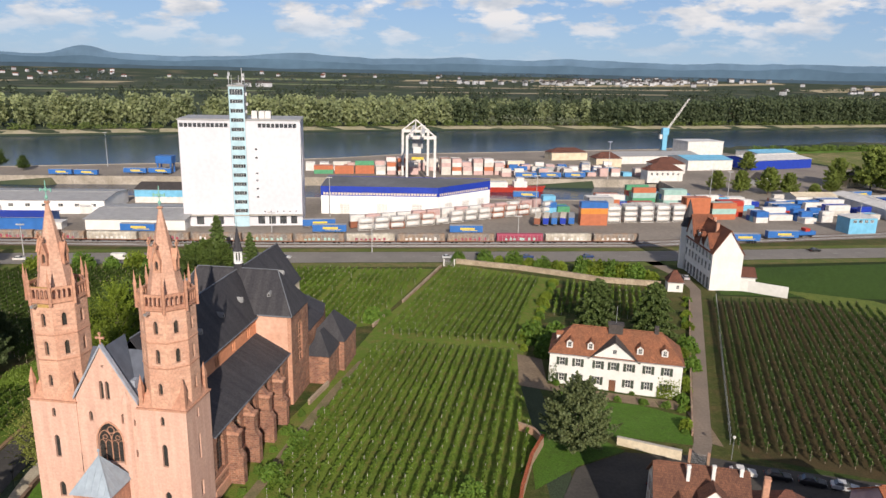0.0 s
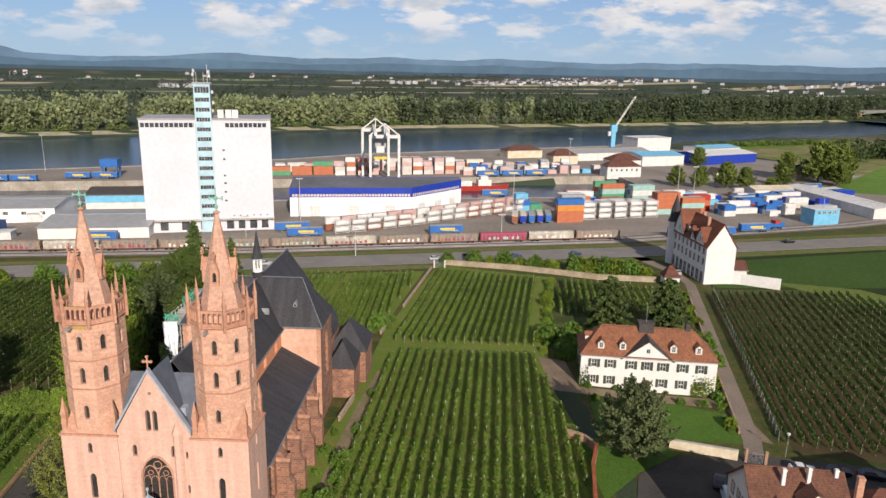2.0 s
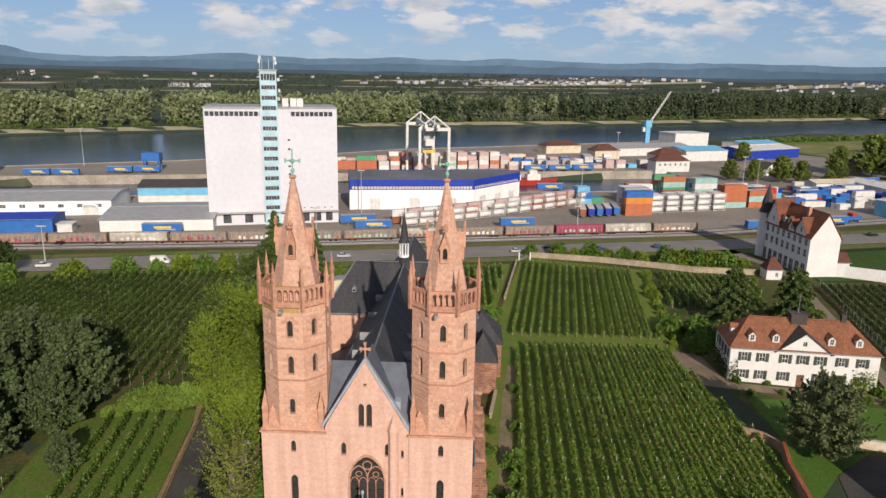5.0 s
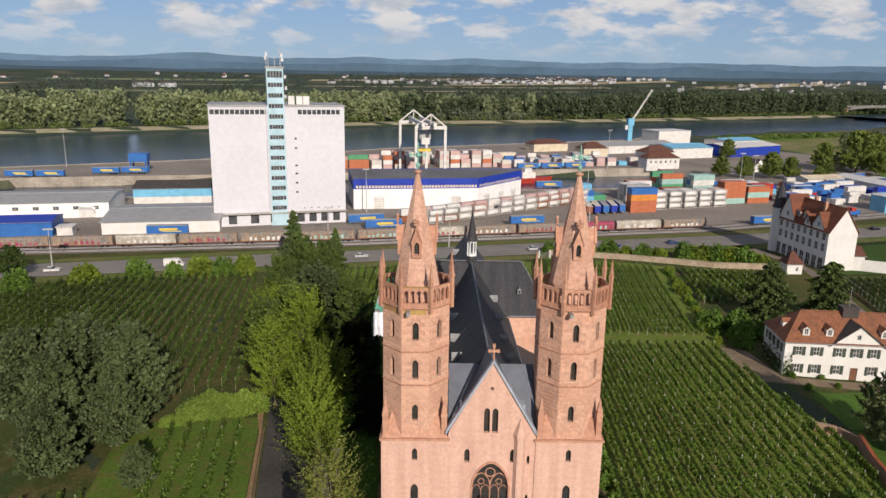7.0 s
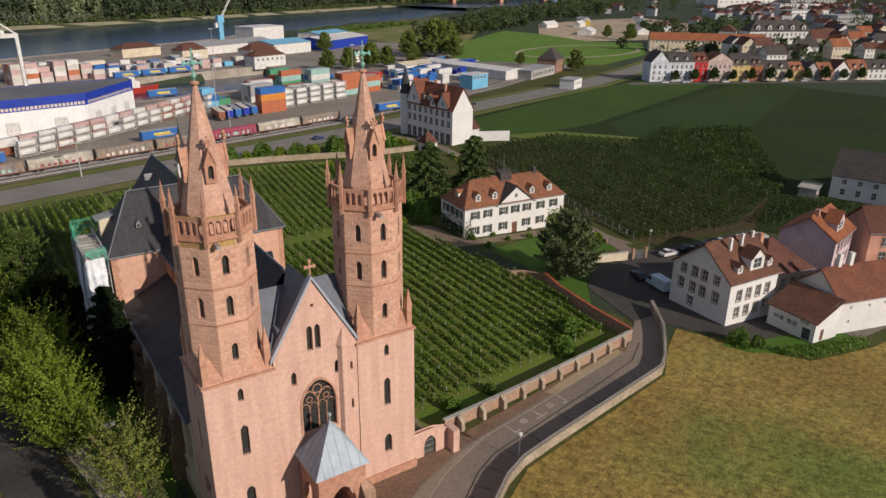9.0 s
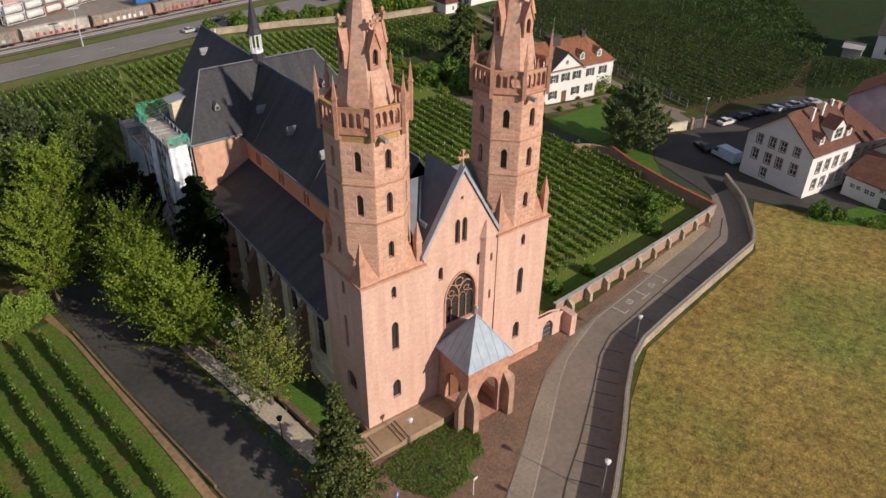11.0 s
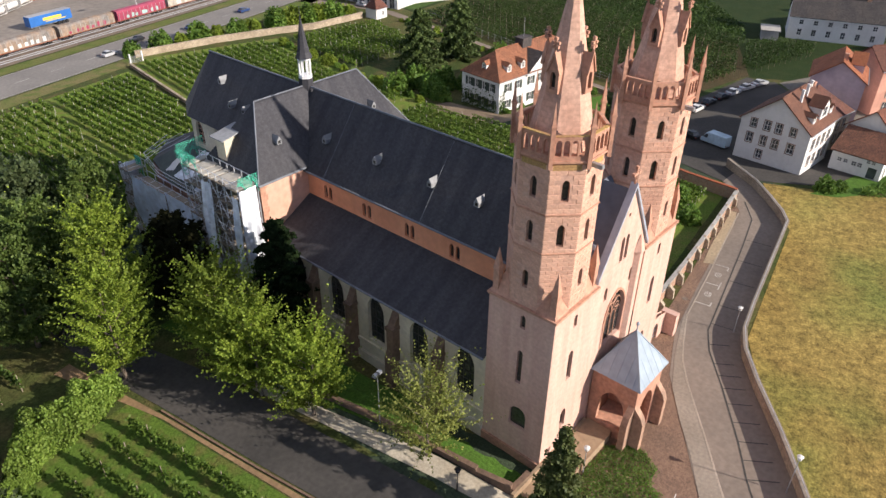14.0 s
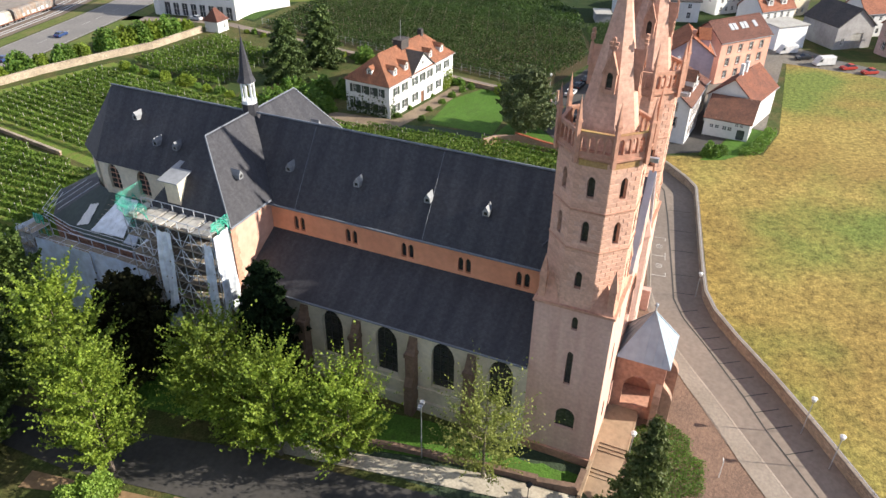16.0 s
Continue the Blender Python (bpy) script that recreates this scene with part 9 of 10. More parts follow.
FADED = surf("faded_road_paint", (0.52, 0.48, 0.43), (0.36, 0.33, 0.29), fine=3, amount=0.3)
painted("parking_mark", [(-7.8, 86.2, -7.8, 84.4, 0.13), (-7.8, 84.4, -8.7, 84.4, 0.13)], "white painted parking bay corner")
painted("parking_mark", [(-13.1, 86.2, -13.1, 84.4, 0.13), (-12.1, 84.4, -14.1, 84.4, 0.13)], "white painted mark between two parking bays")
painted("parking_mark", [(-18.4, 86.3, -18.4, 84.3, 0.13), (-18.4, 84.3, -17.5, 84.35, 0.13)], "white painted parking bay corner")
for x_ in (-10.4, -15.8):
    ring_ = [(x_ + 0.55 * math.cos(a_), 85.25 + 0.42 * math.sin(a_)) for a_ in np.linspace(0, math.tau, 9)]
    painted("bay_symbol", [(*p, *q, 0.1) for p, q in zip(ring_, ring_[1:])] + [(x_ - 0.3, 85.1, x_ + 0.3, 85.1, 0.09), (x_ - 0.2, 85.35, x_ + 0.25, 85.35, 0.09)], "worn white painted bay symbol")
g = Geo()
g.prism(ngon(-18.5, 87.6, 0.38, 12), 1.3, 1.325)
tagged(part("manhole_cover", g, BALLAST), "round iron manhole cover in the forecourt", "manhole cover", kind="structure")
# dark joint lines between gutter and wall
for i, (x_, y_, l_) in enumerate(((-29.6, 81.0, 2.4), (-31.4, 80.0, 2.6), (-33.3, 79.1, 2.6), (-35.5, 78.0, 2.7), (-38.0, 76.8, 2.8), (-40.5, 75.7, 3.0), (-42.8, 74.8, 3.0), (-45.1, 73.9, 3.2), (-48.2, 72.3, 3.2), (-26.4, 82.5, 2.6), (-22.0, 83.3, 3.2), (-17.5, 83.4, 3.2), (-11, 83.7, 3.4), (-5, 83.9, 3.5), (1.5, 84.2, 3.8))):
    g = Geo()
    a_ = radians(-64 if i < 10 else -88)
    dx, dy = math.cos(a_) * l_, math.sin(a_) * l_
    h_ = height(x_, y_) + 0.098
    n_ = Vector((-dy, dx)).normalized() * 0.06
    g.face([(x_ - n_.x, y_ - n_.y, h_), (x_ + dx - n_.x, y_ + dy - n_.y, h_), (x_ + dx + n_.x, y_ + dy + n_.y, h_), (x_ + n_.x, y_ + n_.y, h_)])
    tagged(part("lane_joint", g, ASPHALT_DARK), "dark tar joint across the lane", "road joint", "lane joints", "structure")

# terrace and steps beside the north tower
steps = thing("stone_steps", CH, "worn sandy stone steps running down beside the tower", "steps")
g = Geo()
g.box(-9.0, -3.05, -3.1, -0.35, 0.8, 2.25)
part("terrace", g, STEPSTONE, steps)
for x0, x1, z_ in ((-9.4, -9.0, 2.11), (-9.8, -9.4, 1.97), (-12.2, -9.8, 1.84), (-12.6, -12.2, 1.71), (-13.0, -12.6, 1.6), (-16.4, -13.0, 1.52)):
    g = Geo()
    g.box(x0, x1, -3.1, -0.35, 0.6, z_)
    part("step", g, STEPSTONE, steps)
g = Geo()
g.box(-16.4, -3.4, -0.35, 0.0, 0.6, 2.36)
part("plinth_kerb", g, STEPSTONE, steps)
g = Geo()
g.box(-9.0, -3.6, -3.25, -3.1, 0.6, 2.28)
part("side_kerb", g, STEPSTONE, steps)


def street_lamp(x, y, h, kind_, label, turn=0):
    o = thing("street_lamp", pose(x, y, height(x, y), 0, 0, turn), label, "street lamp", "street lamps")
    g = Geo()
    g.tube((0, 0, 0), (0, 0, h), 0.06, 0.04)
    part("pole", g, STEEL if kind_ != "dark" else RUBBER, o)
    if kind_ == "double":
        g = Geo()
        g.box(-0.55, -0.1, -0.2, 0.2, h - 0.05, h + 0.25).box(0.1, 0.55, -0.2, 0.2, h - 0.05, h + 0.25)
        part("floodlight", g, STEEL, o)
    else:
        g = Geo()
        g.loft([[(*p, z_) for p in ngon(0, 0, r_)] for z_, r_ in ((h, 0.05), (h + 0.15, 0.2), (h + 0.42, 0.24), (h + 0.5, 0.3), (h + 0.62, 0.05))])
        part("lantern", g, FRAME if kind_ != "dark" else RUBBER, o)


street_lamp(-59.7, 107.5, 7.0, "double", "grey pole with two floodlights on the church lawn")
street_lamp(-62.3, 96.6, 2.6, "dark", "dark path lamp beside the gravel path")
street_lamp(-22.2, 80.4, 3.4, "plain", "grey lane lamp with pale lantern at the wall")
street_lamp(-48.9, 68.3, 4.2, "plain", "grey lane lamp with pale lantern at the wall")
street_lamp(-44.6, 70.3, 4.6, "plain", "grey lane lamp with pale lantern at the wall")
street_lamp(-53.0, 87.7, 3.2, "plain", "low lamp at the edge of the forecourt lawn")
street_lamp(54.6, 110.8, 4.0, "plain", "grey lamp at the parking court")
sign = thing("road_sign", pose(-59.2, 82.8, height(-59.2, 82.8), 0, 0, 20), "small blue road sign on a steel post", "road sign")
g = Geo()
g.tube((0, 0, 0), (0, 0, 2.6), 0.04)
part("post", g, STEEL, sign)
g = Geo()
g.box(-0.32, 0.32, -0.04, 0.0, 1.9, 2.55)
part("plate", g, P_BLUE, sign)
g = Geo()
g.box(-0.09, 0.09, -0.055, -0.04, 2.0, 2.45)
part("plate_mark", g, P_WHITE, sign)
board = thing("notice_post", pose(-53.0, 79.0, height(-53, 79)), "thin white signpost beside the lawn bed", "signpost")
g = Geo()
g.tube((0, 0, 0), (0, 0, 2.3), 0.04).box(-0.02, 0.5, -0.03, 0.03, 2.1, 2.35)
part("post", g, WHITE, board)


# cars
def car(x, y, rot, material, label, van=False, s=1.0, group="parked cars"):
    o = thing("car" if not van else "van", pose(x, y, height(x, y) + 0.08, 0, 0, rot), label, "car" if not van else "van", group)
    L, W, H = (4.3, 1.75, 1.45) if not van else (5.6, 2.0, 2.4)
    prof = [(0.05, 0.3), (L - 0.05, 0.3), (L, 0.62), (L - 0.15, 0.85), (L - 1.1, 0.95), (0.35, 0.98), (0.0, 0.75)] if not van else [(0.05, 0.35), (L, 0.35), (L, 0.9), (L - 0.35, 1.15), (L - 1.0, 2.1), (L - 1.4, H), (0.1, H), (0, 1.8)]
    g = Geo()
    rings = []
    for yy, k in ((-W / 2, 0.94), (-W / 2 + 0.12, 1.0), (W / 2 - 0.12, 1.0), (W / 2, 0.94)):
        rings.append([(L / 2 + (px - L / 2) * (0.985 if k < 1 else 1), yy, 0.3 + (pz - 0.3) * k) for px, pz in prof][::-1])
    g.loft(rings)
    part("body", g, material, o)
    if not van:
        cab = [(0.45, 0.95), (L - 1.35, 0.95), (L - 2.05, H - 0.06), (0.95, H - 0.04)]
        g = Geo()
        g.loft([[(px, yy * (1 if pz < 1 else 0.86), pz) for px, pz in cab][::-1] for yy in (-W / 2 + 0.1, W / 2 - 0.1)])
        part("cabin_glass", g, GLASS, o)
        g = Geo()
        g.box(1.0, L - 2.1, -W / 2 + 0.22, W / 2 - 0.22, H - 0.06, H)
        part("roof", g, material, o)
    else:
        g = Geo()
        g.loft([[(L - 1.06, yy, 1.95), (L - 0.4, yy, 1.2), (L - 1.5, yy, 1.2), (L - 1.6, yy, 1.95)] for yy in (-W / 2 - 0.01, W / 2 + 0.01)])
        part("side_glass", g, GLASS, o)
    for yy in (-W / 2 + 0.2, W / 2 - 0.2):
        g = Geo()
        g.box(L - 0.06, L + 0.01, yy - 0.18, yy + 0.18, 0.58, 0.72)
        part("headlight", g, P_WHITE, o)
        g = Geo()
        g.box(-0.01, 0.06, yy - 0.14, yy + 0.14, 0.62, 0.78)
        part("tail_light", g, P_RED, o)
        for px in (0.85, L - 0.85):
            wheel(o, CARWHEEL, px, yy * 1.04, 0.32)


DARKCAR, SILVER = paint("black_car_paint", (0.02, 0.022, 0.025), 0.3), paint("silver_car_paint", (0.45, 0.46, 0.48), 0.3)
NAVY = paint("navy_car_paint", (0.03, 0.06, 0.16), 0.3)
car(52.4, 106.4, -14, P_WHITE, "white hatchback parked in the court")
car(57.8, 105.2, -14, DARKCAR, "black car parked in the court")
car(62.9, 103.8, -20, DARKCAR, "black estate car parked in the court")
car(67.6, 102.4, -22, SILVER, "silver car parked in the court")
car(72.8, 100.6, -24, P_WHITE, "white car parked in the court")
car(77.6, 98.6, -24, SILVER, "grey-blue car parked in the court")
car(36.2, 95.0, 70, paint("pale_blue_van_paint", (0.45, 0.58, 0.68)), "pale blue van parked beside the white house", True)
car(37.2, 101.0, 60, DARKCAR, "black car beside the white house")
car(97.5, 42.5, 118, P_WHITE, "white delivery van parked on the street", True, group="street cars")
car(95.2, 37.5, 118, P_RED, "red car parked on the street", group="street cars")
car(93.0, 33.0, 118, P_RED, "red car parked on the street", group="street cars")
car(101, 47.5, 118, DARKCAR, "dark car parked on the street", group="street cars")
car(105.8, 50.5, 118, P_WHITE, "white box van parked on the street", True, group="street cars")
for x_, y_, r_, m_, l_ in ((-140, 233.6, 4, P_WHITE, "white car"), (-108, 236, 4, P_WHITE, "white van"), (-52, 241.2, 4, SILVER, "silver car"), (5.6, 245.2, 4, SILVER, "silver car"), (22.4, 250.8, 184, DARKCAR, "black car"), (34.9, 247.6, 4, NAVY, "dark blue car"), (57.4, 249.6, 4, NAVY, "dark blue car"), (150.2, 264.8, 7, DARKCAR, "black car"), (86.2, 221.5, 80, SILVER, "silver car")):
    car(x_, y_, r_, m_, l_ + " on the main road", "van" in l_, group="road cars")
for i in range(9):
    p = a0 + rdir * (4 + 12 * i)
    car(p.x - 2.6, p.y - 5.0, rrot, (P_WHITE, SILVER, DARKCAR)[i % 3], "car parked along the terrace street", group="terrace cars")
patch("terrace_street", [tuple(a0 + rdir * -15 + Vector((-1.5, -2.0))), tuple(a0 + rdir * 140 + Vector((-1.5, -2.0))), tuple(a0 + rdir * 140 + Vector((-6, -8.6))), tuple(a0 + rdir * -15 + Vector((-6, -8.6)))], ASPHALT, 0.12, "grey street before the terrace", "street", cell=12, fn=zero)
patch("street", [(88.5, 26), (92.0, 25), (110.5, 54), (106, 57.5)], ASPHALT, 0.1, "grey village street", "street", cell=8, fn=zero)

# scaffolding on the north transept and choir
SCAF_STEEL = surf("pale_scaffold_tube", (0.58, 0.59, 0.61), (0.46, 0.47, 0.49), rough=0.45, metal=0.25, fine=3, amount=0.15, bump=0)
scaf = thing("scaffolding", CH, "steel scaffolding with planks, white sheeting and green netting", "scaffolding")
def bay(x0, x1, y0, y1, z0, z1, ny, nz):
    ys = np.linspace(y0, y1, ny)
    zs = np.linspace(z0, z1, nz)
    for y_ in ys:
        for x_ in (x0, x1):
            g = Geo()
            g.tube((x_, y_, z0 - 1), (x_, y_, z1 + 1.0), 0.075, n=4)
            part("standard", g, SCAF_STEEL, scaf)
    for k, z_ in enumerate(zs):
        for x_ in (x0, x1):
            g = Geo()
            g.tube((x_, y0, z_), (x_, y1, z_), 0.065, n=4)
            g.tube((x_, y0, z_ + 1.0), (x_, y1, z_ + 1.0), 0.055, n=4)
            part("ledger", g, SCAF_STEEL, scaf)
        g = Geo()
        g.box(min(x0, x1) + 0.1, max(x0, x1) - 0.1, y0, y1, z_ - 0.06, z_)
        part("plank_deck", g, WOOD_GREY, scaf)
        if k < nz - 1:
            g = Geo()
            for i in range(ny - 1):
                p, q = (ys[i], z_), (ys[i + 1], zs[k + 1])
                if (i + k) % 2:
                    p, q = (ys[i + 1], z_), (ys[i], zs[k + 1])
                g.tube((x0, *p), (x0, *q), 0.055, n=4)
            part("brace", g, SCAF_STEEL, scaf)
        g = Geo()
        for y_ in ys:
            g.tube((x0, y_, z_), (x1, y_, z_), 0.05, n=4)
        tagged(part("transoms", g, SCAF_STEEL, scaf), kind="stuff")
        g = Geo()
        out_ = -0.12 if x0 < x1 else 0.12
        g.box(min(x0 + out_, x0), max(x0 + out_, x0), y0, y1, z_, z_ + 0.16)
        part("toe_board", g, WOOD_GREY, scaf)


bay(-15.6, -13.0, 39.9, 51.5, 2.0, 19.6, 9, 9)
bay(-13.8, -11.8, 52.0, 69.8, 2.0, 10.4, 9, 5)
bay(-14.3, -11.6, 70.2, 72.4, 2.0, 11.8, 3, 6)
SHEET = surf("white_plastic_sheet", (0.80, 0.83, 0.88), (0.62, 0.66, 0.72), rough=0.4, fine=1.2, amount=0.2, bump=0.5)
BLUE_SHEET = surf("blue_white_sheet", (0.76, 0.84, 0.95), (0.60, 0.69, 0.82), rough=0.5, fine=1, amount=0.2)
NET = surf("green_safety_net", (0.05, 0.36, 0.25), (0.07, 0.45, 0.31), fine=4, amount=0.3)


def hanging(name, x, y0, y1, z0, z1, seed, mat=SHEET, sag=0.35, axis="y", lean=0.0, net=False):
    """A loose hanging sheet with folds and a ragged foot, or a net of strands."""
    g = Geo()
    nu, nv = 18, 20
    def at(i, j):
        u, v = i / nu, j / nv
        w = 1 - v
        y_ = y0 + (y1 - y0) * (0.5 + (u - 0.5) * (1 + 0.16 * math.sin(v * 9 + seed * 2) * w)) + lean * w + 0.12 * math.sin(v * 6 + seed) * w
        o = sag * (math.sin(u * 15 + seed + 2 * v) * 0.5 + math.sin(v * 7 + u * 5 + seed) * 0.5) * (0.3 + 0.7 * w)
        z_ = z0 + (z1 - z0) * v + w ** 4 * 1.4 * math.sin(u * 9 + seed * 1.7)
        return (x + o, y_, z_) if axis == "y" else (y_, x + o, z_)
    if net:
        for i in range(nu + 1):
            for j in range(nv):
                g.tube(at(i, j), at(i, j + 1), 0.022, n=3)
        for j in range(0, nv + 1, 2):
            for i in range(nu):
                g.tube(at(i, j), at(i + 1, j), 0.022, n=3)
    else:
        for i in range(nu):
            for j in range(nv):
                g.face([at(i, j), at(i, j + 1), at(i + 1, j + 1), at(i + 1, j)])
    part(name, g, mat, scaf, smooth=not net)


hanging("plastic_sheet", -15.9, 45.2, 47.0, 5.0, 19.2, 1, lean=1.3, sag=0.5)
hanging("plastic_sheet", -15.9, 39.8, 40.9, 8.5, 19.0, 2, lean=0.5, sag=0.5)
hanging("plastic_sheet", 39.5, -15.9, -13.4, 9.5, 20.0, 3, axis="x", sag=0.5)
hanging("plastic_sheet", -14.1, 51.8, 61.0, 2.5, 11.7, 4, BLUE_SHEET, 0.5)
hanging("plastic_sheet", -14.2, 60.8, 70.0, 2.0, 11.5, 8, BLUE_SHEET, 0.5)
hanging("plastic_sheet", -16.0, 49.4, 50.8, 4.5, 9.4, 5)
hanging("plastic_sheet", 72.75, -14.3, -11.6, 5.5, 12.2, 6, sag=0.35, axis="x")
hanging("green_net", -15.7, 48.0, 51.9, 19.9, 21.7, 7, NET, 0.12, net=True)
hanging("green_net", 39.7, -15.6, -13.0, 19.8, 21.4, 8, NET, 0.12, "x", net=True)
hanging("green_net", 52.0, -15.6, -12.0, 19.8, 22.0, 9, NET, 0.12, "x", net=True)
hanging("green_net", -12.0, 70.5, 72.2, 11.6, 13.2, 10, NET, 0.12, net=True)
for i in range(9):
    rr = random.Random(i)
    g = Geo()
    y_ = 40.3 + 1.25 * i
    g.box(-15.6, -12.9, y_, y_ + 0.7 + rr.random() * 0.4, 19.66, 19.78 + rr.random() * 0.1, pose(0, 0, 0, 0, 0, rr.uniform(-0.4, 0.4)))
    part("deck_board", g, CONCRETE, scaf)
# guard rails along the eaves of the ambulatory and ladders of thin rails up to the roof
for z_ in (11.6, 12.2, 12.8):
    for pa, pb in (((-11.9, 52.2), (-11.9, 66.0)), ((-11.9, 66.0), (-10.4, 72.5)), ((-10.4, 72.5), (-4.5, 76.0))):
        g = Geo()
        g.tube((*pa, z_), (*pb, z_), 0.05, n=4)
        part("guard_rail", g, SCAF_STEEL, scaf)
for y_ in (68.3, 69.4, 70.3):
    g = Geo()
    g.tube((-9.6, y_ + 2.4, 12.8), (-5.4, y_ - 1.0, 15.4), 0.05, n=4)
    part("guard_rail", g, STEEL, scaf)


# tarpaulins over the ambulatory roof
def on_amb(x, y):
    t = (x - NW) / (-11.3 - NW)
    low = 14.6 - 3.4 * t
    a, b, c = Vector((-11.4, 64.5, 11.2)), Vector((-9.2, 72.6, 11.2)), Vector((-4.6, 68.0, 14.6))
    n = (b - a).cross(c - a)
    return min(low, a.z - (n.x * (x - a.x) + n.y * (y - a.y)) / n.z) + 0.16


for k, (corners_, mt) in enumerate(((((-5.9, 63.1), (-5.9, 60.3), (-10.4, 59.2), (-10.6, 64.4)), SHEET), (((-7.4, 67.2), (-7.2, 65.9), (-9.9, 65.4), (-10.2, 67.2)), WHITE), (((-7.6, 55.5), (-7.4, 51.2), (-11.0, 51.0), (-11.0, 56.4)), SHEET), (((-9.2, 58.8), (-9.2, 57.0), (-10.9, 57.0), (-10.9, 58.8)), LEAD))):
    g = Geo()
    n = 8
    A, B, C, D = [Vector(p) for p in corners_]
    def q(i_, j_):
        p = (A.lerp(B, i_ / n)).lerp(D.lerp(C, i_ / n), j_ / n)
        return (p.x, p.y, on_amb(p.x, p.y) + 0.06 * math.sin(i_ * 2.1 + j_ * 1.7 + k))
    for i in range(n):
        for j in range(n):
            g.face([q(i, j), q(i, j + 1), q(i + 1, j + 1), q(i + 1, j)])
    part("tarpaulin", g, mt, scaf)


# ---- distance ----
SANDBANK = surf("sandy_river_bank", (0.34, 0.30, 0.22), (0.24, 0.23, 0.14), big=0.05, fine=0.5)
for k0, k1 in ((-1500, -600), (-600, 100), (100, 1080)):
    pts = [(x_, far_edge(x_)) for x_ in np.linspace(k0, k1, 16)]
    poly = [rx(x_, y_ - 7) for x_, y_ in pts] + [rx(x_, y_ + 8) for x_, y_ in reversed(pts)]
    patch("river_beach", poly, SANDBANK, 0.15, "narrow sandy beach on the far river bank", "beach", cell=18, fn=lambda x, y: max(land(x, y), WATER_Z + 0.3))


def wood(name, spots, material, label, seed, leaf=2.2, per=90, clumps=0):
    """Many trees in one mesh: x, y, height, width; each an uneven crown, in rounded clumps where asked, with a trunk below."""
    rng = np.random.default_rng(seed)
    allq = []
    for x_, y_, h_, w_ in spots:
        base = land(x_, y_) if math.hypot(x_, y_) > 3000 else 0.0
        if clumps:
            k = per // clumps
            f = (np.arange(clumps) + rng.uniform(0.1, 0.9, clumps)) / clumps
            ang = np.arange(clumps) * 2.4 + rng.uniform(0, 6)
            prof = np.sin(np.pi * (0.16 + 0.72 * f)) ** 0.8
            cr = w_ / 2 * prof * rng.uniform(0.45, 0.85, clumps)
            mid = np.stack([np.cos(ang) * cr, np.sin(ang) * cr, h_ * (0.14 + 0.76 * f)], 1)
            size = w_ * 0.24 * rng.uniform(0.75, 1.25, clumps)
            d = rng.normal(size=(clumps, k, 3))
            d /= np.linalg.norm(d, axis=2)[:, :, None]
            d *= rng.uniform(0.55, 1.0, (clumps, k, 1)) * size[:, None, None]
            p = (mid[:, None, :] + d).reshape(-1, 3) + np.array([x_, y_, base])
        else:
            n = per
            a = rng.uniform(0, math.tau, n)
            c = rng.uniform(0.0, 1, n)
            prof = np.sin(np.pi * (0.12 + 0.86 * c)) ** 0.6
            r = w_ / 2 * prof * np.sqrt(rng.uniform(0.25, 1, n)) * (1 + 0.2 * np.sin(3 * a + x_) + 0.15 * np.sin(9 * c + y_))
            p = np.stack([x_ + np.cos(a) * r, y_ + np.sin(a) * r, base + h_ * (0.16 + 0.86 * c) + rng.normal(0, 0.4, n)], 1)
        allq.append(cards(p, leaf, rng))
        t = np.array([[[x_ - 0.35, y_, base], [x_ + 0.35, y_, base], [x_ + 0.25, y_, base + h_ * 0.4], [x_ - 0.25, y_, base + h_ * 0.4]]])
        allq.append(t)
    ob = new(name, leaf_mesh(name, np.concatenate(allq), material))
    return tagged(ob, label, "wood", kind="stuff")


wr = random.Random(7)
spots, low, grey = ([], [], []), [], []
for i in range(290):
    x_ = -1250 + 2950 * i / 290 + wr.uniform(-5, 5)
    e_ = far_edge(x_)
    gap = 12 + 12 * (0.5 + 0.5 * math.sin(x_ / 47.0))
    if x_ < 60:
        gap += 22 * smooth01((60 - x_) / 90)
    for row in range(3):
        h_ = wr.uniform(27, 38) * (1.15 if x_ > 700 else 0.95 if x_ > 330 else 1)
        # Sunlight left and cloud shade right are painted by choice of leaf colour.
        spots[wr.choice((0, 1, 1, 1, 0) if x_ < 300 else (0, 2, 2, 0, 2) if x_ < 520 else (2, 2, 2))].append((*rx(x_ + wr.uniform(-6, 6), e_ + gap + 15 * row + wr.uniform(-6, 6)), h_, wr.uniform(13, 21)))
    for k in range(2):
        low.append((*rx(x_ + wr.uniform(-5, 5), e_ + 7 + wr.uniform(-2, 8)), wr.uniform(3, 7), wr.uniform(6, 12)))
    if 345 < x_ < 470:
        grey.append((*rx(x_, e_ + 8 + wr.uniform(-2, 4)), wr.uniform(9, 15), wr.uniform(10, 15)))
# Leaf colours: two sunlit greens, then one dimmed for cloud shade.
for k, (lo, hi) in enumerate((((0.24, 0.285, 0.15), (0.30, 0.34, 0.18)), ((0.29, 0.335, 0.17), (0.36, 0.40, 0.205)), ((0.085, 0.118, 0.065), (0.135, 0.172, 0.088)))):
    wood("riverside_wood", spots[k], leafy("sun_shade_river_leaves", lo, hi, trans=0.5), "long belt of tall green poplars along the far bank", 1 + k * 10, 2.9, 224, 16)
wood("riverside_scrub", low, leafy("scrub_leaves", (0.10, 0.15, 0.04), (0.16, 0.20, 0.065)), "bushy green scrub along the far bank", 2, 1.5, 60)
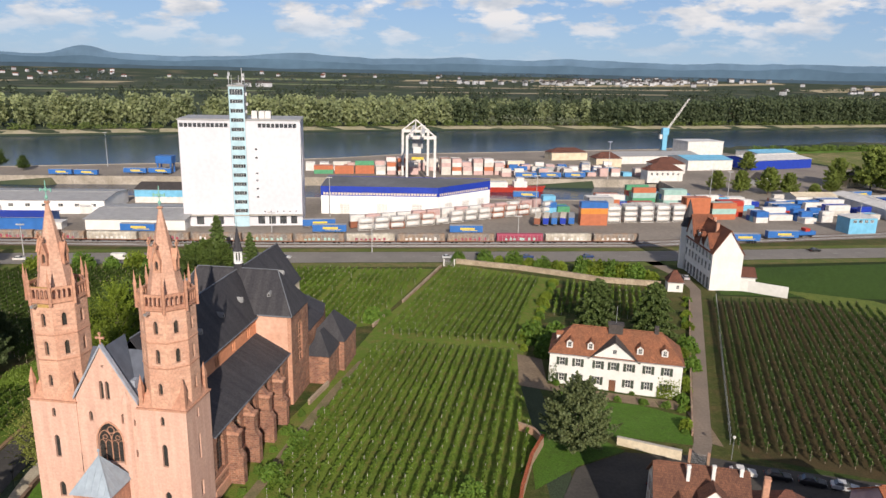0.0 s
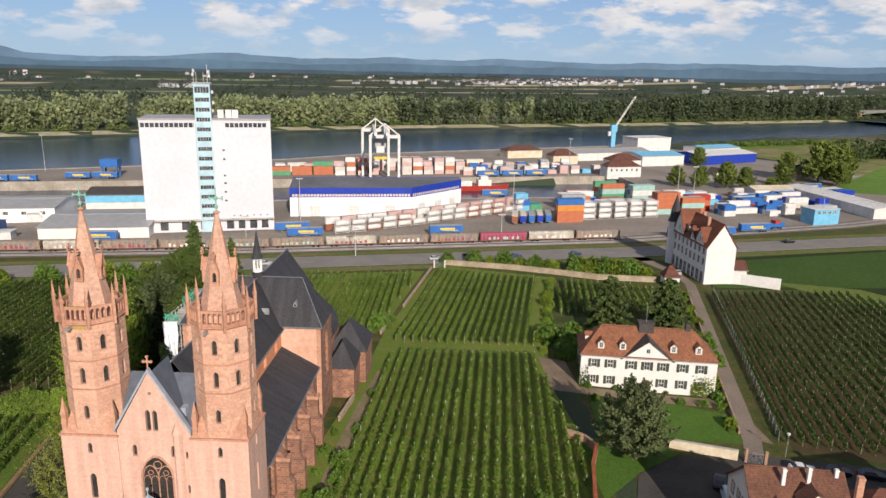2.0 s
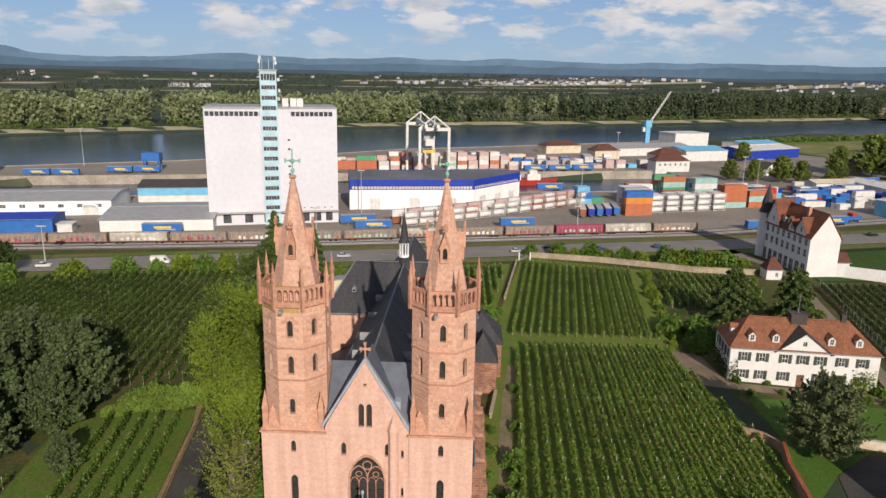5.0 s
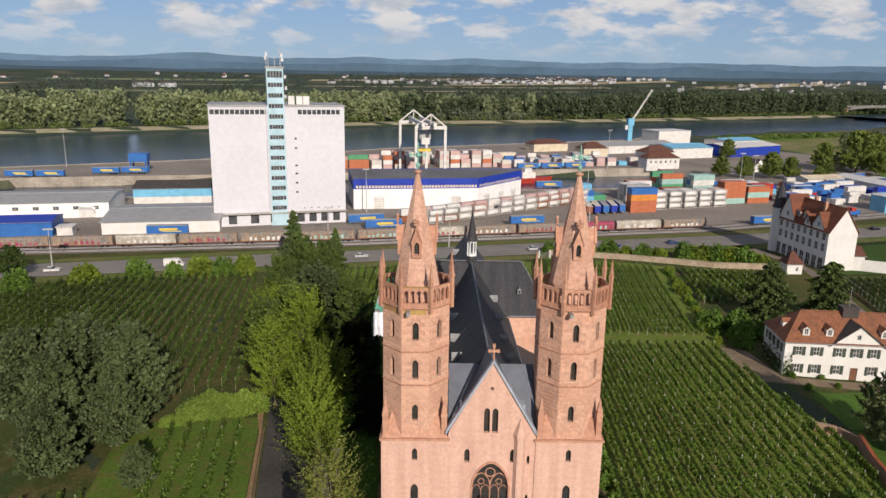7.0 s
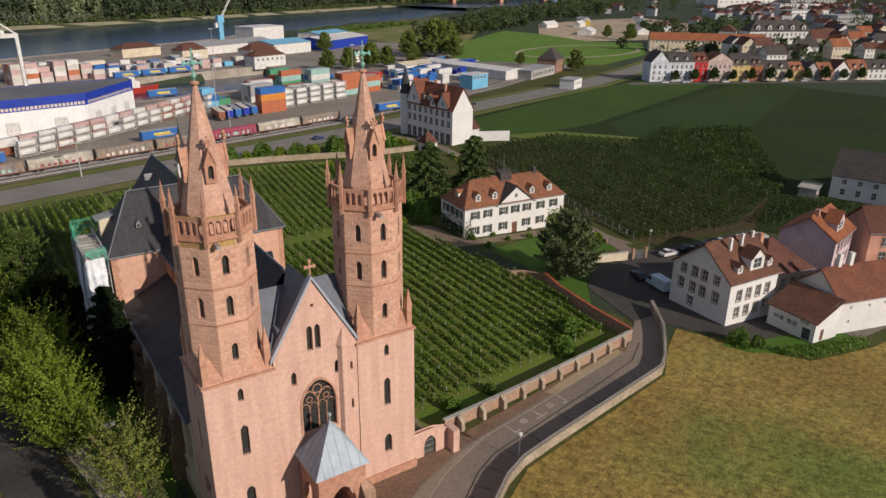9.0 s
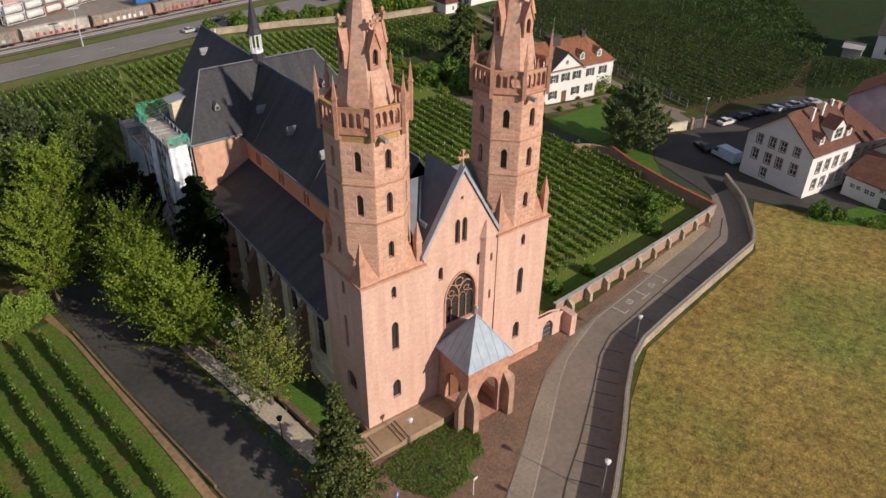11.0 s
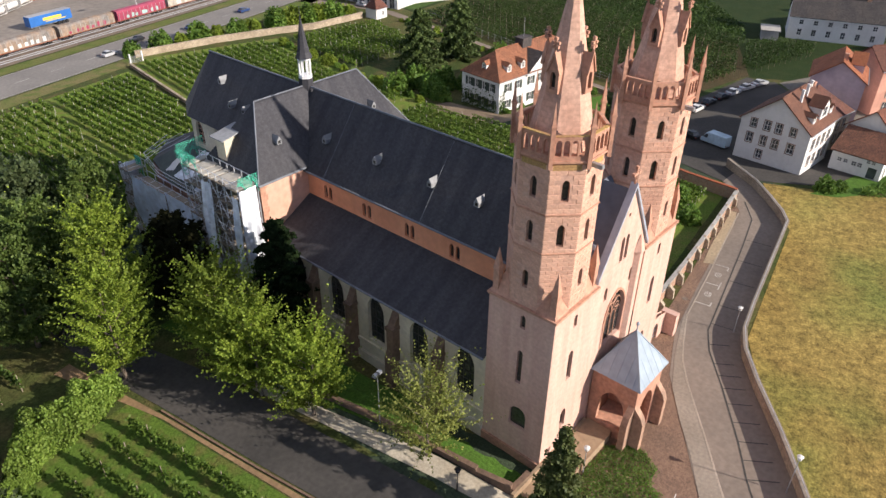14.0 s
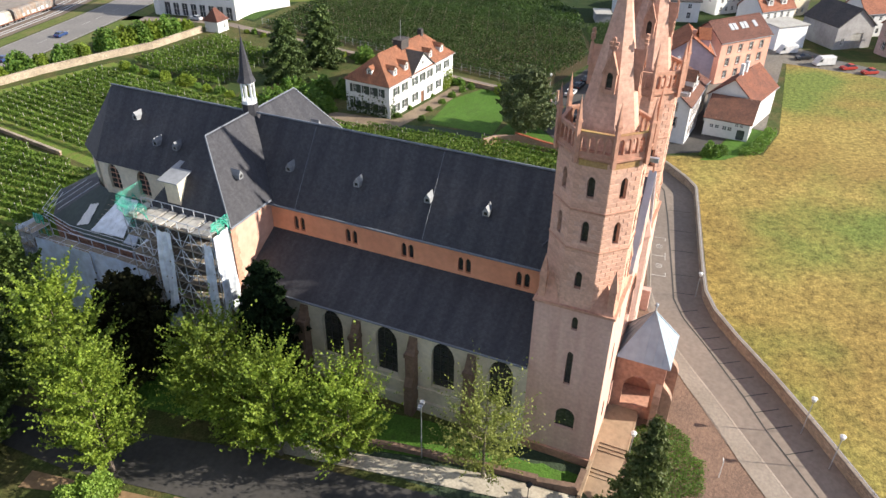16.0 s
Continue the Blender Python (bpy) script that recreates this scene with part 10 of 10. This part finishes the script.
wood("willow_scrub", grey, GREYLEAF, "grey-green willows on the far bank", 3, 1.6, 90)

# dark belts and fields behind
belt, pale_belt = [], []
for (xa, xb, y_, h0) in ((-1500, -700, 1180, 15), (-620, -420, 1120, 16), (-260, 60, 1230, 18), (120, 1700, 1320, 18), (-1800, -1000, 1700, 16), (-900, -300, 1750, 17), (-180, 420, 1650, 19), (500, 2200, 1750, 18), (-2600, -1300, 2500, 18), (-1100, -350, 2400, 18), (-200, 900, 2300, 19), (900, 3000, 2550, 18), (-2500, -900, 3300, 20), (-600, 900, 3200, 20), (1100, 2800, 3400, 20), (700, 2600, 1120, 20), (-3000, -300, 3900, 20), (300, 3400, 3950, 20), (1900, 4300, 1500, 22), (2400, 4600, 700, 20), (2000, 4400, 300, 18)):
    n = int((xb - xa) / (14 if y_ < 1500 else 20))
    for i in range(n):
        x_ = xa + (xb - xa) * (i + wr.random()) / n
        if math.sin(x_ / 61.0 + y_) + 0.6 * math.sin(x_ / 23.0) < -0.55:
            continue
        for r_ in range(2 if y_ < 2000 else 1):
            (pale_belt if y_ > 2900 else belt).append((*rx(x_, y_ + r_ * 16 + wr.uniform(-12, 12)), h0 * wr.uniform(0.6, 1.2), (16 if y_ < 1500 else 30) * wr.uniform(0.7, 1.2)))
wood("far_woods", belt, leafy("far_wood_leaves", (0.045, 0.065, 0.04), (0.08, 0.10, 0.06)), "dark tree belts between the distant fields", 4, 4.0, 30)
# Farthest belts take bluer, paler leaves: distance haze mixed into the colour.
wood("far_woods", pale_belt, leafy("hazy_farthest_leaves", (0.06, 0.085, 0.085), (0.09, 0.12, 0.12)), "blue-green tree belts towards the horizon", 14, 5.5, 22)
STUBBLE, PALEGREEN = surf("stubble", (0.40, 0.33, 0.21), (0.33, 0.28, 0.17), big=0.01, fine=0.05), surf("pale_green_field", (0.15, 0.20, 0.08), (0.20, 0.22, 0.10), big=0.01, fine=0.05)
for i, (x_, y_, w_, d_, c_) in enumerate(((-900, 1020, 420, 60, 1), (-330, 1090, 300, 60, 1), (-560, 1460, 520, 130, 1), (-760, 2750, 330, 420, 0), (-300, 2850, 150, 300, 0), (420, 1500, 500, 70, 1), (-1400, 1500, 500, 120, 1), (-150, 2050, 700, 110, 1), (1100, 2100, 900, 80, 0), (-1500, 2200, 900, 160, 1), (500, 2900, 500, 150, 1), (-1700, 3000, 1200, 200, 0), (1500, 2750, 1500, 130, 0), (2300, 3150, 1500, 150, 0), (1400, 1500, 500, 60, 1), (300, 3650, 900, 160, 1), (-1200, 3650, 700, 200, 0), (2600, 2000, 900, 120, 0), (3300, 2600, 1200, 200, 0), (1500, 3650, 900, 140, 0))):
    poly = [rx(x_ + sx * w_ / 2 + sy * 30, y_ + sy * d_ / 2) for sx, sy in ((-1, -1), (1, -1), (1, 1), (-1, 1))]
    patch("stubble_field", poly, STUBBLE if c_ == 0 else PALEGREEN, 0.6, "pale stubble field far across the river" if c_ == 0 else "pale green field far across the river", "field", cell=100, fn=land)

# distant towns as scattered houses in one mesh each
FARWALL = surf("far_house_walls", (0.46, 0.47, 0.50), (0.31, 0.32, 0.34), big=0.01, fine=0.05)


def town(name, centre, spread, count, seed, label, big=1.0):
    rr = random.Random(seed)
    gw, gr = Geo(), Geo()
    for i in range(count):
        x_, y_ = centre[0] + rr.gauss(0, 1) * spread[0], centre[1] + rr.gauss(0, 1) * spread[1]
        x_, y_ = rx(x_, y_)
        w_, d_, h_ = rr.uniform(8, 18) * big, rr.uniform(8, 14) * big, rr.uniform(5, 10) * big
        m = pose(x_, y_, land(x_, y_) if math.hypot(x_, y_) > 3000 else 0.0, 0, 0, rr.uniform(0, 90))
        gw.box(-w_ / 2, w_ / 2, -d_ / 2, d_ / 2, 0, h_, m)
        t = h_ + d_ * 0.35
        c = [m @ Vector(p) for p in ((-w_ / 2 - 0.4, -d_ / 2 - 0.4, h_), (w_ / 2 + 0.4, -d_ / 2 - 0.4, h_), (w_ / 2 + 0.4, d_ / 2 + 0.4, h_), (-w_ / 2 - 0.4, d_ / 2 + 0.4, h_), (-w_ / 2, 0, t), (w_ / 2, 0, t))]
        for f in ((0, 1, 5, 4), (2, 3, 4, 5), (1, 2, 5), (3, 0, 4)):
            gr.face([c[k] for k in f])
    o = part(name, gw, FARWALL)
    tagged(o, label, "town", kind="stuff")
    tagged(part("town_roofs", gr, TILE_GREY if seed in (2, 4, 8) else TILE_BROWN, o), kind="stuff")


town("distant_town", (-1350, 3500), (420, 180), 55, 1, "far village of pale houses with red roofs", 1.2)
town("distant_town", (2250, 3330), (420, 110), 150, 2, "far white town across the plain", 1.7)
town("distant_town", (160, 2480), (50, 14), 7, 4, "white farm sheds across the river", 1.6)
town("distant_town", (-100, 3900), (700, 100), 26, 5, "far village of pale houses with red roofs", 1.3)
town("distant_town", (3500, 2400), (500, 200), 70, 8, "far pale town beyond the bridge", 1.6)

# hills on the horizon, three ridges one behind another
HILLS = []
# Ridge colours get paler and bluer with distance: haze put into the paint.
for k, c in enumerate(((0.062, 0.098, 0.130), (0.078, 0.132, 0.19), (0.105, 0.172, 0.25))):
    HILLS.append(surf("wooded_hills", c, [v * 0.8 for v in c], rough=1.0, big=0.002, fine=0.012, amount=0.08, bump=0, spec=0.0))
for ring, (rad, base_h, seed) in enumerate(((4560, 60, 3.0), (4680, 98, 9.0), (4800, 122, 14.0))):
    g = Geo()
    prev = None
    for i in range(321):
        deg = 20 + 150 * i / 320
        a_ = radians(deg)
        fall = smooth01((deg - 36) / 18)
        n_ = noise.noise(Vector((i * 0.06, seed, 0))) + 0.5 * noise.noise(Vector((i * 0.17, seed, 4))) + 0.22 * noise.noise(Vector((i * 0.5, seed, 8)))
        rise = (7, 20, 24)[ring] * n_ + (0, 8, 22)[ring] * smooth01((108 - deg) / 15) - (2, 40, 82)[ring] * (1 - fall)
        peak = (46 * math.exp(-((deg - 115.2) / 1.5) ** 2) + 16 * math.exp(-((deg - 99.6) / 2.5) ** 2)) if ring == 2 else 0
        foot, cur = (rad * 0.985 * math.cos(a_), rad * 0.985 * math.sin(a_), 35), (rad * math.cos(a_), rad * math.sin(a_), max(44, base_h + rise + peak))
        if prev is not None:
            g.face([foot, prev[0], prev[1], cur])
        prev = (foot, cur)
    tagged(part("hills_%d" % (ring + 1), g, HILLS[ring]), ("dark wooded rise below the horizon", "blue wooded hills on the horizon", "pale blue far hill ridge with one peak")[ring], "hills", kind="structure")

# bridge with its brick gate tower
BRIDGE_GREY = surf("weathered_bridge_concrete", (0.20, 0.195, 0.185), (0.15, 0.145, 0.14), big=0.05, fine=0.3, amount=0.2)
bridge = thing("road_bridge", Matrix.Identity(4), "long pale road bridge on stone piers across the river", "bridge")
for (ax, ay, az), (bx, by, bz), cuts in (((520, 1215, 11), (830, 1145, 14), 3), ((830, 1145, 14), (1285, 1056, 20), 4)):
    a, b = Vector((ax, ay, 0)), Vector((bx, by, 0))
    L = (b - a).length
    m = side((ax, ay, 0), b - a)
    for i in range(cuts):
        u0, u1 = L * i / cuts, L * (i + 1) / cuts
        z0, z1 = az + (bz - az) * i / cuts, az + (bz - az) * (i + 1) / cuts
        under = [(u0 + (u1 - u0) * k / 10, z0 + (z1 - z0) * k / 10 - 2.2 - 5.5 * (2 * k / 10 - 1) ** 2) for k in range(11)]
        top_ = [(u1, z1), (u0, z0)]
        g = Geo()
        for zz, flip in ((8, False), (-8, True)):
            ring_ = [m @ Vector((u, v, zz)) for u, v in under + top_]
            g.face(ring_[::-1] if flip else ring_)
        g.loft([[m @ Vector((u, v, -8)) for u, v in under + top_], [m @ Vector((u, v, 8)) for u, v in under + top_]], caps=False)
        part("span", g, BRIDGE_GREY, bridge)
        g = Geo()
        for zz in (-8, 7.6):
            g.face([m @ Vector((u0, z0, zz)), m @ Vector((u1, z1, zz)), m @ Vector((u1, z1 + 1.2, zz)), m @ Vector((u0, z0 + 1.2, zz))])
        part("parapet", g, BRIDGE_GREY, bridge)
        g = Geo()
        g.box(u0 - 4, u0 + 4, -8, z0 - 2, -9, 9, m)
        part("pier", g, SAND_TRIM, bridge)
tower_b = house("gate_tower", 1292, 1052, -47, 19, 14, 33, 47, BRICKWALL, TILE_BROWN, "tall brick bridge gate tower with steep roof", "hip", {"S": win_grid(3, 19, ((23, 28), (12, 17)), 2.5), "W": win_grid(2, 14, ((23, 28), (12, 17)), 2.5)}, z=0, inset=4, category="tower")

# shore trees, park and lots on the right
PARK = grassy("park_grass", ((0.10, 0.19, 0.03), (0.12, 0.21, 0.035), (0.09, 0.16, 0.03)), (0.02, 0.2))
patch("park", [(254, 393), (310, 440), (372, 497), (495, 564), (493, 514), (464, 429), (490, 393), (408, 337), (328, 318), (300, 345), (285, 375)], PARK, 0.12, "sunlit green park meadow", "park", cell=30, fn=zero)
patch("sandy_lot", [(493, 514), (601, 607), (703, 626), (831, 615), (764, 485), (596, 398), (516, 410), (464, 432)], surf("sandy_lot", (0.42, 0.33, 0.23), (0.33, 0.26, 0.18), big=0.02, fine=0.2), 0.15, "sandy fairground lot", "lot", cell=40, fn=zero)
ring_p = [(390 + 62 * math.cos(a_) , 385 + 36 * math.sin(a_)) for a_ in np.linspace(0.4, math.tau - 0.4, 24)]
patch("park_path", ribbon([(x_, y_) for x_, y_ in ring_p], 1.6), GRAVEL, 0.2, "pale curved park path", "path", cell=20, fn=zero)
patch("park_path", ribbon([(262, 398), (282, 418), (300, 440), (320, 452)], 1.6), GRAVEL, 0.2, "pale curved park path", "path", cell=20, fn=zero)
shore = []
for i in range(330):
    t = wr.random()
    shore.append((540 + 760 * t + wr.uniform(-30, 30), 650 + 380 * t - 95 * math.sin(t * 3.1) * wr.random() + wr.uniform(-30, 25), wr.uniform(11, 21), wr.uniform(10, 18)))
for i in range(60):
    t = wr.random()
    shore.append((385 + 190 * t + wr.uniform(-14, 14), 545 + 70 * t + wr.uniform(-16, 22), wr.uniform(9, 17), wr.uniform(9, 15)))
for i in range(40):
    shore.append((640 + wr.uniform(-70, 140), 395 + wr.uniform(-30, 70), wr.uniform(9, 15), wr.uniform(9, 15)))
for i in range(330):
    x_, y_ = 900 + wr.uniform(0, 1500), 560 + wr.uniform(-260, 620)
    if y_ < 0.56 * x_ + 240 and not (1180 < x_ < 1480 and 580 < y_ < 800):
        shore.append((x_, y_, wr.uniform(9, 18), wr.uniform(11, 22)))
for i in range(130):
    shore.append((420 + wr.uniform(0, 520), 190 + wr.uniform(-120, 190), wr.uniform(6, 12), wr.uniform(7, 12)))
wood("shore_trees", shore, leafy("shore_leaves", (0.055, 0.085, 0.03), (0.095, 0.125, 0.045)), "dark trees along the near shore, the lots and the town", 5, 2.0, 112, 8)
tufted = tufted_tree(40, 16, 15, 2.5, 5200, 0.75, leafy("harbour_tree_leaves", (0.13, 0.185, 0.04), (0.22, 0.265, 0.06)), 60, 0.3, name="harbour_tree", trunk_r=0.35)
plant(tufted, [(171, 410, 0, 0.75), (183, 405, 60, 0.8), (198, 402, 100, 0.95), (208, 398, 200, 0.8), (230, 502, 10, 0.85), (213, 380, 90, 0.6), (272, 424, 30, 1.6), (288, 430, 140, 1.45), (258, 436, 220, 1.1), (300, 440, 70, 1.3), (276, 408, 200, 0.9), (289, 312, 10, 0.8), (284, 353, 50, 0.5), (505, 416, 20, 0.9), (512, 446, 40, 0.7), (240, 410, 12, 0.7)], "rounded green tree in the harbour yards", "tree", "harbour trees")
street_tree = tufted_tree(41, 6.5, 5.0, 2.0, 1500, 0.5, DARKLEAF, 40, 0.2, name="street_tree", trunk_r=0.15)
plant(street_tree, [(*(a0 + rdir * (14 + 11.5 * i) + Vector((-1.6, -2.4))), i * 40, 1.0 + 0.1 * (i % 3)) for i in range(11)], "small round street tree before the terrace", "tree", "terrace trees")
left_tree = tufted_tree(42, 9, 8, 1.6, 3500, 0.5, DARKLEAF, 50, 0.3, name="roadside_tree", trunk_r=0.2)
plant(left_tree, [(-146, 228, 0, 1.0), (-250, 440, 60, 1.0), (-272, 452, 90, 1.3)], "green roadside tree beside the main road", "tree", "roadside trees")
patch("jetty_green", [(290, 640), (330, 655), (500, 712), (480, 690), (320, 622)], PARK, 0.3, "green overgrown mole", "mole", cell=40, fn=zero)
wood("mole_scrub", [(300 + 190 * t + wr.uniform(-4, 4), 640 + 58 * t + wr.uniform(-6, 6), wr.uniform(2.5, 5), wr.uniform(7, 12)) for t in [wr.random() for _ in range(80)]], leafy("mole_leaves", (0.10, 0.16, 0.03), (0.15, 0.21, 0.05)), "bright green scrub on the mole", 6, 1.4, 60)

# houses behind the terrace and on towards the town
hr = random.Random(12)
kinds = []
for e_, t_, wm, rm in ((9, 14, WHITE, TILE_GREY), (9, 14, CREAM, TILE_ORANGE), (7, 11, WHITE, TILE_BROWN), (6, 10, BEIGE, TILE_GREY), (10, 15, CREAM, TILE_BROWN)):
    kinds.append(house("town_house", 470 + 25 * len(kinds), 250 - 14 * len(kinds), hr.uniform(-60, -20), 14, 11, e_, t_, wm, rm, "town house with tiled roof beyond the terrace", "gx", {"S": win_grid(4, 14, ((e_ - 2.6, e_ - 1.0), (1, 2.6)), 1.3), "W": win_grid(3, 11, ((e_ - 2.6, e_ - 1.0),), 1.3)}, z=0, group="town houses"))
for i in range(75):
    k = hr.random()
    x_, y_ = 330 + hr.uniform(0, 420), 150 + hr.uniform(-90, 170)
    if (Vector((x_, y_)) - a0).dot(Vector((rdir.y, -rdir.x))) > -16:
        continue
    copy_thing(hr.choice(kinds), pose(x_, y_, 0, 0, 0, hr.choice((-34, 56)) + hr.uniform(-6, 6)))
for i in range(6):
    p = Vector((436, 352)).lerp(Vector((482, 295)), i / 5)
    copy_thing(kinds[1], pose(p.x, p.y, 0, 0, 0, math.degrees(math.atan2(-62, 50))))
house("school", 560, 330, -34, 60, 18, 11, 20, WHITE, TILE_GREY, "large white school with steep dark roof", "hip", {"S": win_grid(14, 60, ((7, 9.4), (3, 5.4)), 1.8)}, z=0, dormers=[("S", 8 + 11 * i, 3.5, 3) for i in range(5)], category="school")
for x_, y_, w_, d_, h_, m_ in ((1250, 720, 160, 60, 16, P_WHITE), (1380, 640, 120, 60, 20, P_GREY), (1150, 560, 90, 40, 14, P_WHITE), (980, 470, 70, 30, 12, P_WHITE), (900, 380, 60, 26, 12, P_GREY)):
    house("factory", x_, y_, -20, w_, d_, h_, h_ + 1, m_, P_GREY, "large pale factory building in the town", "flat", {"S": win_grid(12, w_, ((h_ * 0.55, h_ * 0.75),), 3)}, z=0, category="factory", group="factories")
for i, (x_, y_, w_, d_, m_) in enumerate(((560, 560, 26, 10, P_WHITE), (600, 545, 20, 8, P_WHITE), (520, 470, 30, 14, P_WHITE), (640, 560, 16, 7, P_YELLOW), (700, 520, 24, 9, P_WHITE), (575, 440, 26, 12, P_WHITE), (680, 590, 22, 9, P_GREY))):
    house("show_tent", x_, y_, 10 + 9 * i, w_, d_, 4, 7, m_, P_WHITE, "white tent or caravan row on the sandy lot", "gx", z=0, category="tent", group="fairground")
town("town_rooftops", (1250, 120), (260, 120), 160, 7, "roofs of the town towards the horizon", 1.1)
